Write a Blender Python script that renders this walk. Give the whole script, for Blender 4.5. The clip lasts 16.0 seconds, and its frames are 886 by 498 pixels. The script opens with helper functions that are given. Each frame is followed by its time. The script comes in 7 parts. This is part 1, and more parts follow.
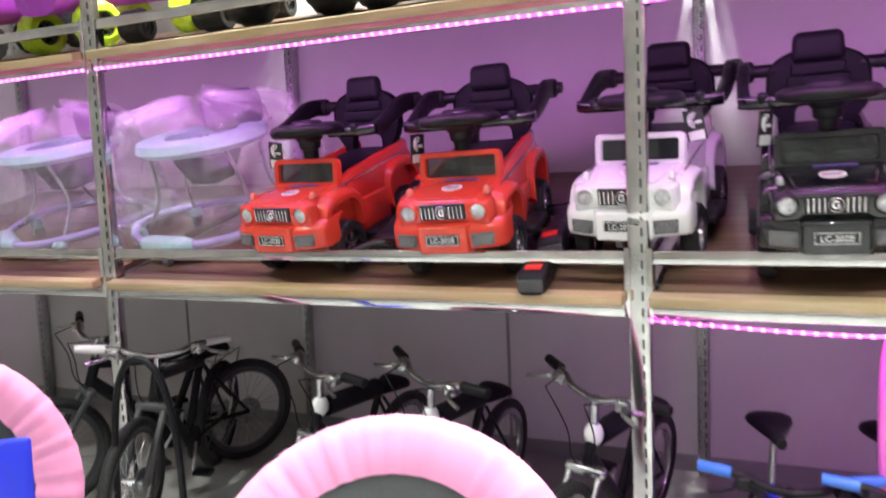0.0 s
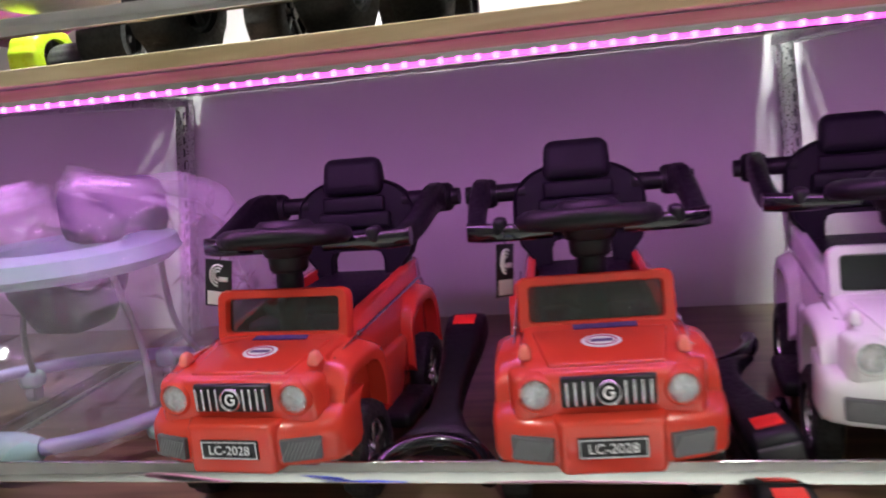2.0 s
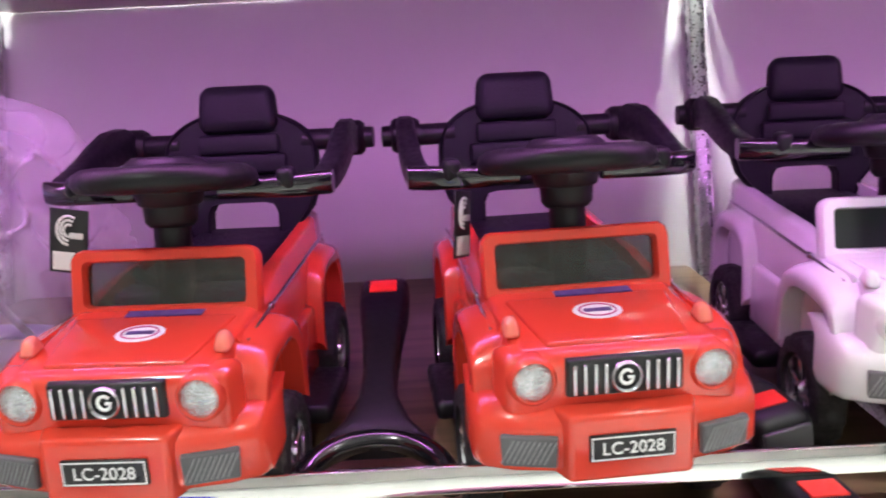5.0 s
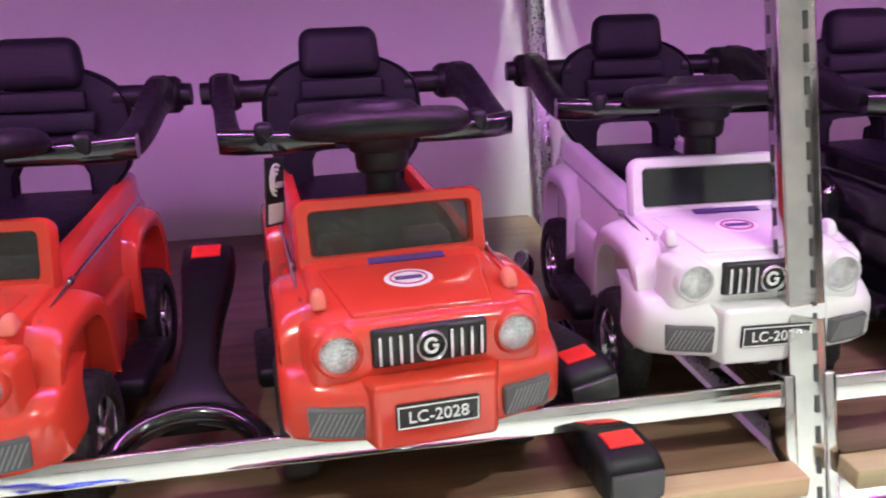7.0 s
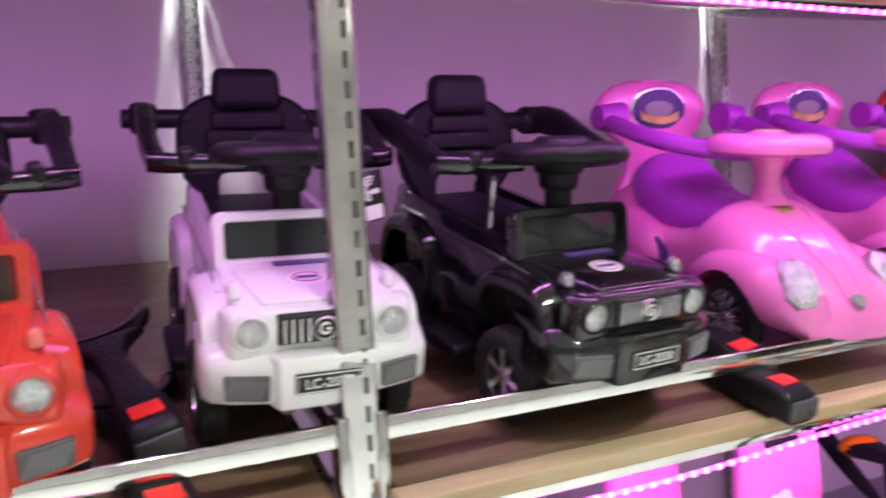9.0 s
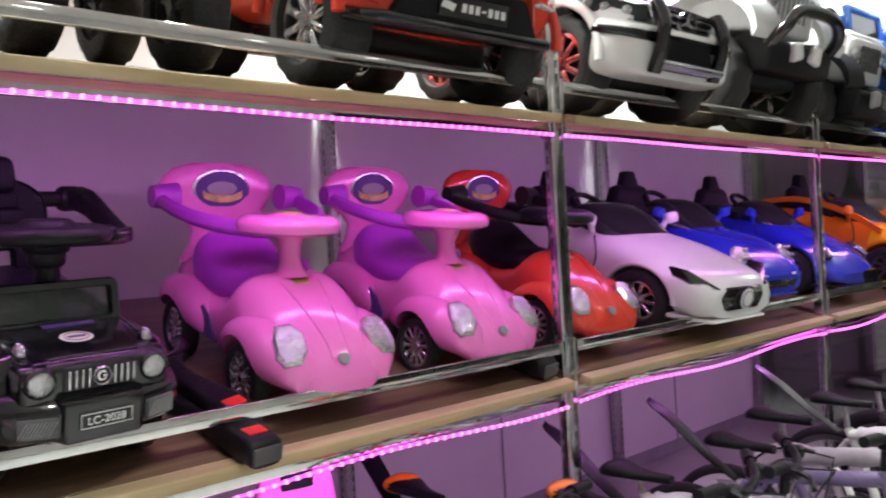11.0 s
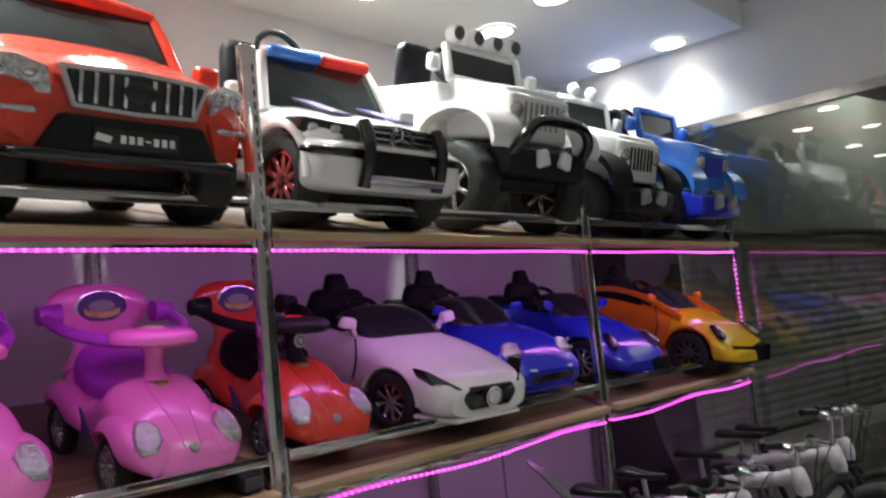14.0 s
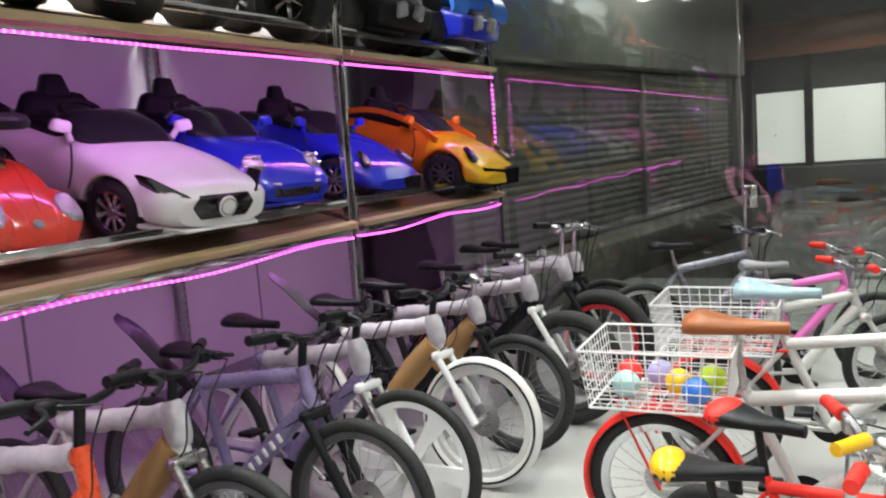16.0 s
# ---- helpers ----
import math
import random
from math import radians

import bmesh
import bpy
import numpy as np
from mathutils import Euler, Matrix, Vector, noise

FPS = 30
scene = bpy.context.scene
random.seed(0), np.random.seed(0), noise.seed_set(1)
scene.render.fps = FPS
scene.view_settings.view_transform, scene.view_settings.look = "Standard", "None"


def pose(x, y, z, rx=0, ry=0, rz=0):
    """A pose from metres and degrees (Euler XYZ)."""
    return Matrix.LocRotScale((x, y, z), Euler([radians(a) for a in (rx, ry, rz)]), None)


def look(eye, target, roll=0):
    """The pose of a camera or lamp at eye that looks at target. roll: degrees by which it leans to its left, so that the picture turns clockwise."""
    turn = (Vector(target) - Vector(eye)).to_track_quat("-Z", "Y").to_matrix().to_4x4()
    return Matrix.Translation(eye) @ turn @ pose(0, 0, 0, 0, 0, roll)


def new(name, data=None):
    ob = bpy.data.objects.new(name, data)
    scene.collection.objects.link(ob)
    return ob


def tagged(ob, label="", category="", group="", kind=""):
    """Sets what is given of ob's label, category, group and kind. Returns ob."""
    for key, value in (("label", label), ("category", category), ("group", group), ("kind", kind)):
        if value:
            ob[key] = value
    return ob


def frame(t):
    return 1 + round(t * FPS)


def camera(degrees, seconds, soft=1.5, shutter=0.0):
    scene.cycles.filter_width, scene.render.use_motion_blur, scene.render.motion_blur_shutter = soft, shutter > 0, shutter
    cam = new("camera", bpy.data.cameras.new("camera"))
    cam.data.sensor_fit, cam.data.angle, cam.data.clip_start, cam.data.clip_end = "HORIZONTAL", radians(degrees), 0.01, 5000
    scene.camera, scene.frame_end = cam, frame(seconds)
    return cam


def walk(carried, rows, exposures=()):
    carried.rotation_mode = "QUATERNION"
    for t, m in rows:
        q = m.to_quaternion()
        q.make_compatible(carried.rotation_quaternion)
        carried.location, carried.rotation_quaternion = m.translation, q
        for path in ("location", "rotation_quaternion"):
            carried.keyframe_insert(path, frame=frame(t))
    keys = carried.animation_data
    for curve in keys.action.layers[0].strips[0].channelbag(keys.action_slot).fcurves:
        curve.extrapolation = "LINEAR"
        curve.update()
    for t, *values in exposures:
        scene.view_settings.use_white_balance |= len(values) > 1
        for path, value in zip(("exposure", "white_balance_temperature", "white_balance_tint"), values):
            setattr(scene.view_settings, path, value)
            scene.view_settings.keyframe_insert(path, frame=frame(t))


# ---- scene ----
cam = camera(57.0, 16.0, 1.9, 0.4)
PATH = [
    (0, (0.525, -2.535, 1.545), (-0.325, -0.737, 1.338), -2.6),
    (0.5, (0.203, -2.336, 1.560), (-0.585, -0.500, 1.485), -1.0),
    (1, (-0.103, -2.144, 1.553), (-0.735, -0.247, 1.598), -1.0),
    (1.5, (-0.326, -1.838, 1.545), (-0.792, 0.105, 1.613), -2.7),
    (2, (-0.577, -1.515, 1.560), (-1.006, 0.435, 1.671), -2.7),
    (2.5, (-0.805, -1.302, 1.595), (-1.205, 0.657, 1.651), -2.5),
    (3, (-0.954, -1.175, 1.594), (-1.226, 0.806, 1.621), -3.5),
    (3.5, (-0.966, -1.144, 1.598), (-1.209, 0.841, 1.604), -3.3),
    (4, (-0.958, -1.133, 1.591), (-1.173, 0.855, 1.592), -3.1),
    (4.5, (-0.894, -1.154, 1.599), (-1.059, 0.839, 1.569), -3.1),
    (5, (-0.847, -1.195, 1.559), (-0.840, 0.805, 1.567), -2.9),
    (5.2, (-0.825, -1.197, 1.559), (-0.770, 0.802, 1.545), -3.0),
    (7.3, (-0.718, -1.187, 1.598), (-0.361, 0.774, 1.437), -3.7),
    (7.5, (-0.687, -1.195, 1.596), (-0.288, 0.759, 1.442), -3.6),
    (8, (-0.632, -1.208, 1.596), (-0.117, 0.720, 1.466), -3.6),
    (8.5, (-0.594, -1.229, 1.603), (0.071, 0.653, 1.478), -3.2),
    (9, (-0.450, -1.325, 1.613), (0.409, 0.478, 1.499), -3.4),
    (9.5, (-0.286, -1.456, 1.622), (0.740, 0.259, 1.528), -3.7),
    (9.7, (-0.226, -1.507, 1.622), (0.861, 0.170, 1.538), -3.5),
    (11.8, (0.017, -2.222, 1.627), (1.478, -0.857, 1.642), -3.7),
    (12, (0.079, -2.319, 1.644), (1.559, -0.974, 1.665), -3.7),
    (12.5, (0.275, -2.512, 1.704), (1.776, -1.199, 1.849), -4.0),
    (13, (0.317, -2.544, 1.730), (1.825, -1.260, 2.008), -5.2),
    (13.5, (0.338, -2.569, 1.718), (1.804, -1.252, 2.055), -6.3),
    (14, (0.442, -2.570, 1.654), (1.915, -1.230, 1.841), -5.5),
    (14.5, (0.498, -2.573, 1.641), (2.082, -1.355, 1.719), -5.4),
    (15, (0.503, -2.666, 1.607), (2.157, -1.541, 1.607), -5.4),
    (15.5, (0.580, -2.695, 1.538), (2.281, -1.653, 1.390), -5.0),
    (16, (0.667, -2.656, 1.491), (2.411, -1.708, 1.246), -4.4),
]
walk(cam, [(t, look(eye, target, roll)) for t, eye, target, roll in PATH],
     [(0, 1.1), (1.0, 0.8), (2.0, 0.55), (3.0, 1.45), (4.2, 1.4), (5.2, 1.25), (7.5, 1.15), (9.7, 0.8), (12, 0.2), (12.5, 0.05), (13, -0.45), (13.5, -0.45), (14, -0.45), (14.5, 0.1), (15, 0.12), (16, 0.35)])

# ---- world and light ----
world = bpy.data.worlds.new("world")
scene.world = world
world.use_nodes = True
world.node_tree.nodes["Background"].inputs[0].default_value = (0.5, 0.55, 0.65, 1)
world.node_tree.nodes["Background"].inputs[1].default_value = 0.02

CEIL, HIGH_CEIL = 3.69, 3.9
POSTS = (-4.49, -2.245, 0.0, 2.245, 4.49, 6.53)
BACK = 1.45
TILT = 13.6
LOW, HIGH = 1.13, 2.08
GLASS = 6.66
SOFFIT = -0.3
PINK = (0.83, 0.28, 0.98)


def lamp(name, m, size, power, colour, size_y=0.0, spread=180.0):
    data = bpy.data.lights.new(name, "AREA")
    data.shape = "RECTANGLE" if size_y else "DISK"
    data.size = size
    if size_y:
        data.size_y = size_y
    data.energy, data.color, data.spread = power, colour, radians(spread)
    ob = new(name, data)
    ob.matrix_world = m
    return ob


# recessed downlights of the ceiling
DOWNLIGHTS = [(x, 0.22) for x in (-2.0, -0.3, 1.43, 3.13, 4.78, 6.38)]
DOWNLIGHTS += [(x, 0.82) for x in (-1.4, 0.1, 2.2, 3.74, 4.95, 6.4)]
DOWNLIGHTS += [(x, y) for x in (-2.2, 0.8, 3.4, 5.6) for y in (-2.2, -4.2)]
for x, y in DOWNLIGHTS:
    lamp("downlight", pose(x, y, (CEIL if y > 0 else HIGH_CEIL) - 0.02), 0.22, (27 if x < 6 else 9) if y > 0 else 36 if x < 3 else 22, (0.93, 1.0, 0.95), 0, 105)
# magenta strips under the two shelves
for i in range(5):
    x0, x1 = POSTS[i], POSTS[i + 1]
    lamp("led_light", pose((x0 + x1) / 2, 0.04, 1.985, 42, 0, 0), x1 - x0 - 0.1, 5.2, PINK, 0.02, 170)
    if i >= 2:
        lamp("led_light", pose((x0 + x1) / 2, 0.04, 1.035, 35, 0, 0), x1 - x0 - 0.1, 3.8, PINK, 0.02, 170)
# unseen fill lamp added over the passage, then the lit shop across it
lamp("passage_light", pose(9.5, -0.9, 4.15), 0.6, 42, (0.95, 1.0, 0.93), 1.2)
lamp("shop_light", pose(15.2, -3.0, 2.9), 1.6, 40, (1.0, 0.98, 0.94), 2.4)


# ---- materials ----
def mat(name, rgb, rough=0.4, metal=0.0, vary=0.12, grain=60.0, bump=0.05, coat=0.0, alpha=1.0, trans=0.0, emit=None, power=0.0, blotch=6.0, ior=1.45, spec=0.5):
    m = bpy.data.materials.new(name)
    m.use_nodes = True
    nt = m.node_tree
    b = nt.nodes["Principled BSDF"]
    b.inputs["Roughness"].default_value = rough
    b.inputs["Metallic"].default_value = metal
    b.inputs["Coat Weight"].default_value = coat
    b.inputs["Coat Roughness"].default_value = 0.08
    b.inputs["Alpha"].default_value = alpha
    b.inputs["Transmission Weight"].default_value = trans
    b.inputs["IOR"].default_value = ior
    b.inputs["Base Color"].default_value = (*rgb, 1)
    b.inputs["Specular IOR Level"].default_value = spec
    if emit:
        b.inputs["Emission Color"].default_value = (*emit, 1)
        b.inputs["Emission Strength"].default_value = power
    if vary > 0:
        tc = nt.nodes.new("ShaderNodeTexCoord")
        n1 = nt.nodes.new("ShaderNodeTexNoise")
        n1.inputs["Scale"].default_value = blotch
        n1.inputs["Detail"].default_value = 5
        n2 = nt.nodes.new("ShaderNodeTexNoise")
        n2.inputs["Scale"].default_value = grain
        n2.inputs["Detail"].default_value = 3
        nt.links.new(tc.outputs["Object"], n1.inputs["Vector"])
        nt.links.new(tc.outputs["Object"], n2.inputs["Vector"])
        ramp = nt.nodes.new("ShaderNodeMapRange")
        ramp.inputs["From Min"].default_value, ramp.inputs["From Max"].default_value = 0.3, 0.7
        ramp.inputs["To Min"].default_value, ramp.inputs["To Max"].default_value = 1 - vary, 1 + vary * 0.6
        nt.links.new(n1.outputs["Fac"], ramp.inputs["Value"])
        mul = nt.nodes.new("ShaderNodeVectorMath")
        mul.operation = "SCALE"
        mul.inputs[0].default_value = rgb
        nt.links.new(ramp.outputs["Result"], mul.inputs["Scale"])
        nt.links.new(mul.outputs["Vector"], b.inputs["Base Color"])
        rr = nt.nodes.new("ShaderNodeMapRange")
        rr.inputs["From Min"].default_value, rr.inputs["From Max"].default_value = 0.3, 0.7
        rr.inputs["To Min"].default_value, rr.inputs["To Max"].default_value = max(0.02, rough * 0.75), min(1, rough * 1.3)
        nt.links.new(n2.outputs["Fac"], rr.inputs["Value"])
        nt.links.new(rr.outputs["Result"], b.inputs["Roughness"])
        if bump > 0:
            bp = nt.nodes.new("ShaderNodeBump")
            bp.inputs["Strength"].default_value = bump
            bp.inputs["Distance"].default_value = 0.004 if grain > 20 else 0.03
            nt.links.new(n2.outputs["Fac"], bp.inputs["Height"])
            nt.links.new(bp.outputs["Normal"], b.inputs["Normal"])
    return m


def wood(name, dark, light, rough=0.35, along=(0.6, 9.0, 9.0)):
    m = mat(name, light, rough, vary=0)
    nt = m.node_tree
    b = nt.nodes["Principled BSDF"]
    tc = nt.nodes.new("ShaderNodeTexCoord")
    mp = nt.nodes.new("ShaderNodeMapping")
    mp.inputs["Scale"].default_value = along
    n1 = nt.nodes.new("ShaderNodeTexNoise")
    n1.inputs["Scale"].default_value, n1.inputs["Detail"].default_value, n1.inputs["Distortion"].default_value = 2.2, 8, 0.8
    n2 = nt.nodes.new("ShaderNodeTexNoise")
    n2.inputs["Scale"].default_value = 1.3
    cr = nt.nodes.new("ShaderNodeValToRGB")
    cr.color_ramp.elements[0].position, cr.color_ramp.elements[1].position = 0.3, 0.72
    cr.color_ramp.elements[0].color, cr.color_ramp.elements[1].color = (*dark, 1), (*light, 1)
    mx = nt.nodes.new("ShaderNodeMixRGB")
    mx.blend_type = "MULTIPLY"
    mx.inputs[0].default_value = 0.35
    nt.links.new(tc.outputs["Object"], mp.inputs["Vector"])
    nt.links.new(mp.outputs["Vector"], n1.inputs["Vector"])
    nt.links.new(tc.outputs["Object"], n2.inputs["Vector"])
    nt.links.new(n1.outputs["Fac"], cr.inputs["Fac"])
    nt.links.new(cr.outputs["Color"], mx.inputs[1])
    nt.links.new(n2.outputs["Color"], mx.inputs[2])
    nt.links.new(mx.outputs["Color"], b.inputs["Base Color"])
    bp = nt.nodes.new("ShaderNodeBump")
    bp.inputs["Strength"].default_value, bp.inputs["Distance"].default_value = 0.15, 0.002
    nt.links.new(n1.outputs["Fac"], bp.inputs["Height"])
    nt.links.new(bp.outputs["Normal"], b.inputs["Normal"])
    return m


WALL = mat("painted_wall", (0.7, 0.68, 0.69), 0.4, vary=0.08, grain=220, bump=0.12, blotch=1.5)
WALL_W = mat("white_wall", (0.8, 0.79, 0.76), 0.6, vary=0.06, grain=200, bump=0.1, blotch=1.2)
CEILING = mat("ceiling_paint", (0.8, 0.79, 0.77), 0.7, vary=0.05, grain=150, bump=0.05, blotch=0.8)
FLOOR = mat("polished_floor", (0.38, 0.375, 0.36), 0.18, vary=0.08, grain=40, bump=0.01, blotch=1.4)
RAIL = mat("mirror_polished_rail", (0.66, 0.66, 0.65), 0.07, 1.0, vary=0.14, grain=30, bump=0.03, blotch=9)
CHROME = mat("polished_steel", (0.62, 0.62, 0.61), 0.13, 1.0, vary=0.18, grain=90, bump=0.04, blotch=14)
STEEL = mat("dull_steel", (0.5, 0.5, 0.5), 0.3, 1.0, vary=0.15, grain=120, bump=0.05)
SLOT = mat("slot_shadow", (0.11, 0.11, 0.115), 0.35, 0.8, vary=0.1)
BOARD = wood("shelf_laminate", (0.13, 0.075, 0.045), (0.3, 0.19, 0.12), 0.28)
EDGE = wood("board_edge", (0.5, 0.36, 0.2), (0.68, 0.52, 0.32), 0.5, (0.8, 14, 14))
RED = mat("red_plastic", (0.68, 0.055, 0.032), 0.2, vary=0.07, grain=35, bump=0.012, coat=0.5)
PINKP = mat("pink_plastic", (0.84, 0.2, 0.56), 0.2, vary=0.06, grain=35, bump=0.012, coat=0.5)
PURPLE = mat("purple_plastic", (0.42, 0.05, 0.52), 0.4, vary=0.05, grain=35, bump=0.01, coat=0.1)
BLACK = mat("black_plastic", (0.008, 0.008, 0.01), 0.42, vary=0.15, grain=90, bump=0.0, spec=0.3)
GLOSSB = mat("gloss_black_plastic", (0.008, 0.008, 0.01), 0.12, vary=0.2, grain=40, bump=0.01, coat=0.6)
FABRIC = mat("black_leatherette", (0.009, 0.009, 0.013), 0.5, vary=0.2, grain=260, bump=0.25, spec=0.2)
WHITEP = mat("white_plastic", (0.8, 0.8, 0.8), 0.2, vary=0.05, grain=35, bump=0.012, coat=0.5)
CORAL = mat("translucent_coral_lens", (0.85, 0.22, 0.17), 0.18, vary=0.1, grain=80, bump=0.05, coat=0.6)
GREYP = mat("grey_plastic", (0.28, 0.28, 0.29), 0.4, vary=0.12, grain=90, bump=0.05)
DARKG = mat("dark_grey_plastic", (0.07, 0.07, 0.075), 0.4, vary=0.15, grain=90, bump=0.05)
BLUE = mat("blue_plastic", (0.018, 0.03, 0.5), 0.16, vary=0.08, grain=35, bump=0.01, coat=0.6)
SKY = mat("sky_blue_plastic", (0.05, 0.2, 0.7), 0.2, vary=0.08, grain=35, bump=0.01, coat=0.5)
YELLOW = mat("yellow_plastic", (0.85, 0.5, 0.01), 0.18, vary=0.06, grain=35, bump=0.01, coat=0.6)
ORANGE = mat("orange_plastic", (0.75, 0.22, 0.012), 0.2, vary=0.06, grain=35, bump=0.01, coat=0.5)
LIME = mat("lime_plastic", (0.5, 0.7, 0.03), 0.3, vary=0.08)
TYRE = mat("black_rubber", (0.018, 0.018, 0.018), 0.7, vary=0.2, grain=120, bump=0.15)
WTYRE = mat("white_rubber", (0.72, 0.71, 0.69), 0.55, vary=0.08, grain=120, bump=0.1)
RIM = mat("chromed_plastic", (0.62, 0.62, 0.64), 0.18, 0.95, vary=0.1, grain=70, bump=0.03)
REDRIM = mat("red_rim_plastic", (0.5, 0.03, 0.04), 0.2, vary=0.1)
REDCHROME = mat("red_and_chrome_rim", (0.6, 0.2, 0.2), 0.15, 0.9, vary=0.4, grain=60, bump=0.05, blotch=40)
LENS = mat("clear_lamp_lens", (0.6, 0.61, 0.63), 0.14, 0.8, vary=0.45, grain=260, bump=0.9, coat=0.8, blotch=70)
SCREEN = mat("tinted_windscreen", (0.02, 0.026, 0.026), 0.1, vary=0.1, grain=20, bump=0.01, coat=0.3)
SMOKE = mat("clear_plastic_screen", (0.05, 0.06, 0.055), 0.08, vary=0.05, grain=19, bump=0.9, alpha=0.5, coat=0.5)
MESH = mat("mesh_insert", (0.12, 0.12, 0.125), 0.5, vary=0.35, grain=420, bump=0.5)
PLATE = mat("plate_black", (0.015, 0.015, 0.016), 0.35, vary=0.1)
WHITE = mat("white_print", (0.8, 0.8, 0.8), 0.5, vary=0.04)
STICK = mat("sticker_navy", (0.09, 0.05, 0.2), 0.4, vary=0.15)
STICKR = mat("sticker_magenta", (0.5, 0.05, 0.2), 0.4, vary=0.15)
GOLD = mat("sticker_gold", (0.55, 0.4, 0.14), 0.35, 0.2, vary=0.35, grain=60, blotch=30)
REDP = mat("red_print", (0.8, 0.03, 0.02), 0.45, vary=0.08)
OXRED = mat("orange_red_paint", (0.75, 0.09, 0.03), 0.3, vary=0.1, coat=0.4)
TEAL = mat("pale_teal_plastic", (0.42, 0.66, 0.66), 0.35, vary=0.06)
SEATD = mat("dark_purple_cloth", (0.05, 0.028, 0.075), 0.6, vary=0.2, grain=120, bump=0.2)
LAV = mat("lavender_plastic", (0.4, 0.36, 0.66), 0.35, vary=0.06)
BAG = mat("clear_polythene", (0.86, 0.84, 0.88), 0.12, vary=0.05, grain=16, bump=0.7, alpha=0.19, coat=1.0)
WRAP = mat("foam_wrap", (0.52, 0.48, 0.53), 0.4, vary=0.25, grain=45, bump=0.8, blotch=14)
CARD = mat("brown_cardboard", (0.36, 0.2, 0.08), 0.7, vary=0.15, grain=120, bump=0.2)
SADDLEB = mat("brown_leather_saddle", (0.32, 0.1, 0.03), 0.35, vary=0.15, grain=160, bump=0.2)
CLOTHP = mat("pink_cover_cloth", (0.66, 0.24, 0.42), 0.6, vary=0.1, grain=180, bump=0.2)
NET = mat("black_net", (0.02, 0.022, 0.024), 0.6, vary=0.2, grain=300, bump=0.3)
BEAD = mat("led_bead", (0.9, 0.5, 0.85), 0.3, vary=0, emit=(1.0, 0.1, 0.85), power=4.0)
TAPE = mat("led_tape", (0.7, 0.3, 0.6), 0.3, vary=0, emit=(1.0, 0.06, 0.8), power=1.8)
LAMPF = mat("downlight_lens", (0.9, 0.9, 0.9), 0.4, vary=0, emit=(1.0, 0.95, 0.88), power=14.0)
SHUTTER = mat("shutter_steel", (0.3, 0.3, 0.27), 0.5, 0.2, vary=0.2, grain=60, bump=0.1)
CONCRETE = mat("painted_concrete", (0.40, 0.40, 0.37), 0.55, vary=0.15, grain=80, bump=0.15, blotch=1.6)
# warm reflections in the shop glass, put into a board's colour
WARMREFL = mat("red_brown_reflection", (0.42, 0.14, 0.06), 0.4, vary=0.3, grain=30, bump=0.05, blotch=2.5)
STONE = mat("grey_stone", (0.24, 0.22, 0.19), 0.6, vary=0.25, grain=60, bump=0.4)
DARKENED = mat("darkened_floor", (0.07, 0.064, 0.052), 0.35, vary=0.3, grain=50, bump=0.2, blotch=2.0)
# panels given a glow in place of the lamplight falling on them
SHOPW = mat("glowing_shop_panel", (0.85, 0.85, 0.82), 0.6, vary=0.04, emit=(1.0, 0.98, 0.93), power=0.55)


def clear_glass(name):
    m = bpy.data.materials.new(name)
    m.use_nodes = True
    nt = m.node_tree
    out = nt.nodes["Material Output"]
    nt.nodes.remove(nt.nodes["Principled BSDF"])
    tr = nt.nodes.new("ShaderNodeBsdfTransparent")
    tr.inputs[0].default_value = (0.86, 0.9, 0.87, 1)
    gl = nt.nodes.new("ShaderNodeBsdfGlossy")
    gl.inputs["Roughness"].default_value = 0.0
    fr = nt.nodes.new("ShaderNodeFresnel")
    fr.inputs[0].default_value = 2.0
    mx = nt.nodes.new("ShaderNodeMixShader")
    nt.links.new(fr.outputs[0], mx.inputs[0])
    nt.links.new(tr.outputs[0], mx.inputs[1])
    nt.links.new(gl.outputs[0], mx.inputs[2])
    nt.links.new(mx.outputs[0], out.inputs["Surface"])
    return m


PANE = clear_glass("shop_glass")


# ---- mesh helpers ----
def bm_new():
    return bmesh.new()


def part(name, bm, material, parent=None, label="", smooth=True, angle=50):
    me = bpy.data.meshes.new(name)
    bmesh.ops.recalc_face_normals(bm, faces=bm.faces[:])
    if smooth:
        lim = radians(angle)
        for f in bm.faces:
            f.smooth = True
        for e in bm.edges:
            if len(e.link_faces) == 2 and e.calc_face_angle(0) > lim:
                e.smooth = False
    bm.to_mesh(me)
    bm.free()
    me.materials.append(material)
    ob = new(name, me)
    if parent is not None:
        ob.parent = parent
    if label:
        ob["label"] = label
    return ob


def thing(name, m, label, category, group=""):
    ob = new(name)
    ob.empty_display_size = 0.1
    ob.matrix_world = m
    return tagged(ob, label, category, group)


def box(bm, c, s, bev=0.0, rot=None, seg=2, top=None):
    """A box of size s at c; top = (kx, ky) narrows its upper face."""
    r = bmesh.ops.create_cube(bm, size=1)
    vs = r["verts"]
    for v in vs:
        k = top if top and v.co.z > 0 else (1, 1)
        v.co = Vector((v.co.x * s[0] * k[0], v.co.y * s[1] * k[1], v.co.z * s[2]))
    if bev:
        es = list({e for v in vs for e in v.link_edges})
        out = bmesh.ops.bevel(bm, geom=es, offset=bev, segments=seg, profile=0.5, affect="EDGES", clamp_overlap=True)
        vs = list({v for f in out["faces"] for v in f.verts} | {v for v in vs if v.is_valid})
    m = Matrix.Translation(c) @ (rot if rot is not None else Matrix.Identity(4))
    for v in vs:
        v.co = m @ v.co
    return vs


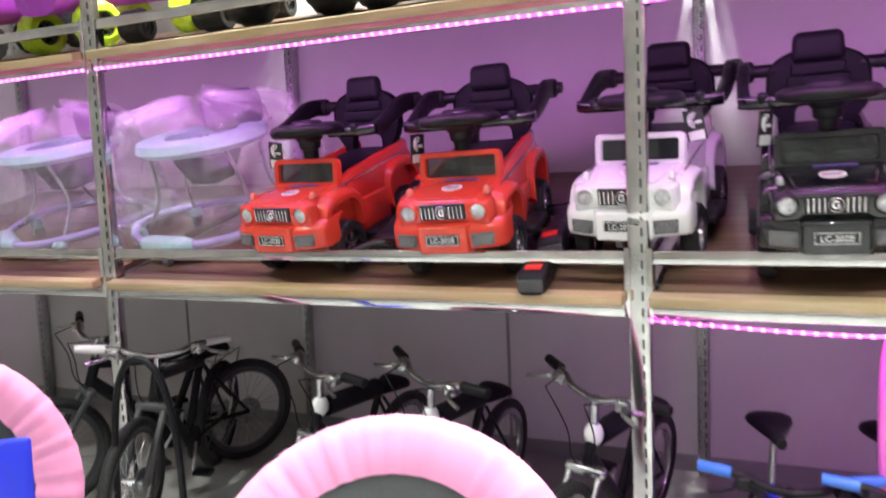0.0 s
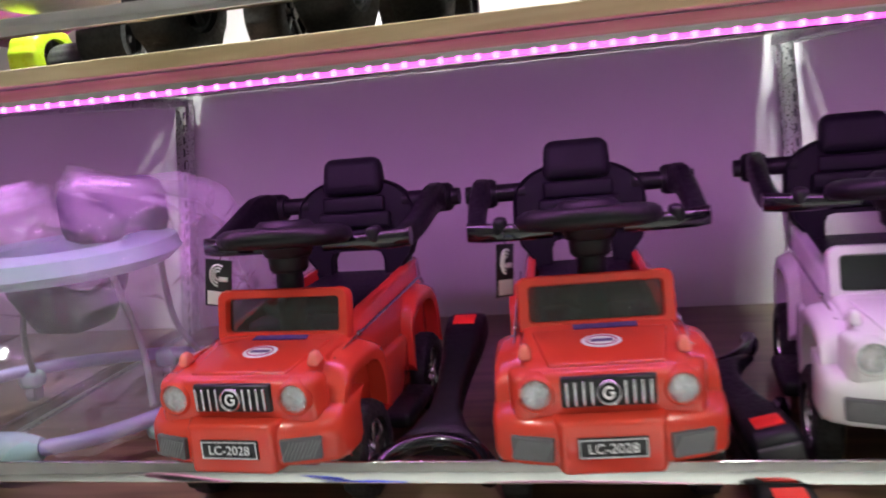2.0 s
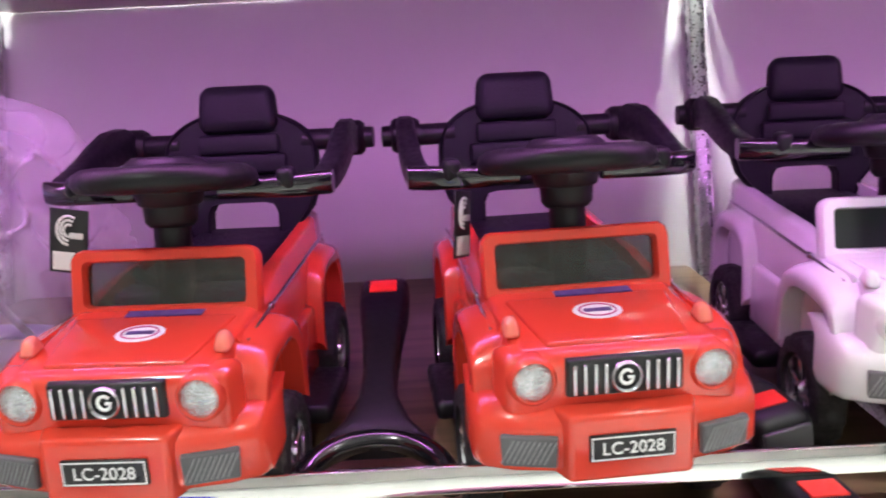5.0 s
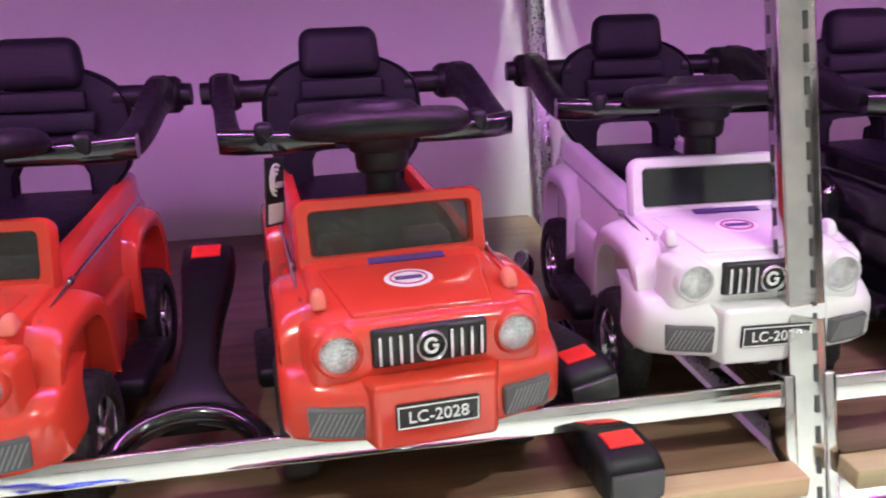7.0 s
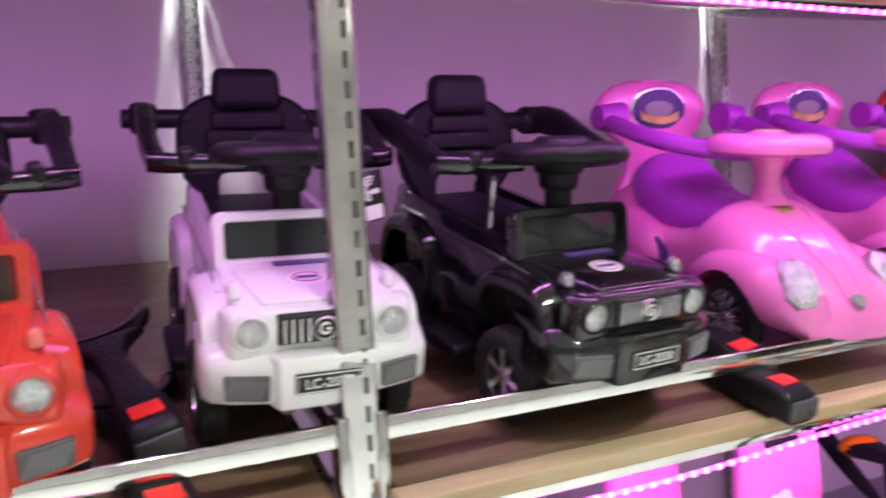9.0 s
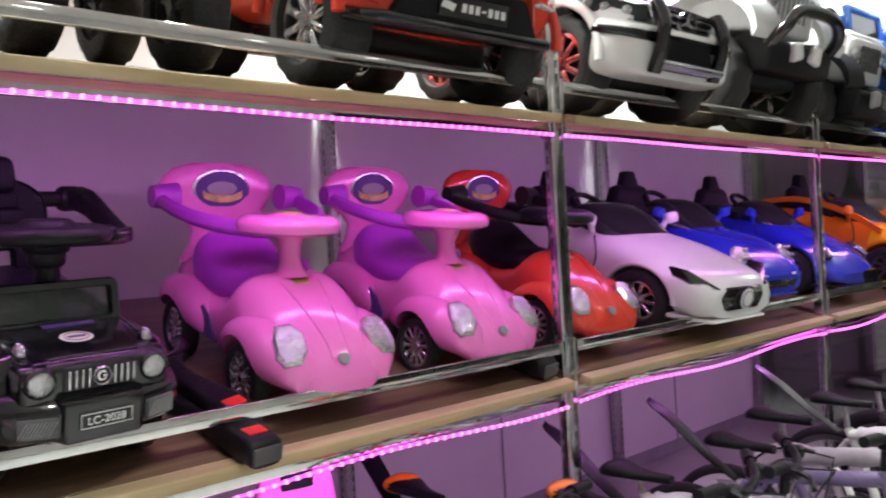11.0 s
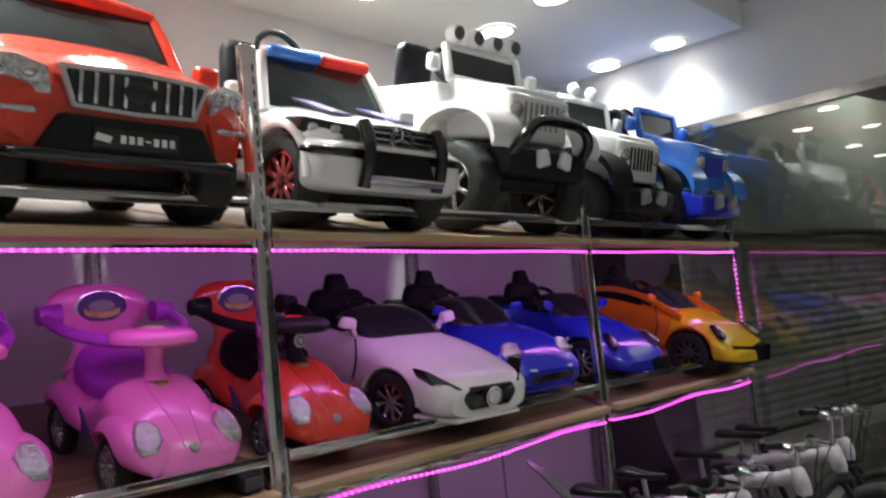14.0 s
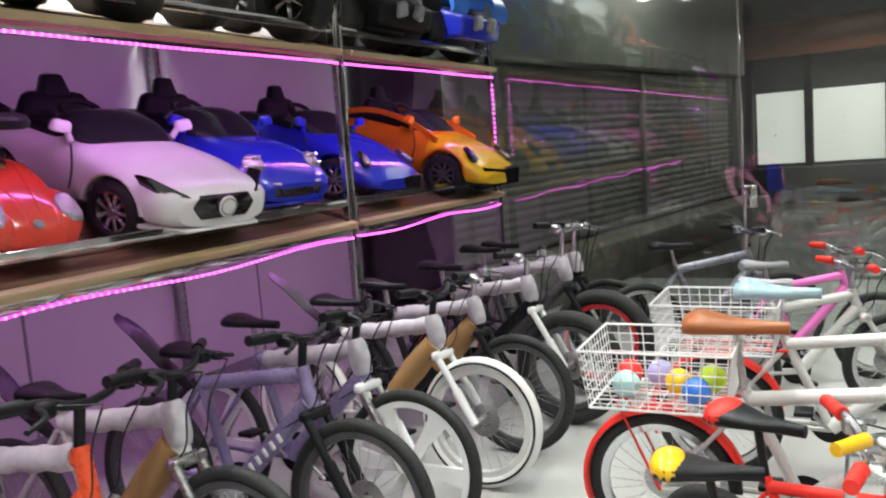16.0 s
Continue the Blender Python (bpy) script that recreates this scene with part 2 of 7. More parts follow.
def slab(bm, y0, y1, s0, s1, bev=0.01):
    """A tapered block along y; s = (half width, z low, z high) at either end."""
    r = bmesh.ops.create_cube(bm, size=1)
    vs = r["verts"]
    for v in vs:
        w, zl, zh = s0 if v.co.y < 0 else s1
        v.co = Vector((w if v.co.x > 0 else -w, y0 if v.co.y < 0 else y1, zh if v.co.z > 0 else zl))
    if bev:
        es = list({e for v in vs for e in v.link_edges})
        bmesh.ops.bevel(bm, geom=es, offset=bev, segments=3, profile=0.5, affect="EDGES", clamp_overlap=True)


def loft(bm, rings, cap=True, close=True):
    rows = [[bm.verts.new(p) for p in ring] for ring in rings]
    n = len(rows[0])
    for a, b in zip(rows, rows[1:]):
        for i in range(n if close else n - 1):
            j = (i + 1) % n
            bm.faces.new((a[i], a[j], b[j], b[i]))
    if cap:
        bm.faces.new(rows[0][::-1])
        bm.faces.new(rows[-1])
    return rows


def basis(axis):
    z = Vector(axis).normalized()
    x = z.orthogonal().normalized()
    return x, z.cross(x), z


def cyl(bm, p0, p1, r0, r1=None, seg=14):
    r1 = r0 if r1 is None else r1
    p0, p1 = Vector(p0), Vector(p1)
    x, y, _ = basis(p1 - p0)
    loft(bm, [[p + (x * math.cos(a) + y * math.sin(a)) * r for a in [2 * math.pi * i / seg for i in range(seg)]] for p, r in ((p0, r0), (p1, r1))])


def tube(bm, pts, r, seg=8, closed=False):
    pts = [Vector(p) for p in pts]
    n = len(pts)
    rings = []
    prev = None
    for i, p in enumerate(pts):
        if closed:
            d = (pts[(i + 1) % n] - pts[i - 1]).normalized()
        else:
            d = (pts[min(i + 1, n - 1)] - pts[max(i - 1, 0)]).normalized()
        if prev is None:
            prev = d.orthogonal().normalized()
        x = (prev - d * prev.dot(d)).normalized()
        prev = x
        y = d.cross(x)
        rad = r[i] if isinstance(r, (list, tuple)) else r
        rings.append([p + (x * math.cos(a) + y * math.sin(a)) * rad for a in [2 * math.pi * k / seg for k in range(seg)]])
    if closed:
        rings.append(rings[0])
        loft(bm, rings, cap=False)
        bmesh.ops.remove_doubles(bm, verts=bm.verts[:], dist=1e-6)
    else:
        loft(bm, rings)


def spline(pts, n=6):
    """Points along a smooth curve through pts."""
    pts = [Vector(p) for p in pts]
    out = []
    for i in range(len(pts) - 1):
        a, b, c, d = pts[max(i - 1, 0)], pts[i], pts[i + 1], pts[min(i + 2, len(pts) - 1)]
        for k in range(n):
            t = k / n
            out.append(0.5 * (2 * b + (c - a) * t + (2 * a - 5 * b + 4 * c - d) * t * t + (3 * b - a - 3 * c + d) * t ** 3))
    return out + [pts[-1]]


def lathe(bm, profile, centre=(0, 0, 0), axis=(1, 0, 0), seg=28, ridge=0.0, over=1e9):
    """profile: (along the axis, radius) pairs, turned about axis."""
    x, y, z = basis(axis)
    c = Vector(centre)
    rings = []
    for i in range(seg):
        a = 2 * math.pi * i / seg
        d = x * math.cos(a) + y * math.sin(a)
        rings.append([c + z * h + d * (r * (1 - ridge * (i // 2 % 2)) if r >= over else r) for h, r in profile])
    rings.append(rings[0])
    loft(bm, rings, cap=False, close=False)
    bmesh.ops.remove_doubles(bm, verts=bm.verts[:], dist=1e-6)


def ball(bm, c, s, u=14, v=9, rot=None):
    r = bmesh.ops.create_uvsphere(bm, u_segments=u, v_segments=v, radius=1)
    m = Matrix.Translation(c) @ (rot if rot is not None else Matrix.Identity(4)) @ Matrix.Diagonal((*s, 1))
    for w in r["verts"]:
        w.co = m @ w.co


def oval(bm, c, rx, rz, depth, nrm=(0, -1, 0), up=(0, 0, 1), seg=24):
    """A shallow oval disc facing nrm."""
    n = Vector(nrm).normalized()
    u = (Vector(up) - n * Vector(up).dot(n)).normalized()
    s = u.cross(n)
    c = Vector(c)
    ring = [s * rx * math.cos(a) + u * rz * math.sin(a) for a in [2 * math.pi * i / seg for i in range(seg)]]
    loft(bm, [[c + p for p in ring], [c + p + n * depth * 0.6 for p in ring], [c + p * 0.9 + n * depth for p in ring]])


def letters(body, size, material, parent, m, name="lettering"):
    cu = bpy.data.curves.new(name, "FONT")
    cu.body, cu.size, cu.align_x, cu.align_y, cu.extrude = body, size, "CENTER", "CENTER", 0.001
    tmp = new(name, cu)
    dg = bpy.context.evaluated_depsgraph_get()
    me = bpy.data.meshes.new_from_object(tmp.evaluated_get(dg))
    bpy.data.objects.remove(tmp)
    bpy.data.curves.remove(cu)
    me.materials.clear()
    me.materials.append(material)
    ob = new(name, me)
    ob.parent = parent
    ob.matrix_basis = m
    return ob


def carve(ob, cuts):
    """Takes round wells out of a mesh: cuts are (p0, p1, radius)."""
    bm = bm_new()
    for p0, p1, r in cuts:
        cyl(bm, p0, p1, r, seg=28)
    bmesh.ops.recalc_face_normals(bm, faces=bm.faces[:])
    me = bpy.data.meshes.new("well")
    bm.to_mesh(me)
    bm.free()
    cutter = new("well", me)
    cutter.matrix_world = ob.matrix_world
    keep, ob.parent = ob.parent, None
    cutter.matrix_world = Matrix.Identity(4)
    ob.matrix_basis = Matrix.Identity(4)
    md = ob.modifiers.new("well", "BOOLEAN")
    md.operation, md.object, md.solver = "DIFFERENCE", cutter, "EXACT"
    dg = bpy.context.evaluated_depsgraph_get()
    dg.update()
    done = bpy.data.meshes.new_from_object(ob.evaluated_get(dg))
    ob.modifiers.clear()
    old, ob.data = ob.data, done
    bpy.data.objects.remove(cutter)
    bpy.data.meshes.remove(me)
    bpy.data.meshes.remove(old)
    ob.parent = keep
    b2 = bmesh.new()
    b2.from_mesh(done)
    for f in b2.faces:
        f.smooth = True
    for e in b2.edges:
        e.smooth = not (len(e.link_faces) == 2 and e.calc_face_angle(0) > radians(38))
    b2.to_mesh(done)
    b2.free()
    return ob


def curve1(pts, y):
    """Smooth value at y through the (y, value) pairs."""
    xs, vs = [p[0] for p in pts], [p[1] for p in pts]
    if y <= xs[0]:
        return vs[0]
    for i in range(len(xs) - 1):
        if y <= xs[i + 1]:
            h = xs[i + 1] - xs[i]
            t = (y - xs[i]) / h
            m0 = (vs[i + 1] - vs[max(i - 1, 0)]) / (xs[i + 1] - xs[max(i - 1, 0)]) * h
            m1 = (vs[min(i + 2, len(xs) - 1)] - vs[i]) / (xs[min(i + 2, len(xs) - 1)] - xs[i]) * h
            return (2 * t ** 3 - 3 * t * t + 1) * vs[i] + (t ** 3 - 2 * t * t + t) * m0 + (-2 * t ** 3 + 3 * t * t) * vs[i + 1] + (t ** 3 - t * t) * m1
    return vs[-1]


def hull(bm, y0, y1, width, low, high, power, steps=26, seg=28, flat=0.0):
    """A rounded body along y whose half width, bottom and top follow curves."""
    rings = []
    for k in range(steps + 1):
        f = k / steps
        y = y0 + (y1 - y0) * (0.5 - 0.5 * math.cos(math.pi * f) if flat == 0 else f)
        w, zl, zh, n = curve1(width, y), curve1(low, y), curve1(high, y), curve1(power, y)
        ring = []
        for i in range(seg):
            a = 2 * math.pi * i / seg
            c, s = math.cos(a), math.sin(a)
            ring.append(Vector((w * math.copysign(abs(c) ** (2 / n), c), y, (zl + zh) / 2 + (zh - zl) / 2 * math.copysign(abs(s) ** (2 / n), s))))
        rings.append(ring)
    loft(bm, rings)


def on_shelf(x, u, z0, yaw=0.0, lift=0.0):
    """The pose of a thing that stands on a sloping shelf, u metres up its slope."""
    return pose(x, 0, z0) @ pose(0, 0, 0, TILT) @ pose(0, u, lift, 0, 0, yaw)


# ---- wheels ----
def wheel(parent, centre, r, w, rim_mat=RIM, spokes=5, name="wheel", tyre_mat=TYRE, side=1, hub=0.62, tread=18):
    bm = bm_new()
    h = w / 2
    lathe(bm, [(-h * 0.7, r * hub), (-h, r * hub * 1.05), (-h, r * 0.86), (-h * 0.82, r * 0.97), (-h * 0.3, r), (h * 0.3, r), (h * 0.82, r * 0.97), (h, r * 0.86), (h, r * hub * 1.05), (h * 0.7, r * hub)], centre, (1, 0, 0), 60 if tread else 32, 0.035 if tread else 0.0, r * 0.95)
    tyre = part(name, bm, tyre_mat, parent)
    bm = bm_new()
    ri = r * hub
    c = Vector(centre)
    lathe(bm, [(-h * 0.75, ri * 1.02), (h * 0.75, ri * 1.02), (h * 0.8, ri * 0.9), (-h * 0.2, ri * 0.86), (-h * 0.8, ri * 0.9), (-h * 0.75, ri * 1.02)], centre, (1, 0, 0), 26)
    for sd in (-1, 1):
        for i in range(spokes):
            a = 2 * math.pi * i / spokes + 0.3
            d = Vector((0, math.cos(a), math.sin(a)))
            box(bm, c + d * ri * 0.5 + Vector((sd * h * 0.55, 0, 0)), (h * 0.25, ri * 0.2, ri * 0.9), h * 0.05, Matrix.Rotation(a - math.pi / 2, 4, "X"), 1)
        cyl(bm, c + Vector((sd * h * 0.3, 0, 0)), c + Vector((sd * h * 0.85, 0, 0)), ri * 0.26, ri * 0.2, 14)
    part("rim", bm, rim_mat, tyre)
    bm = bm_new()
    cyl(bm, c - Vector((h * 0.3, 0, 0)), c + Vector((h * 0.3, 0, 0)), ri * 0.84, None, 20)
    part("wheel_well_disc", bm, BLACK, tyre)
    return tyre


# ---- the setting ----
def plain(name, x0, x1, y0, y1, z0, z1, material, label="", bev=0.0):
    bm = bm_new()
    box(bm, ((x0 + x1) / 2, (y0 + y1) / 2, (z0 + z1) / 2), (x1 - x0, y1 - y0, z1 - z0), bev)
    return tagged(part(name, bm, material, None, label, smooth=bev > 0), kind="structure")


plain("floor", -6, 24, -12, 9, -0.12, 0.0, FLOOR)
plain("wall_north", -6, GLASS, BACK, BACK + 0.15, 0, HIGH_CEIL, WALL)
plain("wall_west", -6.15, -6, -7, BACK + 0.15, 0, HIGH_CEIL, WALL_W)
plain("wall_south", -6, 10, -7.15, -7, 0, HIGH_CEIL, WALL_W)
plain("ceiling", -6, GLASS + 0.04, -7, BACK, HIGH_CEIL, HIGH_CEIL + 0.12, CEILING)
# lowered strip of ceiling over the rack
bm = bm_new()
box(bm, (0.3, (BACK + SOFFIT) / 2, (CEIL + HIGH_CEIL) / 2), (12.56, BACK - SOFFIT - 0.008, HIGH_CEIL - CEIL - 0.006), 0.006)
tagged(part("ceiling_soffit", bm, CEILING), kind="structure")
# header over the shop window
plain("trim", GLASS - 0.05, GLASS + 0.05, -7, BACK, 3.0, 3.07, CHROME)
plain("wall_east", GLASS - 0.04, GLASS + 0.08, -7, BACK, 3.072, HIGH_CEIL, WALL_W)
plain("trim", GLASS - 0.03, GLASS + 0.03, -7, BACK, 0.0, 0.04, STEEL)
for k, (ya, yb) in enumerate(((BACK, -1.80), (-1.815, -3.1), (-3.115, -7.0))):
    ob = plain("window_%d" % (k + 1) if k != 1 else "door_1", GLASS - 0.006, GLASS + 0.006, yb, ya, 0.042, 2.998, PANE)
    ob.visible_shadow = False
plain("trim", GLASS - 0.012, GLASS + 0.012, -1.8145, -1.8005, 0.042, 2.998, CHROME)
plain("baseboard", -6, GLASS - 0.06, BACK - 0.012, BACK - 0.002, 0.0, 0.08, GREYP)
# joints between the wall sheets, and a vertical cover strip with a socket
for x in (-3.2, -1.0, 1.1, 3.4, 5.3):
    plain("trim", x - 0.008, x + 0.008, BACK - 0.005, BACK - 0.001, 0.08, 1.3, GREYP)


def door_lock():
    th = thing("door_lock", pose(GLASS - 0.02, -1.86, 1.0), "chromed lock and bow handle on the glass door", "door handle")
    bm = bm_new()
    box(bm, (0, 0, 0), (0.05, 0.09, 0.16), 0.012)
    part("lock_case", bm, CHROME, th)
    bm = bm_new()
    tube(bm, spline([(-0.02, 0.0, 0.06), (-0.09, 0.02, 0.03), (-0.11, 0.03, -0.14), (-0.09, 0.03, -0.3), (-0.02, 0.02, -0.34)], 5), 0.013)
    part("bow_handle", bm, CHROME, th)


door_lock()

# the passage outside: rolling shutter, ledge and the lit shop
SH = pose(7.42, 0.4, 0, 0, 0, -10)


def shutter():
    th = thing("rolling_shutter", SH, "closed grey steel rolling shutter above a stone ledge", "shutter")
    for k in range(22):
        bm = bm_new()
        z = 0.44 + k * 0.08
        rings = []
        for x in (-0.66, 6.5):
            rings.append([Vector((x, 0.03 - 0.009 * math.sin(math.pi * i / 6) - (0.0 if i < 6 else 0.003), z + 0.08 * i / 6)) for i in range(7)] + [Vector((x, 0.05, z + 0.08)), Vector((x, 0.05, z))])
        loft(bm, rings)
        part("slat", bm, SHUTTER, th)
    bm = bm_new()
    box(bm, (2.92, 0.0, 2.95), (7.16, 0.3, 1.45), 0.02)
    part("shutter_box", bm, CONCRETE, th, "pale housing over the shutter")
    for x in (3.1, 6.4):
        bm = bm_new()
        box(bm, (x, -0.03, 1.36), (0.1, 0.06, 1.66), 0.01)
        part("guide_rail", bm, SHUTTER, th)


shutter()
bm = bm_new()
box(bm, (2.95, -0.22, 0.21), (7.1, 0.5, 0.42), 0.02)
ledge = tagged(part("trim", bm, STONE, None, ""), kind="structure")
ledge.matrix_world = SH
# thin dark sheet added over the far passage floor to darken it
plain("floor_passage", 9.0, 17.8, -11.9, 2.5, 0.0, 0.006, DARKENED)
plain("wall_passage", 6.8, 24, 2.6, 2.75, 0, 4.2, STONE)
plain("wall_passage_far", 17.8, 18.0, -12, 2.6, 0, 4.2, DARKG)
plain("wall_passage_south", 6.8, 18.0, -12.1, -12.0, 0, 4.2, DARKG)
plain("ceiling_passage", GLASS + 0.1, 18, -12, 2.6, 4.2, 4.3, STONE)


def lit_shop():
    th = thing("shop_window_display", pose(16.7, -2.6, 0), "brightly lit white display panels of a shop across the passage", "shop window")
    for k, (y, w) in enumerate(((1.55, 0.85), (0.45, 1.15), (-1.0, 1.5))):
        bm = bm_new()
        box(bm, (0.3, y, 1.38), (0.06, w, 1.3), 0.01)
        pn = part("display_panel", bm, SHOPW, th)
        bm = bm_new()
        for z in (0.5, 0.62):
            box(bm, (0.2, y, z), (0.12, w, 0.03), 0.004)
        part("shelf_lip", bm, DARKG, pn)
        for z in (1.25, 1.5):
            bm = bm_new()
            cyl(bm, (0.26, y + 0.1, z), (0.16, y + 0.1, z), 0.012)
            part("peg", bm, DARKG, pn)
    # added board, coloured like the red-brown reflections in the glass
    bm = bm_new()
    box(bm, (0.1, -0.1, 2.95), (0.16, 4.6, 0.6), 0.02)
    part("fascia", bm, WARMREFL, th, "red-brown fascia board over the window")
    bm = bm_new()
    box(bm, (0.1, -0.1, 0.34), (0.2, 4.9, 0.66), 0.02)
    part("plinth", bm, DARKG, th, "dark plinth below the window")
    for y in (2.08, 1.08, -0.22):
        bm = bm_new()
        box(bm, (0.15, y, 1.6), (0.2, 0.14, 3.2), 0.01)
        part("mullion", bm, BLACK, th)


lit_shop()


def downlight(x, y):
    z = CEIL if y > -0.3 else HIGH_CEIL
    th = thing("ceiling_light", pose(x, y, z), "round white recessed downlight, switched on", "ceiling lamp", "downlights in the ceiling")
    bm = bm_new()
    lathe(bm, [(-0.004, 0.1), (-0.012, 0.115), (-0.012, 0.135), (-0.002, 0.14)], (0, 0, 0), (0, 0, 1), 28)
    part("trim_ring", bm, WHITEP, th)
    bm = bm_new()
    cyl(bm, (0, 0, -0.012), (0, 0, -0.002), 0.113, None, 28)
    part("lens", bm, LAMPF, th)


# ---- the sloping rack ----
rack = thing("display_rack", pose(0, 0, 0), "polished steel rack with two sloping wooden shelves", "shelf rack")
TOPS = (2.8, 2.8, 2.8, 2.8, 2.50, 2.34)


def post(x, y, top, material, name, w=0.066, d=0.042):
    bm = bm_new()
    box(bm, (x, y, top / 2), (w, d, top), 0.006)
    p = part(name, bm, material, rack)
    # slots are not cut: dark boxes put their shade on the post faces
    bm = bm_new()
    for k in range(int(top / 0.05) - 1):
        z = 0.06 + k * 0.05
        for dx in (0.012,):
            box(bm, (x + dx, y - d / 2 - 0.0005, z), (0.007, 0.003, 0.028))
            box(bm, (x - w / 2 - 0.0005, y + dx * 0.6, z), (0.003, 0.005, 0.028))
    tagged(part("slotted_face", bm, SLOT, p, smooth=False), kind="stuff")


for x, top in zip(POSTS, TOPS):
    post(x, 0.0, top, CHROME, "front_post")
    post(x, BACK - 0.045, CEIL - 0.6, STEEL, "back_post", 0.05, 0.06)
DEP = (BACK - 0.03) / math.cos(radians(TILT))
for z0 in (LOW, HIGH):
    for x0, x1 in zip(POSTS, POSTS[1:]):
        xa, xb = x0 + 0.055, x1 - 0.055
        xm, ln = (xa + xb) / 2, xb - xa
        m = pose(xm, 0, z0, TILT)
        bm = bm_new()
        box(bm, (0, (DEP - 0.002) / 2, -0.014), (ln, DEP + 0.038, 0.028), 0.002)
        ob = part("shelf_board", bm, BOARD, rack)
        ob.matrix_basis = m
        # planks with a small step between them
        for k in range(3):
            bm = bm_new()
            wk = ln / 3 - 0.006
            box(bm, (-ln / 2 + (k + 0.5) * ln / 3, DEP * 0.55, 0.004), (wk, DEP * 0.86, 0.006), 0.002)
            part("plank", bm, BOARD, ob)
        bm = bm_new()
        box(bm, (0, -0.055, -0.012), (ln + 0.03, 0.05, 0.034), 0.003)
        part("edge_strip", bm, EDGE, ob)
        bm = bm_new()
        box(bm, (xm, -0.012, z0 - 0.062), (ln + 0.04, 0.016, 0.05), 0.002)
        part("apron", bm, RAIL, rack)
        bm = bm_new()
        box(bm, (xm, -0.012, z0 + 0.1), (ln + 0.04, 0.016, 0.042), 0.003)
        part("guard_rail", bm, RAIL, rack)
        for xe in (xa - 0.02, xb + 0.02):
            bm = bm_new()
            ob2 = box(bm, (xe, 0.7, z0 + 0.7 * math.tan(radians(TILT)) - 0.05), (0.025, 1.36 / math.cos(radians(TILT)), 0.035), 0.003, Matrix.Rotation(radians(TILT), 4, "X"))
            part("cross_arm", bm, STEEL, rack)
            bm = bm_new()
            box(bm, (xe, 0.0, z0 + 0.02), (0.02, 0.05, 0.22), 0.003)
            part("bracket", bm, CHROME, rack)


def led_strip(x0, x1, z, sag, label):
    th = thing("led_strip", pose(x0, -0.026, z), label, "light strip", "magenta light strips")
    ln = x1 - x0
    rng = random.Random(int(x0 * 100 + z * 10))
    ph = rng.uniform(0, 6)
    n = int(ln / 0.035)
    pts = [Vector((ln * i / n, 0.0, -sag * (0.5 - 0.5 * math.cos(2 * math.pi * (i / n) * 1.5 + ph)))) for i in range(n + 1)]
    bm = bm_new()
    tube(bm, pts, 0.0045, 6)
    t = part("tape", bm, TAPE, th)
    bm = bm_new()
    for p in pts:
        box(bm, p + Vector((0, -0.003, 0)), (0.012, 0.009, 0.011), 0.002, None, 1)
    tagged(part("bead_strand", bm, BEAD, t), kind="stuff")
    return th


for i in range(5):
    led_strip(POSTS[i] + 0.04, POSTS[i + 1] - 0.04, HIGH - 0.08, 0.004, "magenta light strip under the upper shelf edge")
    if i >= 2:
        led_strip(POSTS[i] + 0.04, POSTS[i + 1] - 0.04, LOW - 0.092, 0.022, "sagging magenta light strip under the lower shelf edge")
th = thing("led_strip", pose(POSTS[5] - 0.036, -0.026, 1.4), "magenta light strip running down the end post", "light strip", "magenta light strips")
bm = bm_new()
for k in range(16):
    box(bm, (0, 0, k * 0.036), (0.012, 0.009, 0.012), 0.002, None, 1)
tagged(part("bead_strand", bm, BEAD, th), kind="stuff")
for x, y in DOWNLIGHTS:
    downlight(x, y)


TURN = {}
for pm, tm in ((RED, CORAL), (WHITEP, WHITEP), (GLOSSB, LENS)):
    TURN[pm.name] = tm


# ---- push cars shaped like a small off-roader ----
def plate(parent, y, z, text, w=0.115, h=0.036, tilt=0):
    bm = bm_new()
    box(bm, (0, y, z), (w, 0.006, h), 0.002)
    p = part("number_plate", bm, PLATE, parent, "black number plate with white characters")
    bm = bm_new()
    for s in (-1, 1):
        box(bm, (0, y - 0.0035, z + s * (h / 2 - 0.003)), (w - 0.004, 0.001, 0.0016))
        box(bm, (s * (w / 2 - 0.003), y - 0.0035, z), (0.0016, 0.001, h - 0.008))
    part("plate_border", bm, WHITE, p, smooth=False)
    letters(text, h * 0.66, WHITE, p, pose(0, y - 0.0035, z - 0.001, 90, 0, 0))


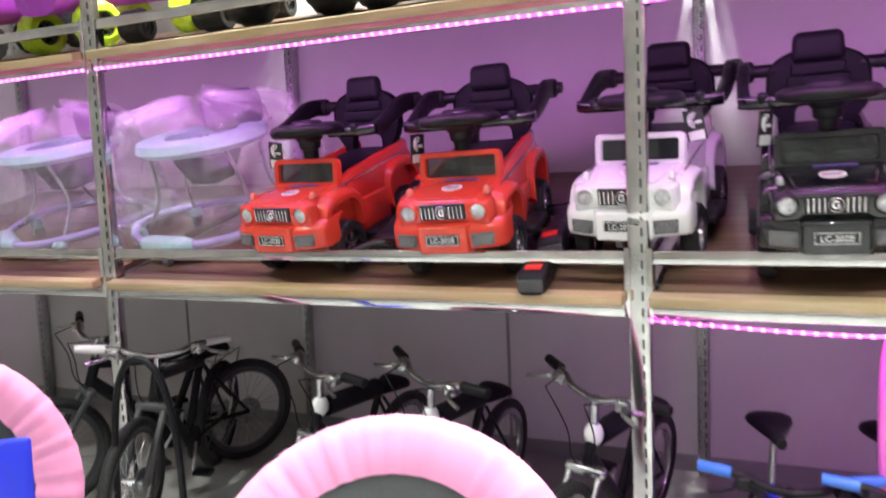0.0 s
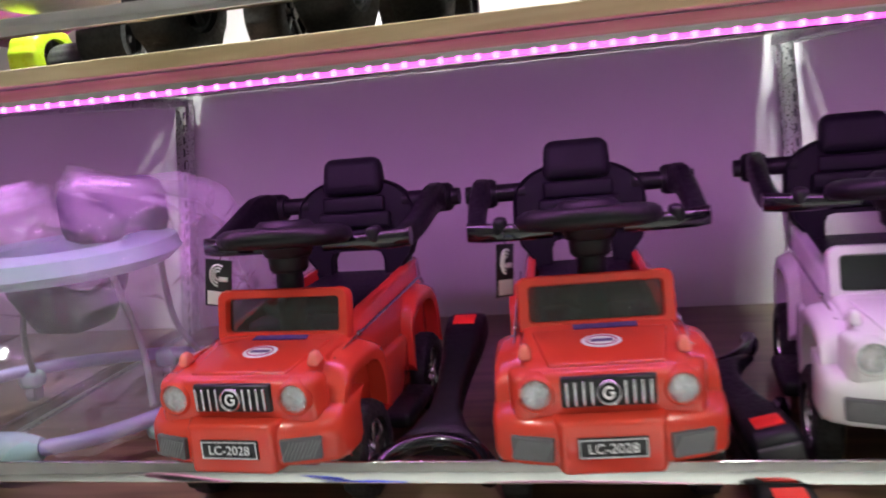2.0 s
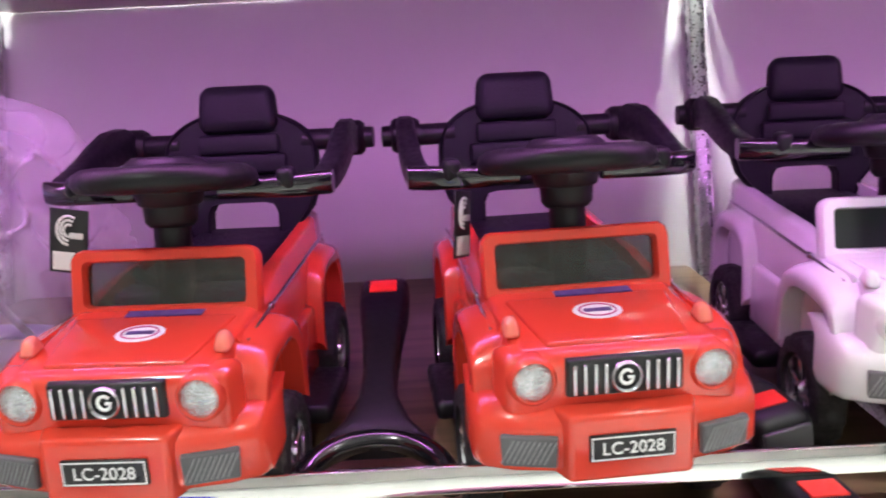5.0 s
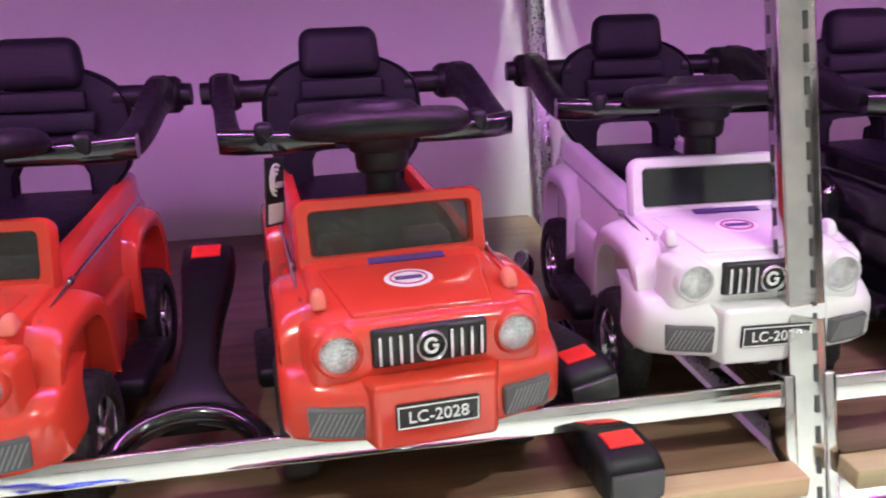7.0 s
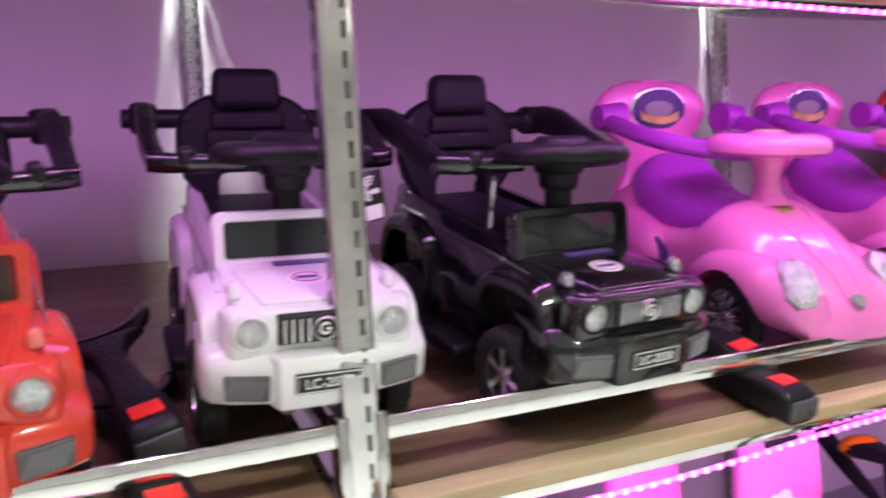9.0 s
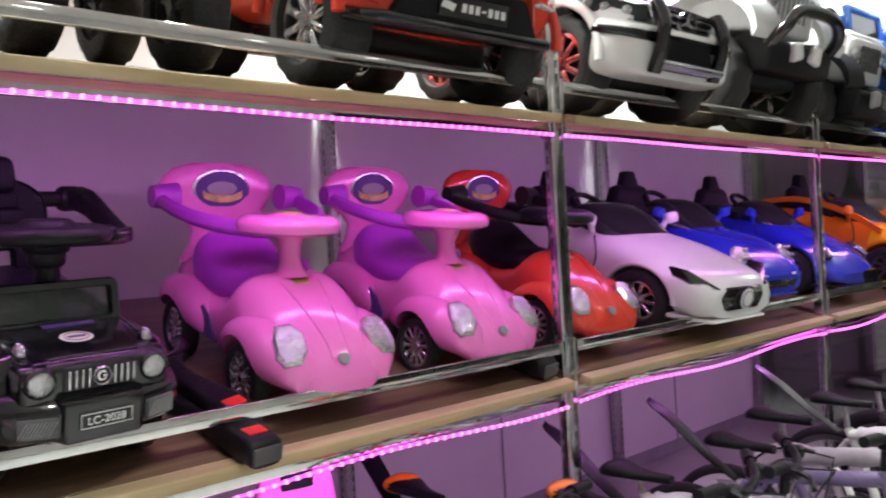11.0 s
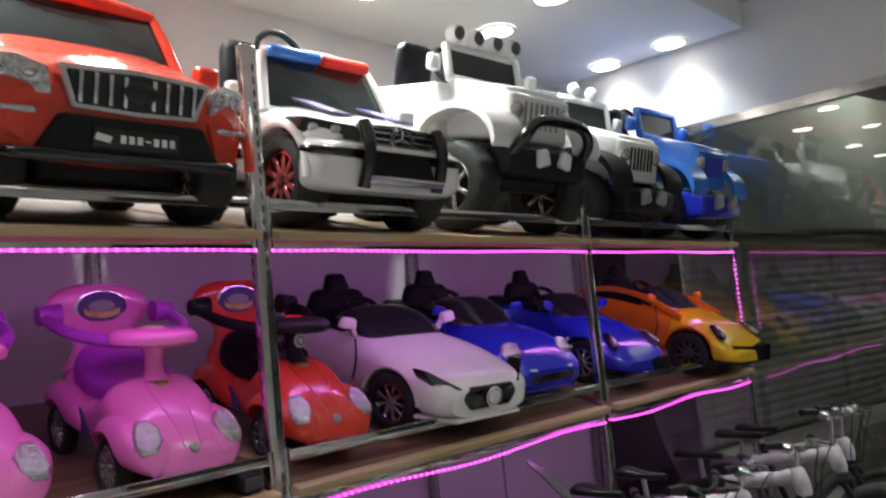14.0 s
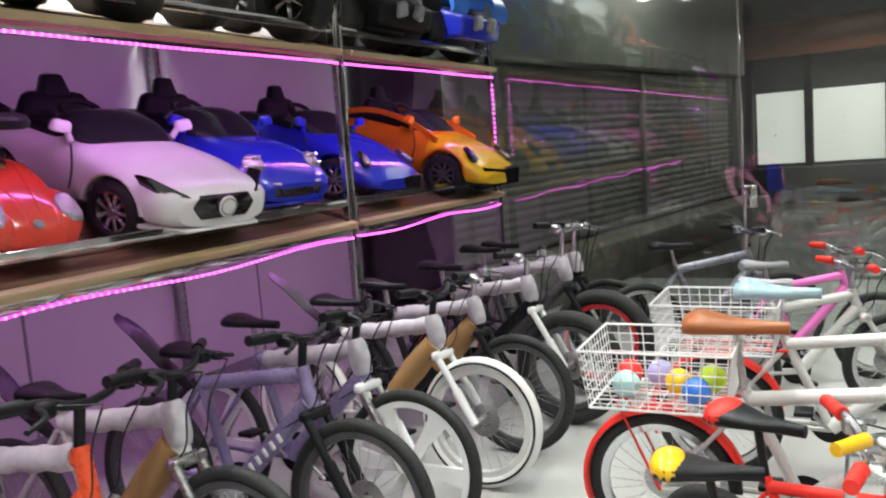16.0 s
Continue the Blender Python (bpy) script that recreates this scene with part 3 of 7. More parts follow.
def push_jeep(x, u, yaw, paint, label, tag_side=-1, tag_yaw=0, tag=True):
    th = thing("push_car", on_shelf(x, u, LOW, yaw) @ Matrix.Diagonal((1, 1, 1.018, 1)), label, "push car", "push cars on the lower shelf")
    # bonnet: narrower than the wings, falling towards the nose
    bm = bm_new()
    slab(bm, -0.046, 0.19, (0.146, 0.19, 0.307), (0.15, 0.19, 0.329), 0.018)
    part("bonnet", bm, paint, th)
    bm = bm_new()
    slab(bm, -0.03, 0.13, (0.098, 0.29, 0.3135), (0.125, 0.3, 0.3275), 0.005)
    part("bonnet_ridge", bm, paint, th)
    bm = bm_new()
    slab(bm, -0.056, 0.0, (0.156, 0.222, 0.304), (0.172, 0.2, 0.31), 0.015)
    part("nose_panel", bm, paint, th)
    # bumper: a sill under the lamps and a stepped lower face with swept corners
    bm = bm_new()
    rings = []
    for z, g in ((0.146, 0.018), (0.152, 0.006), (0.162, 0.0), (0.205, 0.0), (0.219, 0.003), (0.228, 0.012), (0.238, 0.026), (0.243, 0.045)):
        front = [(-0.2, 0.06), (-0.2, -0.02), (-0.188, -0.045), (-0.15, -0.064), (-0.09, -0.078), (-0.03, -0.081), (0.03, -0.081), (0.09, -0.078), (0.15, -0.064), (0.188, -0.045), (0.2, -0.02), (0.2, 0.06)]
        rings.append([Vector((px * (1 - g * 0.5), py + g, z)) for px, py in front])
    loft(bm, rings)
    part("bumper", bm, paint, th)
    bm = bm_new()
    slab(bm, -0.091, -0.05, (0.083, 0.142, 0.234), (0.1, 0.142, 0.238), 0.008)
    part("plate_holder", bm, paint, th)
    for s in (-1, 1):
        for wn, yc, rr, hx, lift in (("front_wing", 0.125, 0.112, 0.176, 0.0), ("rear_wing", 0.595, 0.11, 0.166, 0.008)):
            bm = bm_new()
            rings = []
            n = 22
            for k in range(n + 1):
                a = math.pi * (1.0 - k / n)
                c1, s1 = math.cos(a), max(math.sin(a), 0.0)
                cc = math.copysign(abs(c1) ** 0.62, -c1)
                oy, oz = yc - rr * 1.16 * cc, 0.156 + (0.147 + lift) * s1 ** 0.55
                iy, iz = yc - rr * 0.98 * cc, 0.15 + (0.121 + lift) * s1 ** 0.6
                rings.append([Vector((s * (hx + 0.02), iy * 0.3 + oy * 0.7, oz - 0.016)), Vector((s * (hx + 0.017), oy, oz - 0.004)), Vector((s * (hx + 0.004), oy, oz + 0.004)), Vector((s * (hx - 0.045), oy, oz + 0.016)), Vector((s * (hx - 0.06), iy, iz)), Vector((s * (hx + 0.016), iy, iz))])
            loft(bm, rings)
            part(wn, bm, paint, th)
        # flank: rises behind the windscreen, tucked in below the strip
        bm = bm_new()
        rings = []
        for y, zt, w in ((0.05, 0.3, 0.148), (0.16, 0.316, 0.151), (0.2, 0.335, 0.153), (0.3, 0.35, 0.153), (0.5, 0.358, 0.152), (0.66, 0.366, 0.15), (0.72, 0.372, 0.146), (0.735, 0.362, 0.138)):
            rings.append([Vector((s * px, y, pz)) for px, pz in ((w - 0.012, 0.13), (w, 0.15), (w + 0.004, 0.25), (w + 0.004, 0.305), (w - 0.004, 0.318), (w - 0.008, zt - 0.008), (w - 0.016, zt), (w - 0.034, zt), (w - 0.036, 0.14))])
        loft(bm, rings)
        part("side_panel", bm, paint, th)
        bm = bm_new()
        box(bm, (s * 0.152, 0.36, 0.17), (0.034, 0.24, 0.13), 0.012)
        part("sill", bm, paint, th)
        bm = bm_new()
        box(bm, (s * 0.185, 0.36, 0.098), (0.085, 0.2, 0.035), 0.012)
        part("footrest", bm, BLACK, th, "black moulded footrest")
    bm = bm_new()
    box(bm, (0, 0.722, 0.245), (0.29, 0.03, 0.15), 0.012)
    part("rear_panel", bm, paint, th)
    bm = bm_new()
    box(bm, (0, 0.42, 0.17), (0.27, 0.6, 0.11), 0.01)
    part("floor_pan", bm, BLACK, th)
    # windscreen frame: one moulded surround with rounded corners
    rake = Matrix.Translation((0, 0.178, 0.324)) @ Matrix.Rotation(radians(-13), 4, "X")
    bm = bm_new()

    def surround(hw, z0, z1, rad, y):
        out = []
        for cx, cz, a0 in ((hw - rad, z1 - rad, 0), (-hw + rad, z1 - rad, 90), (-hw + rad, z0 + rad, 180), (hw - rad, z0 + rad, 270)):
            for i in range(6):
                a = radians(a0 + 18 * i)
                out.append(rake @ Vector((cx + rad * math.cos(a), y, cz + rad * math.sin(a))))
        return out

    loft(bm, [surround(0.15, -0.02, 0.094, 0.02, 0.014), surround(0.151, -0.02, 0.095, 0.02, -0.006), surround(0.147, -0.018, 0.091, 0.018, -0.014), surround(0.13, 0.004, 0.077, 0.01, -0.014), surround(0.127, 0.007, 0.074, 0.008, -0.004), surround(0.127, 0.007, 0.074, 0.008, 0.014), surround(0.15, -0.02, 0.094, 0.02, 0.014)], cap=False)
    bmesh.ops.remove_doubles(bm, verts=bm.verts[:], dist=1e-6)
    ws = part("windscreen_frame", bm, paint, th, angle=40)
    bm = bm_new()
    loft(bm, [surround(0.1285, 0.0055, 0.0755, 0.008, 0.002), surround(0.1285, 0.0055, 0.0755, 0.008, 0.005)])
    part("windscreen", bm, SMOKE if paint != WHITEP else SCREEN, ws, "clear plastic pane")
    bm = bm_new()
    tube(bm, spline([rake @ Vector(p) for p in ((-0.075, 0.06, 0.058), (-0.02, 0.05, 0.03), (0.04, 0.055, 0.02), (0.09, 0.06, 0.024))], 4), 0.009, 8)
    part("dash_handle", bm, BLACK, ws)
    bm = bm_new()
    box(bm, (0.0, 0.25, 0.315), (0.22, 0.07, 0.05), 0.015)
    part("dashboard", bm, DARKG, ws)
    # grille
    bm = bm_new()
    slab(bm, -0.064, -0.05, (0.078, 0.249, 0.299), (0.08, 0.247, 0.301), 0.004)
    g = part("grille", bm, PLATE, th, "black grille with chrome bars")
    for k in (-5, -4, -3, -2, 2, 3, 4, 5):
        bm = bm_new()
        box(bm, (k * 0.0138, -0.067, 0.274), (0.005, 0.008, 0.041), 0.0018, None, 2)
        part("bar", bm, RIM, g)
    bm = bm_new()
    lathe(bm, [(0, 0.022), (0.006, 0.0215), (0.008, 0.0195), (0.006, 0.0175), (0, 0.0165)], (0, -0.065, 0.274), (0, -1, 0), 28)
    part("badge_ring", bm, RIM, g)
    bm = bm_new()
    tube(bm, [(0.0085 * math.cos(a), -0.0685, 0.274 + 0.0095 * math.sin(a)) for a in [radians(40 + 28 * i) for i in range(11)]] + [(0.0085, -0.0685, 0.2735), (0.002, -0.0685, 0.2735)], 0.0024, 6)
    part("badge", bm, WHITE, g)
    for s in (-1, 1):
        bm = bm_new()
        lathe(bm, [(0, 0.0265), (0.008, 0.0265), (0.013, 0.02), (0.0155, 0.01), (0.0165, 0.0)], (s * 0.122, -0.05, 0.272), (0, -1, 0), 28)
        hl = part("headlight", bm, LENS, th, "round clear headlight")
        bm = bm_new()
        lathe(bm, [(-0.012, 0.036), (0.002, 0.034), (0.01, 0.031), (0.013, 0.028), (0.009, 0.026), (0, 0.026)], (s * 0.122, -0.05, 0.272), (0, -1, 0), 28)
        part("headlight_ring", bm, paint, hl)
        for q in (-1, 0, 1):
            bm = bm_new()
            box(bm, (s * 0.122, -0.0652 + abs(q) * 0.0022, 0.272 + q * 0.0085), (0.03 - abs(q) * 0.005, 0.002, 0.0012), 0.0)
            part("lens_rib", bm, RIM, hl, smooth=False)
        bm = bm_new()
        box(bm, (s * 0.137, 0.02, 0.325), (0.026, 0.042, 0.026), 0.009, Matrix.Rotation(radians(6), 4, "X"), 3, (0.62, 0.5))
        part("turn_signal", bm, TURN[paint.name], th, "raised indicator on the wing")
        bm = bm_new()
        r2 = Matrix.Rotation(radians(s * 17), 4, "Z")
        box(bm, (s * 0.132, -0.0705, 0.184), (0.072, 0.012, 0.042), 0.003, r2, 2, (1.06, 1.0))
        fm = part("fog_mesh", bm, MESH, th, "dark mesh insert in the bumper")
        bm = bm_new()
        for q in range(9):
            box(bm, Vector((s * 0.132, -0.0705, 0.184)) + r2 @ Vector((-0.028 + q * 0.007, -0.0065, 0)), (0.0016, 0.002, 0.036), 0, r2 @ Matrix.Rotation(radians(28), 4, "Y"))
        tagged(part("mesh_weave", bm, GREYP, fm, smooth=False), kind="stuff")
        bm = bm_new()
        tube(bm, [(s * 0.1575, 0.06, 0.306), (s * 0.1585, 0.2, 0.316), (s * 0.1585, 0.4, 0.323), (s * 0.157, 0.66, 0.33)], 0.0032, 6)
        box(bm, (s * 0.158, 0.2, 0.316), (0.008, 0.02, 0.011), 0.002)
        part("side_strip", bm, RIM, th, "chrome side strip")
    plate(th, -0.093, 0.19, "LC-2028")
    up = (0, -0.09, 1)
    bm = bm_new()
    oval(bm, (0.0, 0.066, 0.3215), 0.036, 0.03, 0.0012, up, (0, 1, 0), 30)
    st = part("bonnet_sticker", bm, WHITE, th, "oval white sticker with a printed ring")
    bm = bm_new()
    tube(bm, [(0.027 * math.cos(a), 0.066 + 0.021 * math.sin(a), 0.3228 + 0.0019 * math.sin(a)) for a in [2 * math.pi * i / 26 for i in range(26)]], 0.0016, 5, True)
    part("sticker_ring", bm, STICKR, st)
    bm = bm_new()
    box(bm, (0, 0.066, 0.3232), (0.04, 0.011, 0.001), 0, Matrix.Rotation(radians(5), 4, "X"))
    part("sticker_print", bm, STICK, st)
    bm = bm_new()
    box(bm, (0.012, 0.136, 0.3295), (0.118, 0.02, 0.002), 0, Matrix.Rotation(radians(5), 4, "X"))
    part("bonnet_stripe", bm, STICK, th, "dark label strip under the windscreen")
    # seat and backrest with an opening at its foot
    bm = bm_new()
    box(bm, (0, 0.5, 0.318), (0.225, 0.4, 0.06), 0.022, None, 3)
    part("seat", bm, FABRIC, th)
    lean = Matrix.Translation((0, 0.655, 0.345)) @ Matrix.Rotation(radians(-8), 4, "X")
    bm = bm_new()
    outline = []
    for k in range(25):
        a = math.pi * k / 24
        outline.append((0.164 * math.cos(a), 0.15 + 0.102 * math.sin(a) ** 0.85))
    outline += [(-0.166, 0.1), (-0.15, 0.05), (-0.125, 0.02), (-0.115, -0.012), (-0.078, -0.014), (-0.077, 0.04), (-0.068, 0.056), (-0.05, 0.06), (0.05, 0.06), (0.068, 0.056), (0.077, 0.04), (0.078, -0.014), (0.115, -0.012), (0.125, 0.02), (0.15, 0.05), (0.166, 0.1)]
    mid = (0.0, 0.13)
    loft(bm, [[lean @ Vector((px * k, d, mid[1] + (pz - mid[1]) * (k if pz > 0.065 else 1.0))) for px, pz in outline] for d, k in ((-0.018, 0.94), (-0.026, 0.965), (-0.02, 0.99), (0.0, 1.0), (0.02, 0.97))])
    br = part("backrest", bm, FABRIC, th, "black padded backrest with an opening at its foot", angle=35)
    for z, w in ((0.096, 0.21), (0.14, 0.2), (0.181, 0.17)):
        bm = bm_new()
        box(bm, lean @ Vector((0, -0.026, z)), (w, 0.016, 0.04), 0.0075, Matrix.Rotation(radians(-8), 4, "X"), 3)
        part("padding", bm, FABRIC, br)
    bm = bm_new()
    box(bm, lean @ Vector((0, -0.012, 0.252)), (0.168, 0.064, 0.096), 0.024, Matrix.Rotation(radians(-8), 4, "X"), 4, (0.92, 0.85))
    part("headrest", bm, FABRIC, br)
    # guard arms: a pivot on the backrest, a flat arm swept down and forward, a bar to the wheel
    for s in (-1, 1):
        bm = bm_new()
        cyl(bm, lean @ Vector((s * 0.13, 0.0, 0.185)), lean @ Vector((s * 0.22, 0.0, 0.185)), 0.022, None, 16)
        lathe(bm, [(-0.03, 0.0), (-0.03, 0.03), (-0.02, 0.036), (0.02, 0.036), (0.028, 0.03), (0.03, 0.022), (0.048, 0.021), (0.05, 0.0)], lean @ Vector((s * 0.232, 0.0, 0.185)), (s, 0, 0), 20)
        rings = []
        for y, z, h, xo in ((0.665, 0.528, 0.03, 0.245), (0.62, 0.538, 0.034, 0.246), (0.56, 0.535, 0.034, 0.248), (0.5, 0.52, 0.031, 0.249), (0.44, 0.504, 0.027, 0.248), (0.39, 0.494, 0.024, 0.246), (0.345, 0.488, 0.022, 0.242), (0.33, 0.487, 0.016, 0.238)):
            rings.append([Vector((s * (xo - 0.012 + px), y, z + pz * h)) for px, pz in ((-0.018, -0.75), (-0.012, -1), (0.012, -1), (0.018, -0.75), (0.018, 0.75), (0.012, 1), (-0.012, 1), (-0.018, 0.75))])
        loft(bm, rings)
        arm = part("guard_arm", bm, BLACK, th)
        bm = bm_new()
        rings = []
        for px, py, h, d in ((0.25, 0.335, 0.02, 0.014), (0.215, 0.312, 0.02, 0.018), (0.17, 0.298, 0.018, 0.018), (0.12, 0.288, 0.016, 0.016), (0.07, 0.28, 0.014, 0.014)):
            rings.append([Vector((s * px, py + d * math.copysign(abs(math.cos(a)) ** 0.7, math.cos(a)), 0.49 + h * math.copysign(abs(math.sin(a)) ** 0.7, math.sin(a)))) for a in [2 * math.pi * i / 14 for i in range(14)]])
        loft(bm, rings)
        part("guard_bar", bm, GLOSSB, arm)
        bm = bm_new()
        box(bm, (s * 0.178, 0.302, 0.503), (0.03, 0.042, 0.036), 0.01)
        part("clip", bm, BLACK, arm)
    # steering: column, socket, deep wheel with a raised hub
    bm = bm_new()
    cyl(bm, (0, 0.225, 0.3), (0, 0.24, 0.47), 0.031, 0.0285, 18)
    part("steering_column", bm, BLACK, th)
    bm = bm_new()
    lathe(bm, [(-0.02, 0.0), (-0.02, 0.034), (-0.012, 0.041), (0.012, 0.043), (0.016, 0.05), (0.036, 0.056), (0.04, 0.0)], (0, 0.24, 0.462), (0, 0.1, 1), 24)
    part("column_socket", bm, BLACK, th)
    bm = bm_new()
    lathe(bm, [(0.03, 0.0), (0.03, 0.05), (0.024, 0.058), (0.016, 0.066), (0.012, 0.085), (0.017, 0.104), (0.015, 0.125), (0.006, 0.14), (-0.008, 0.144), (-0.02, 0.136), (-0.024, 0.118), (-0.02, 0.09), (-0.026, 0.05), (-0.026, 0.0)], (0, 0.24, 0.522), (0, 0.12, 1), 40)
    part("steering_wheel", bm, BLACK, th, "black steering wheel")
    for s in (-1, 1):
        wheel(th, (s * 0.175, 0.125, 0.1), 0.098, 0.055, RIM, 6)
        wheel(th, (s * 0.168, 0.595, 0.1), 0.098, 0.055, RIM, 6)
    for s in (-0.045, 0.045):
        bm = bm_new()
        cyl(bm, (s - 0.01, 0.03, 0.1), (s + 0.01, 0.03, 0.1), 0.02, None, 12)
        box(bm, (s, 0.03, 0.125), (0.018, 0.02, 0.04), 0.003)
        part("caster", bm, GREYP, th)
    if tag:
        mt = Matrix.Translation((tag_side * 0.172, 0.235, 0.425)) @ Matrix.Rotation(radians(tag_yaw), 4, "Z") @ Matrix.Rotation(radians(9 * tag_side * -1), 4, "Y")
        bm = bm_new()
        box(bm, (0, 0, 0), (0.062, 0.003, 0.105), 0.001)
        tg = part("hang_tag", bm, PLATE, th, "black card hang tag with a white mark")
        tg.matrix_basis = mt
        bm = bm_new()
        box(bm, (0.0, -0.0025, -0.033), (0.05, 0.001, 0.03))
        part("tag_label", bm, WHITE, tg, smooth=False)
        bm = bm_new()
        for r in (0.01, 0.017, 0.024):
            tube(bm, [(r * 0.8 * math.cos(a), -0.003, 0.018 + r * math.sin(a)) for a in [radians(60 + 26 * i) for i in range(9)]], 0.0022, 6)
        box(bm, (0.012, -0.003, 0.01), (0.022, 0.002, 0.01), 0.002)
        part("tag_mark", bm, WHITE, tg)
        bm = bm_new()
        tube(bm, spline([(0, 0, 0.05), (0.01, 0.01, 0.07), (0.02, 0.03, 0.085)], 3), 0.0012, 5)
        part("tag_string", bm, BLACK, tg)
    return th


push_jeep(-1.29, 0.0, -3, RED, "red plastic push car with black seat and guard arms", -1, 4)
push_jeep(-0.618, 0.0, 5, RED, "red plastic push car with a hang tag on its wheel", -1, 60)
push_jeep(-0.046, 0.125, -3, WHITEP, "white plastic push car with black seat and guard", 1, 10)
push_jeep(0.545, 0.015, 4, GLOSSB, "glossy black plastic push car with chrome side strip", -1, 50)


def push_bar(m, label):
    """A loose push bar: a flat moulded grip with a red patch and a forked foot."""
    th = thing("push_bar", m, label, "toy accessory", "loose push bars")
    bm = bm_new()
    rings = []
    for y, w, t in ((-0.004, 0.04, 0.022), (0.004, 0.047, 0.032), (0.03, 0.05, 0.037), (0.1, 0.048, 0.037), (0.2, 0.037, 0.031), (0.3, 0.03, 0.026), (0.37, 0.034, 0.024), (0.43, 0.058, 0.022), (0.465, 0.088, 0.018), (0.48, 0.1, 0.012)):
        rings.append([Vector((w * math.copysign(abs(math.cos(a)) ** 0.45, math.cos(a)), y, t + t * math.copysign(abs(math.sin(a)) ** 0.45, math.sin(a)))) for a in [2 * math.pi * i / 24 for i in range(24)]])
    loft(bm, rings)
    part("grip", bm, BLACK, th)
    bm = bm_new()
    tube(bm, [(0.118 * math.cos(a), 0.575 - 0.115 * math.sin(a), 0.022) for a in [math.pi * i / 22 for i in range(23)]], 0.02, 10)
    part("foot_arch", bm, GLOSSB, th, "glossy forked foot")
    bm = bm_new()
    box(bm, (0, 0.055, 0.075), (0.054, 0.042, 0.004), 0.001)
    part("red_label", bm, REDP, th, "red printed label")
    bm = bm_new()
    box(bm, (0, -0.006, 0.032), (0.082, 0.01, 0.044), 0.004)
    part("end_cap", bm, DARKG, th)
    return th


# one stands upright between the red cars, others lie on the shelf
push_bar(on_shelf(-0.965, 0.6, LOW, 180, 0.19) @ pose(0, 0, 0, -14, 0, 0), "black push bar with red label propped between red cars")
push_bar(on_shelf(-0.31, 0.12, LOW, 8, 0.05) @ pose(0, 0, 0, 3, -10, 0), "black push bar with red label leaning beside the white car")
push_bar(on_shelf(-0.325, -0.09, LOW, 4, 0.008), "black push bar with red label over the shelf edge")
push_bar(on_shelf(0.95, 0.02, LOW, 3, 0.03) @ pose(0, 0, 0, 4, -8, 0), "black push bar with red label beside the black car")
push_bar(on_shelf(0.925, -0.12, LOW, 4, 0.008), "grey push bar end standing over the shelf edge")
push_bar(on_shelf(2.12, -0.02, LOW, 10, 0.01), "dark push bar lying by the rail")


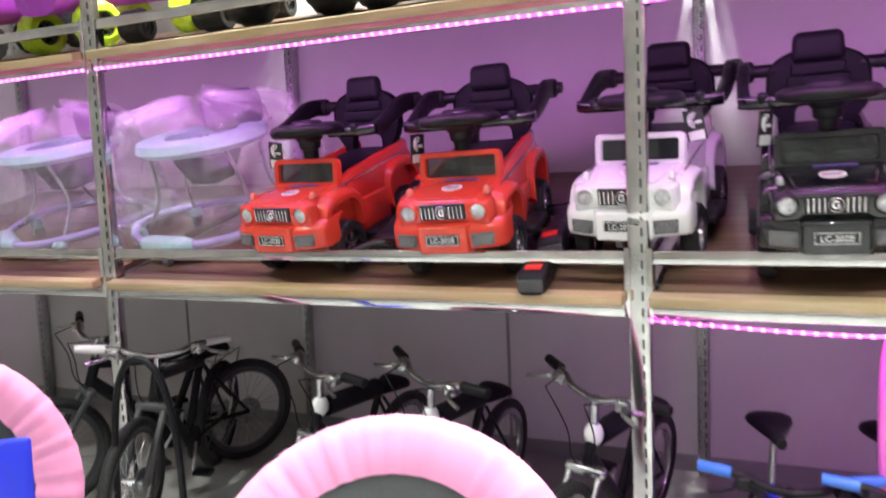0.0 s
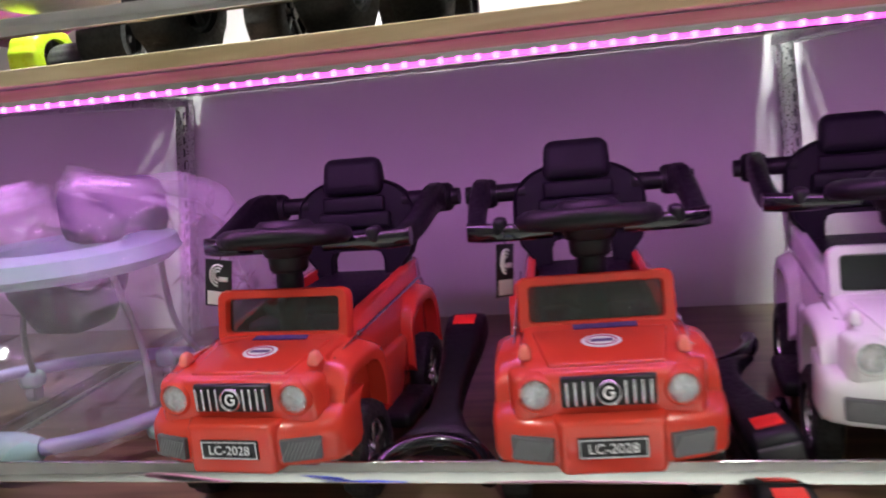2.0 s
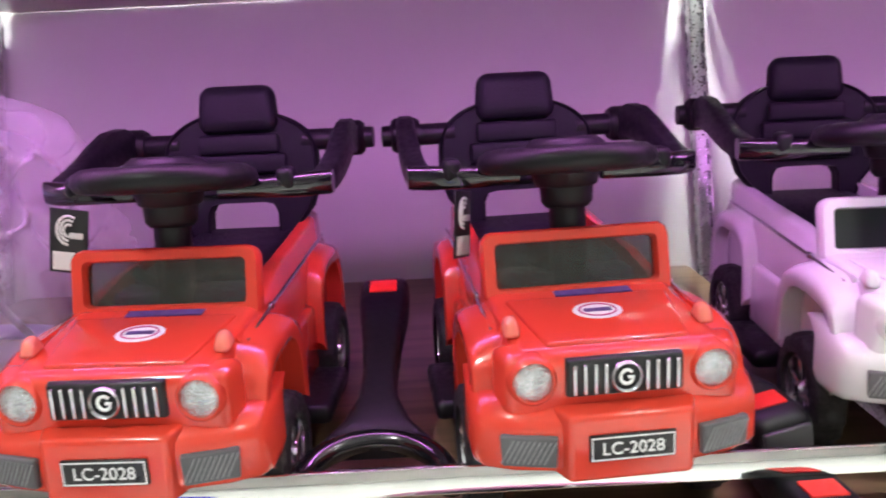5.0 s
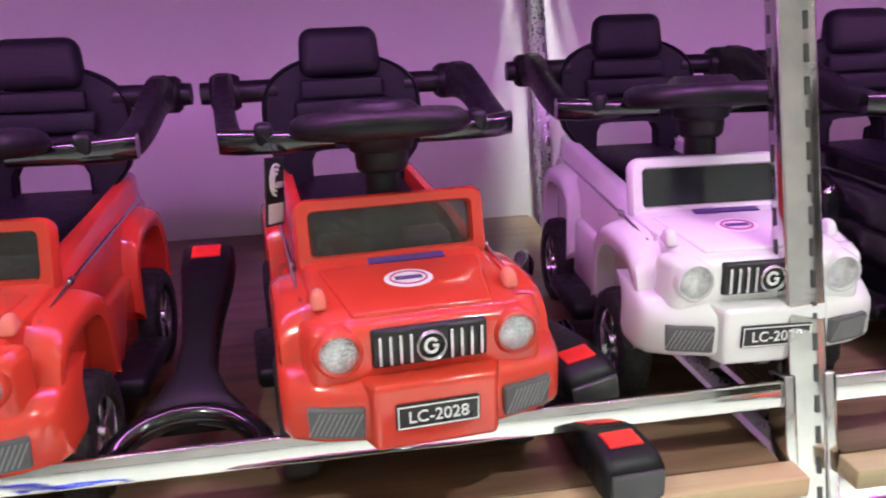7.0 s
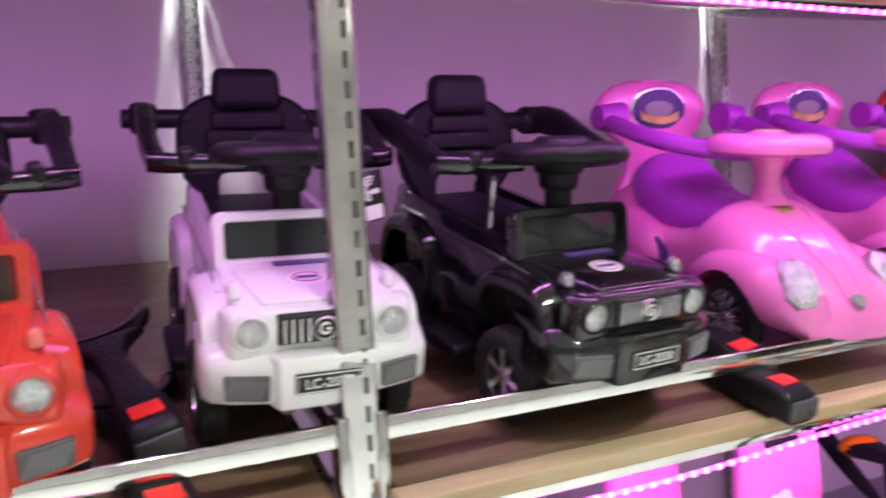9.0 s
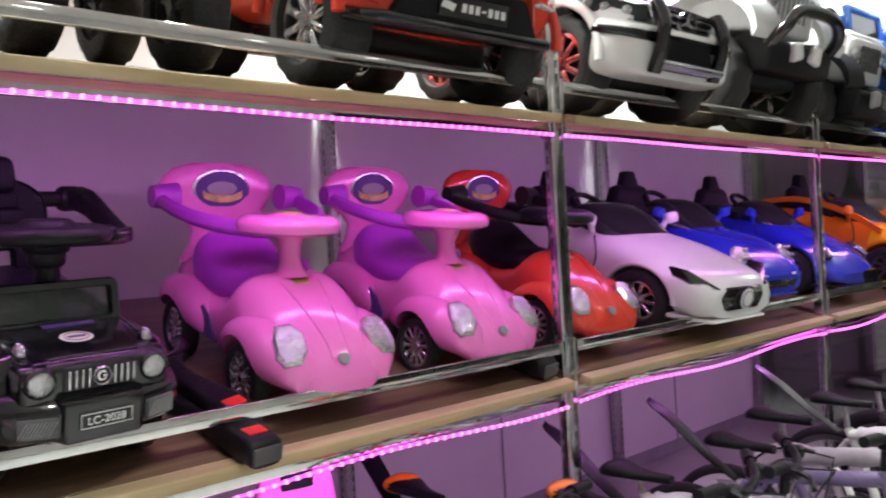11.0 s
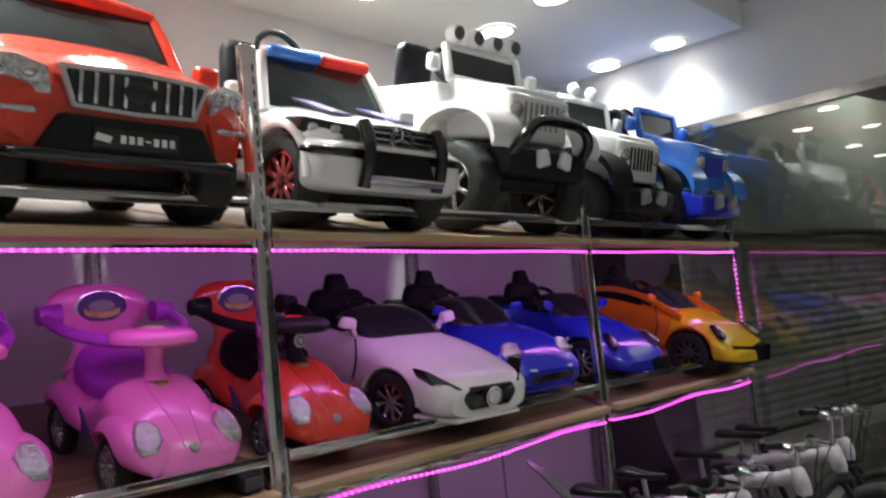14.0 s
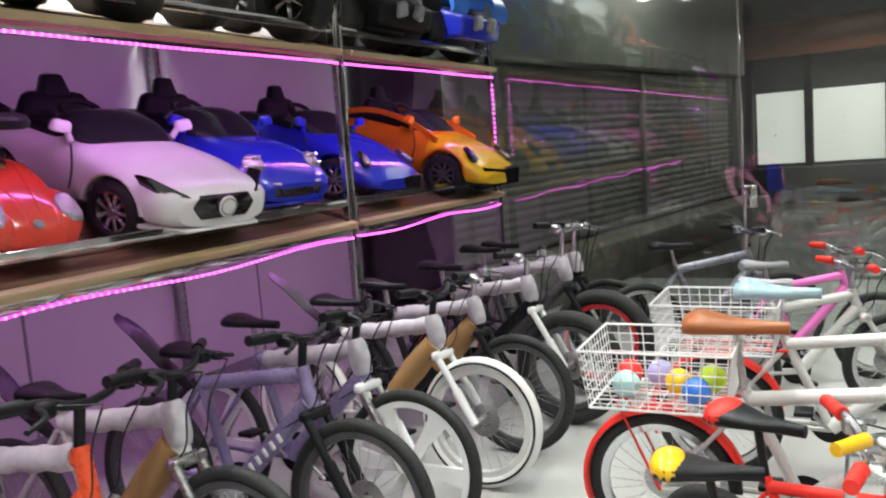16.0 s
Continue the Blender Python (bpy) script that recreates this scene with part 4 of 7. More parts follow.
# ---- beetle shaped push cars ----
def beetle(x, u, yaw, paint, second, label, seatm):
    th = thing("push_car", on_shelf(x, u, LOW, yaw) @ Matrix.Scale(1.1, 4), label, "push car", "push cars on the lower shelf")
    crest = [(-0.06, 0.125), (-0.04, 0.165), (0.0, 0.208), (0.07, 0.258), (0.15, 0.302), (0.22, 0.332), (0.27, 0.336), (0.34, 0.27), (0.44, 0.24), (0.54, 0.262), (0.62, 0.31), (0.72, 0.3)]
    bm = bm_new()
    hull(bm, -0.06, 0.72,
         [(-0.06, 0.085), (-0.045, 0.115), (0.0, 0.15), (0.08, 0.166), (0.2, 0.172), (0.32, 0.162), (0.44, 0.152), (0.6, 0.158), (0.72, 0.12)],
         [(-0.06, 0.085), (0.0, 0.07), (0.3, 0.08), (0.6, 0.08), (0.72, 0.14)],
         crest, [(-0.06, 2.6), (0.1, 2.5), (0.4, 3.2), (0.72, 2.8)], 44, 40)
    body = part("body", bm, paint, th)
    carve(body, [((-0.3, 0.15, 0.09), (-0.1, 0.15, 0.09), 0.112), ((0.1, 0.15, 0.09), (0.3, 0.15, 0.09), 0.112), ((-0.3, 0.6, 0.09), (-0.1, 0.6, 0.09), 0.107), ((0.1, 0.6, 0.09), (0.3, 0.6, 0.09), 0.107)])
    for s in (-1, 1):
        # wings: long swellings over the wheels, the front ones carrying the lamps
        bm = bm_new()
        hull(bm, -0.048, 0.34, [(-0.048, 0.03), (-0.02, 0.055), (0.06, 0.07), (0.2, 0.066), (0.28, 0.045), (0.34, 0.014)], [(-0.048, 0.1), (0.34, 0.11)], [(-0.048, 0.155), (-0.02, 0.2), (0.05, 0.238), (0.13, 0.25), (0.21, 0.238), (0.28, 0.2), (0.34, 0.14)], [(-0.048, 2.3), (0.34, 2.3)], 26, 26)
        for v in bm.verts:
            v.co.x += s * (0.112 + 0.03 * min(1.0, max(0.0, (v.co.y + 0.05) / 0.12)))
        carve(part("front_wing", bm, paint, th), [((s * 0.1, 0.15, 0.09), (s * 0.3, 0.15, 0.09), 0.112)])
        bm = bm_new()
        hull(bm, 0.4, 0.74, [(0.4, 0.014), (0.47, 0.045), (0.6, 0.056), (0.7, 0.045), (0.74, 0.02)], [(0.4, 0.11), (0.74, 0.14)], [(0.4, 0.16), (0.47, 0.225), (0.58, 0.258), (0.68, 0.24), (0.74, 0.19)], [(0.4, 2.3), (0.74, 2.3)], 22, 26)
        for v in bm.verts:
            v.co.x += s * 0.142
        carve(part("rear_wing", bm, paint, th), [((s * 0.1, 0.6, 0.09), (s * 0.3, 0.6, 0.09), 0.107)])
        # faceted lamp set into the wing
        bm = bm_new()
        r3 = Matrix.Rotation(radians(s * 16), 4, "Z") @ Matrix.Rotation(radians(-48), 4, "X")
        face = [(0.036, 0.062), (0.046, 0.02), (0.042, -0.03), (0.022, -0.056), (-0.02, -0.05), (-0.04, -0.012), (-0.034, 0.04), (-0.004, 0.068)]
        loft(bm, [[Vector((s * 0.132, 0.004, 0.204)) + r3 @ Vector((s * px * k, d, pz * k)) for px, pz in face] for d, k in ((0.03, 1.0), (-0.008, 1.0), (-0.017, 0.82), (-0.02, 0.4))])
        part("headlight", bm, LENS, th, "faceted clear headlight", angle=12)
        bm = bm_new()
        loft(bm, [[Vector((s * 0.161, y, z + dz)) for dz in (-w, w)] + [Vector((s * 0.166, y, z + dz)) for dz in (w, -w)] for y, z, w in ((0.36, 0.13, 0.01), (0.4, 0.155, 0.03), (0.44, 0.165, 0.042), (0.47, 0.155, 0.03))])
        part("side_sticker", bm, STICK, th, "dark printed flank sticker")
        wheel(th, (s * 0.168, 0.15, 0.09), 0.09, 0.05, RIM, 12, "wheel", TYRE, 1, 0.72, 0)
        wheel(th, (s * 0.155, 0.6, 0.09), 0.09, 0.05, RIM, 12, "wheel", TYRE, 1, 0.72, 0)
    bm = bm_new()
    oval(bm, (0, -0.036, 0.173), 0.017, 0.017, 0.008, (0, -1, 0.9), (0, 1, 1))
    part("emblem", bm, GREYP, th)
    for sx in (-1, 1):
        bm = bm_new()
        tube(bm, [(sx * (0.028 + 0.16 * max(0, yy)), yy, curve1(crest, yy) - 0.004 * yy - 0.002) for yy in (-0.03, 0.0, 0.04, 0.08, 0.12, 0.16, 0.2)], 0.005, 6)
        part("bonnet_crease", bm, paint, th)
    for k in range(5):
        bm = bm_new()
        yy = 0.035 + k * 0.034
        box(bm, (-0.06, yy, curve1(crest, yy) - 0.012), (0.018, 0.024, 0.006), 0.002, Matrix.Rotation(radians(-14), 4, "Y") @ Matrix.Rotation(radians(30), 4, "X"))
        part("bonnet_sticker", bm, GOLD, th, "gold printed letters")
    bm = bm_new()
    loft(bm, [[Vector((px, yy, curve1(crest, yy) + 0.0015 - 3.2 * px * px)) for px in (-0.05, -0.02, 0.02, 0.05)] + [Vector((px, yy, curve1(crest, yy) - 0.004 - 3.2 * px * px)) for px in (0.05, 0.02, -0.02, -0.05)] for yy in (0.185, 0.2, 0.212)])
    part("gold_sticker", bm, GOLD, th, "gold printed stickers")
    bm = bm_new()
    box(bm, (0, -0.03, 0.09), (0.15, 0.06, 0.03), 0.012)
    part("lower_intake", bm, BLACK, th)
    # saddle shaped seat
    bm = bm_new()
    hull(bm, 0.27, 0.65, [(0.27, 0.05), (0.34, 0.1), (0.46, 0.13), (0.58, 0.135), (0.65, 0.1)], [(0.27, 0.2), (0.65, 0.2)], [(0.27, 0.325), (0.34, 0.325), (0.44, 0.325), (0.53, 0.36), (0.6, 0.395), (0.65, 0.37)], [(0.27, 2.5), (0.65, 2.6)], 20, 24)
    part("seat", bm, seatm, th)
    bm = bm_new()
    ball(bm, (0.05, 0.27, 0.345), (0.02, 0.02, 0.02), 12, 8)
    part("horn_button", bm, seatm, th)
    # backrest
    lean = Matrix.Translation((0, 0.69, 0.275)) @ Matrix.Rotation(radians(-10), 4, "X")
    bm = bm_new()
    rings = []
    for z, w, t in ((0.0, 0.135, 0.035), (0.05, 0.1, 0.03), (0.1, 0.092, 0.026), (0.135, 0.12, 0.026), (0.165, 0.165, 0.028), (0.2, 0.188, 0.03), (0.235, 0.192, 0.03), (0.265, 0.175, 0.03), (0.29, 0.14, 0.026), (0.305, 0.08, 0.016)):
        rings.append([lean @ Vector((w * math.copysign(abs(math.cos(a)) ** 0.7, math.cos(a)), t * math.sin(a), z)) for a in [2 * math.pi * i / 28 for i in range(28)]])
    loft(bm, rings)
    br = part("backrest", bm, paint, th)
    bm = bm_new()
    oval(bm, lean @ Vector((0, -0.026, 0.222)), 0.096, 0.066, 0.006, (0, -1, 0.05))
    stk = part("oval_sticker", bm, RIM, br, "oval sticker in a silver rim")
    bm = bm_new()
    oval(bm, lean @ Vector((0, -0.033, 0.222)), 0.087, 0.058, 0.002, (0, -1, 0.05))
    part("sticker_field", bm, STICK, stk)
    bm = bm_new()
    oval(bm, lean @ Vector((0, -0.0355, 0.225)), 0.05, 0.022, 0.002, (0, -1, 0.05))
    part("sticker_centre", bm, GREYP, stk)
    bm = bm_new()
    n = 12
    loft(bm, [[lean @ Vector((0.074 * math.sin(a), -0.037, 0.222 - 0.03 * math.cos(a) + dz)) for dz in (-0.011, 0.011)] + [lean @ Vector((0.074 * math.sin(a), -0.0395, 0.222 - 0.03 * math.cos(a) + dz)) for dz in (0.011, -0.011)] for a in [radians(-62 + 124 * i / n) for i in range(n + 1)]])
    part("sticker_band", bm, GOLD, stk)
    # guard ring
    bm = bm_new()
    way = [(0.22, 0.67, 0.478, 1.0, 0.0), (0.222, 0.61, 0.474, 1.0, 0.0)]
    way += [(0.222 * math.cos(a), 0.55 - 0.23 * math.sin(a), 0.468 - 0.03 * math.sin(a), math.cos(a), -math.sin(a)) for a in [math.pi * i / 24 for i in range(25)]]
    way += [(-0.222, 0.61, 0.474, -1.0, 0.0), (-0.22, 0.67, 0.478, -1.0, 0.0)]
    loft(bm, [[Vector((px + nx * o, py + ny * o, pz + q)) for o, q in ((0.016, -0.014), (0.02, 0.0), (0.016, 0.016), (0.0, 0.023), (-0.014, 0.014), (-0.016, 0.0), (-0.014, -0.016), (0.0, -0.022))] for px, py, pz, nx, ny in way])
    part("guard_ring", bm, second, th)
    for s in (-1, 1):
        bm = bm_new()
        cyl(bm, (s * 0.17, 0.64, 0.485), (s * 0.245, 0.64, 0.485), 0.042, 0.032, 16)
        part("pivot_knob", bm, second, th)
    bm = bm_new()
    tube(bm, spline([(0, 0.25, 0.32), (0, 0.265, 0.385), (0, 0.275, 0.44)], 4), [0.062, 0.044, 0.034, 0.03, 0.03, 0.031, 0.034, 0.042, 0.056], 22)
    part("steering_column", bm, paint if paint == PINKP else BLACK, th)
    if paint == RED:
        bm = bm_new()
        oval(bm, (0, 0.228, 0.41), 0.026, 0.028, 0.008, (0, -1, 0.2))
        rb = part("column_badge", bm, WHITE, th, "pale round badge on the column")
        bm = bm_new()
        lathe(bm, [(0, 0.019), (0.003, 0.018), (0.003, 0.013), (0, 0.012)], (0, 0.22, 0.411), (0, -1, 0.2), 20)
        part("badge_print", bm, GREYP, rb)
    bm = bm_new()
    lathe(bm, [(0.022, 0.0), (0.022, 0.035), (0.014, 0.06), (0.016, 0.112), (0.008, 0.134), (-0.008, 0.144), (-0.026, 0.14), (-0.034, 0.124), (-0.03, 0.07), (-0.024, 0.0)], (0, 0.28, 0.474), (0, 0.1, 1), 36)
    sw = part("steering_wheel", bm, paint if paint == PINKP else BLACK, th)
    bm = bm_new()
    lathe(bm, [(0.02, 0.0), (0.026, 0.012), (0.024, 0.034), (0.018, 0.036)], (0, 0.28, 0.474), (0, 0.1, 1), 20)
    part("hub_sticker", bm, GOLD if paint == PINKP else REDP, sw)
    return th


beetle(1.25, 0.07, -2, PINKP, PURPLE, "pink plastic push car with purple seat and guard ring", PURPLE)
beetle(1.92, 0.085, -2, PINKP, PURPLE, "pink plastic push car with purple seat, second in line", PURPLE)
beetle(2.56, 0.1, -3, RED, BLACK, "red plastic push car with black seat and steering wheel", BLACK)


# ---- ride-on sports cars ----
def facet(bm, pts, y0, y1, sweep=0.0):
    """A flat-faced lamp or intake: an outline in x and z, swept back with x."""
    x0 = pts[0][0]
    loft(bm, [[Vector((x, y + sweep * abs(x - x0), z)) for x, z in pts] for y in (y0, y1)])
    bmesh.ops.recalc_face_normals(bm, faces=bm.faces[:])
    bmesh.ops.bevel(bm, geom=bm.edges[:], offset=0.004, segments=2, affect="EDGES", clamp_overlap=True)


def sports(x, u, yaw, paint, label, top, kind, rear=None, rim=RIM, size=(1.0, 1.0, 0.94)):
    """kind: long, round or wedge nosed; rear: a second colour behind the front wheels."""
    th = thing("ride_on_car", on_shelf(x, u, LOW, yaw) @ Matrix.Diagonal((size[0], size[1], size[2], 1)), label, "ride-on car", "sports cars on the lower shelf")
    W = [(-0.17, 0.22), (-0.13, 0.27), (-0.04, 0.295), (0.12, 0.305), (0.3, 0.285), (0.5, 0.285), (0.75, 0.3), (0.92, 0.29), (1.0, 0.24)]
    Z = {"long": [(-0.17, 0.27), (-0.13, 0.315), (0.0, 0.36), (0.15, 0.4), (0.35, 0.425), (0.5, 0.43), (0.75, 0.45), (1.0, 0.42)],
         "round": [(-0.17, 0.23), (-0.1, 0.3), (0.0, 0.36), (0.12, 0.395), (0.35, 0.415), (0.55, 0.42), (0.8, 0.44), (1.0, 0.4)],
         "wedge": [(-0.17, 0.2), (-0.1, 0.265), (0.0, 0.325), (0.15, 0.385), (0.35, 0.425), (0.55, 0.44), (0.8, 0.45), (1.0, 0.42)]}[kind]
    ZL = [(-0.17, 0.13), (-0.1, 0.11), (0.2, 0.1), (0.8, 0.1), (1.0, 0.16)]
    N = [(-0.17, 3.0), (0.0, 3.2), (0.5, 3.4), (1.0, 3.0)]
    wells = [((s * 0.17, yy, 0.15), (s * 0.4, yy, 0.15), 0.168) for s in (-1, 1) for yy in (0.12, 0.8)]
    cut = 0.26
    spans = [(-0.17, 1.0, paint, "body")] if rear is None else [(-0.17, cut, paint, "front_body"), (cut - 0.004, 1.0, rear, "rear_body")]
    for ya, yb, pm, nm in spans:
        bm = bm_new()
        hull(bm, ya, yb, W, ZL, Z, N, 36, 40, 0.0 if rear is None else 1.0)
        carve(part(nm, bm, pm, th), wells)
    for s in (-1, 1):
        for yy in (0.12, 0.8):
            wheel(th, (s * 0.245, yy, 0.146), 0.146, 0.1, rim, 9, "wheel", TYRE, 1, 0.64, 1)
            bm = bm_new()
            tube(bm, [(s * 0.284, yy + 0.17 * math.cos(a), 0.15 + 0.17 * math.sin(a)) for a in [math.pi * (0.04 + 0.92 * i / 16) for i in range(17)]], 0.013, 8)
            part("arch_lip", bm, rear if rear else paint, th)
        # mirrors
        bm = bm_new()
        box(bm, (s * 0.3, 0.4, 0.48), (0.085, 0.05, 0.06), 0.016, Matrix.Rotation(radians(s * -12), 4, "Y"), 2, (0.9, 0.7))
        mr = part("mirror", bm, rear or paint, th)
        bm = bm_new()
        tube(bm, [(s * 0.25, 0.41, 0.41), (s * 0.275, 0.405, 0.465)], 0.014, 8)
        part("mirror_stalk", bm, rear or paint, mr)
        # door line
        bm = bm_new()
        tube(bm, spline([(s * 0.288, 0.36, 0.2), (s * 0.292, 0.34, 0.3), (s * 0.27, 0.38, 0.4)], 4), 0.004, 5)
        part("door_seam", bm, BLACK, th)
        if kind == "round":
            bm = bm_new()
            ball(bm, (s * 0.205, -0.05, 0.314), (0.058, 0.03, 0.066), 20, 12, Matrix.Rotation(radians(-38), 4, "X") @ Matrix.Rotation(radians(s * 14), 4, "Z"))
            hl = part("headlight", bm, LENS, th, "round clear headlight")
            for dx, dz in ((-0.018, 0.022), (0.018, 0.022), (-0.018, -0.018), (0.018, -0.018)):
                bm = bm_new()
                ball(bm, (s * 0.205 + dx, -0.082 + dz * 0.75, 0.338 + dz), (0.012, 0.008, 0.012), 10, 6)
                part("lamp_bulb", bm, RIM, hl)
            bm = bm_new()
            box(bm, (s * 0.17, -0.148, 0.232), (0.1, 0.02, 0.01), 0.004, Matrix.Rotation(radians(s * 24), 4, "Z"))
            part("daylight_bar", bm, WHITE, th)
            bm = bm_new()
            box(bm, (s * 0.18, -0.135, 0.185), (0.14, 0.05, 0.055), 0.015, Matrix.Rotation(radians(s * 26), 4, "Z"))
            part("intake", bm, GLOSSB, th)
        elif kind == "long":
            bm = bm_new()
            facet(bm, [(s * 0.165, 0.27), (s * 0.2, 0.262), (s * 0.265, 0.275), (s * 0.295, 0.345), (s * 0.285, 0.35)], -0.175, -0.1, 0.75)
            hl = part("headlight", bm, GLOSSB, th, "slanted headlight in a black housing")
            bm = bm_new()
            facet(bm, [(s * 0.18, 0.271), (s * 0.2, 0.267), (s * 0.25, 0.278), (s * 0.262, 0.297)], -0.17, -0.12, 0.75)
            part("headlight_lens", bm, LENS, hl)
        else:
            bm = bm_new()
            box(bm, (s * 0.225, -0.035, 0.315), (0.05, 0.15, 0.03), 0.012, Matrix.Rotation(radians(s * 24), 4, "Z") @ Matrix.Rotation(radians(32), 4, "X"), 2, (0.6, 0.9))
            hl = part("headlight", bm, GLOSSB, th, "slanted headlight in a black housing")
            bm = bm_new()
            box(bm, (s * 0.222, -0.055, 0.31), (0.034, 0.09, 0.03), 0.008, Matrix.Rotation(radians(s * 24), 4, "Z") @ Matrix.Rotation(radians(32), 4, "X"))
            part("headlight_lens", bm, LENS, hl)
    bm = bm_new()
    if kind == "long":
        ring = [(0.15, 0.2), (0.165, 0.225), (0.125, 0.275), (-0.125, 0.275), (-0.165, 0.225), (-0.15, 0.2), (-0.12, 0.165), (0.12, 0.165)]
        loft(bm, [[Vector((px * k, y + 0.5 * px * px, 0.22 + (pz - 0.22) * k)) for px, pz in ring] for y, k in ((-0.12, 1.0), (-0.18, 1.0), (-0.186, 0.94))])
        bmesh.ops.bevel(bm, geom=bm.edges[:], offset=0.006, segments=2, affect="EDGES", clamp_overlap=True)
        g = part("grille", bm, GLOSSB, th, "wide black grille")
        bm = bm_new()
        oval(bm, (0, -0.187, 0.22), 0.045, 0.05, 0.006)
        disc = part("badge_disc", bm, WHITE, g, "pale round badge")
        bm = bm_new()
        lathe(bm, [(0, 0.04), (0.003, 0.04), (0.003, 0.034), (0, 0.034)], (0, -0.192, 0.22), (0, -1, 0), 26)
        part("badge_ring", bm, GREYP, disc)
    elif kind == "round":
        box(bm, (0, -0.15, 0.18), (0.24, 0.05, 0.06), 0.018)
        part("grille", bm, GLOSSB, th, "black lower grille")
    else:
        zt = 0.025 if top else 0.0
        facet(bm, [(0.2, 0.215 + zt), (0.0, 0.2 + zt), (-0.2, 0.215 + zt), (-0.235, 0.12), (0.235, 0.12)], -0.19, -0.1, 0.12)
        part("grille", bm, GLOSSB, th, "black lower grille")
    bm = bm_new()
    slab(bm, -0.178, -0.02, (0.19, 0.11, 0.128), (0.285, 0.108, 0.132), 0.008)
    part("front_lip", bm, GLOSSB if kind == "wedge" else paint, th)
    # dark cockpit with raked windscreen, wheel and seat
    bm = bm_new()
    hull(bm, 0.27, 0.62, [(0.27, 0.14), (0.36, 0.215), (0.5, 0.225), (0.62, 0.2)], [(0.27, 0.36), (0.62, 0.38)], [(0.27, 0.405), (0.36, 0.455), (0.48, 0.52), (0.56, 0.535), (0.62, 0.5)], [(0.27, 2.6), (0.62, 3.0)], 20, 28)
    part("windscreen", bm, SCREEN, th, "dark tinted windscreen")
    bm = bm_new()
    box(bm, (0, 0.74, 0.43), (0.48, 0.46, 0.06), 0.02)
    part("cockpit", bm, BLACK, th)
    bm = bm_new()
    box(bm, (0, 0.86, 0.49), (0.4, 0.09, 0.16), 0.04, Matrix.Rotation(radians(-14), 4, "X"), 3, (0.7, 0.9))
    seat = part("seat_back", bm, FABRIC, th)
    bm = bm_new()
    box(bm, (0, 0.885, 0.595), (0.15, 0.07, 0.12), 0.014, Matrix.Rotation(radians(-14), 4, "X"), 2, (0.55, 0.8))
    part("headrest", bm, FABRIC, seat)
    bm = bm_new()
    tube(bm, [(0.09 * math.cos(a) - 0.06, 0.61 + 0.05 * math.sin(a), 0.515 + 0.04 * math.sin(a)) for a in [2 * math.pi * i / 24 for i in range(24)]], 0.015, 8, True)
    part("steering_wheel", bm, BLACK, th)
    if top:
        for s in (-1, 1):
            bm = bm_new()
            loft(bm, [[Vector((s * (w0 + 0.012), y, z + 0.02)), Vector((s * (w0 + 0.012), y, z - 0.02)), Vector((s * (w0 - 0.014), y, z - 0.02)), Vector((s * (w0 - 0.014), y, z + 0.02))] for y, z, w0 in [tuple(p) for p in spline([(0.2, 0.37, 0.265), (0.36, 0.435, 0.25), (0.56, 0.482, 0.23), (0.78, 0.49, 0.225), (1.0, 0.43, 0.24)], 6)]])
            part("roof_rail", bm, rear or paint, th)
            bm = bm_new()
            facet(bm, [(s * 0.21, 0.41), (s * 0.21, 0.475), (s * 0.212, 0.475), (s * 0.212, 0.41)], 0.42, 0.9)
            part("side_window", bm, SCREEN, th)
    return th


sports(3.37, 0.12, -2, WHITEP, "white ride-on sports car with wide black grille", False, "long", None, RIM, (1.14, 1.14, 0.95))
sports(4.12, 0.27, -2, BLUE, "glossy blue ride-on car with round headlights", False, "round", None, RIM, (1.12, 1.0, 0.96))
sports(5.08, 0.22, -3, BLUE, "glossy blue ride-on sports car with low nose", False, "wedge", None, RIM, (1.02, 1.04, 0.94))
sports(6.09, -0.02, -3, YELLOW, "yellow and orange ride-on sports car with black bumper", True, "wedge", ORANGE, DARKG, (1.1, 1.12, 1.02))


# ---- large ride-on vehicles on the upper shelf ----
def bar_tube(parent, pts, r, material, name, n=5):
    bm = bm_new()
    tube(bm, spline(pts, n), r, 10)
    return part(name, bm, material, parent)


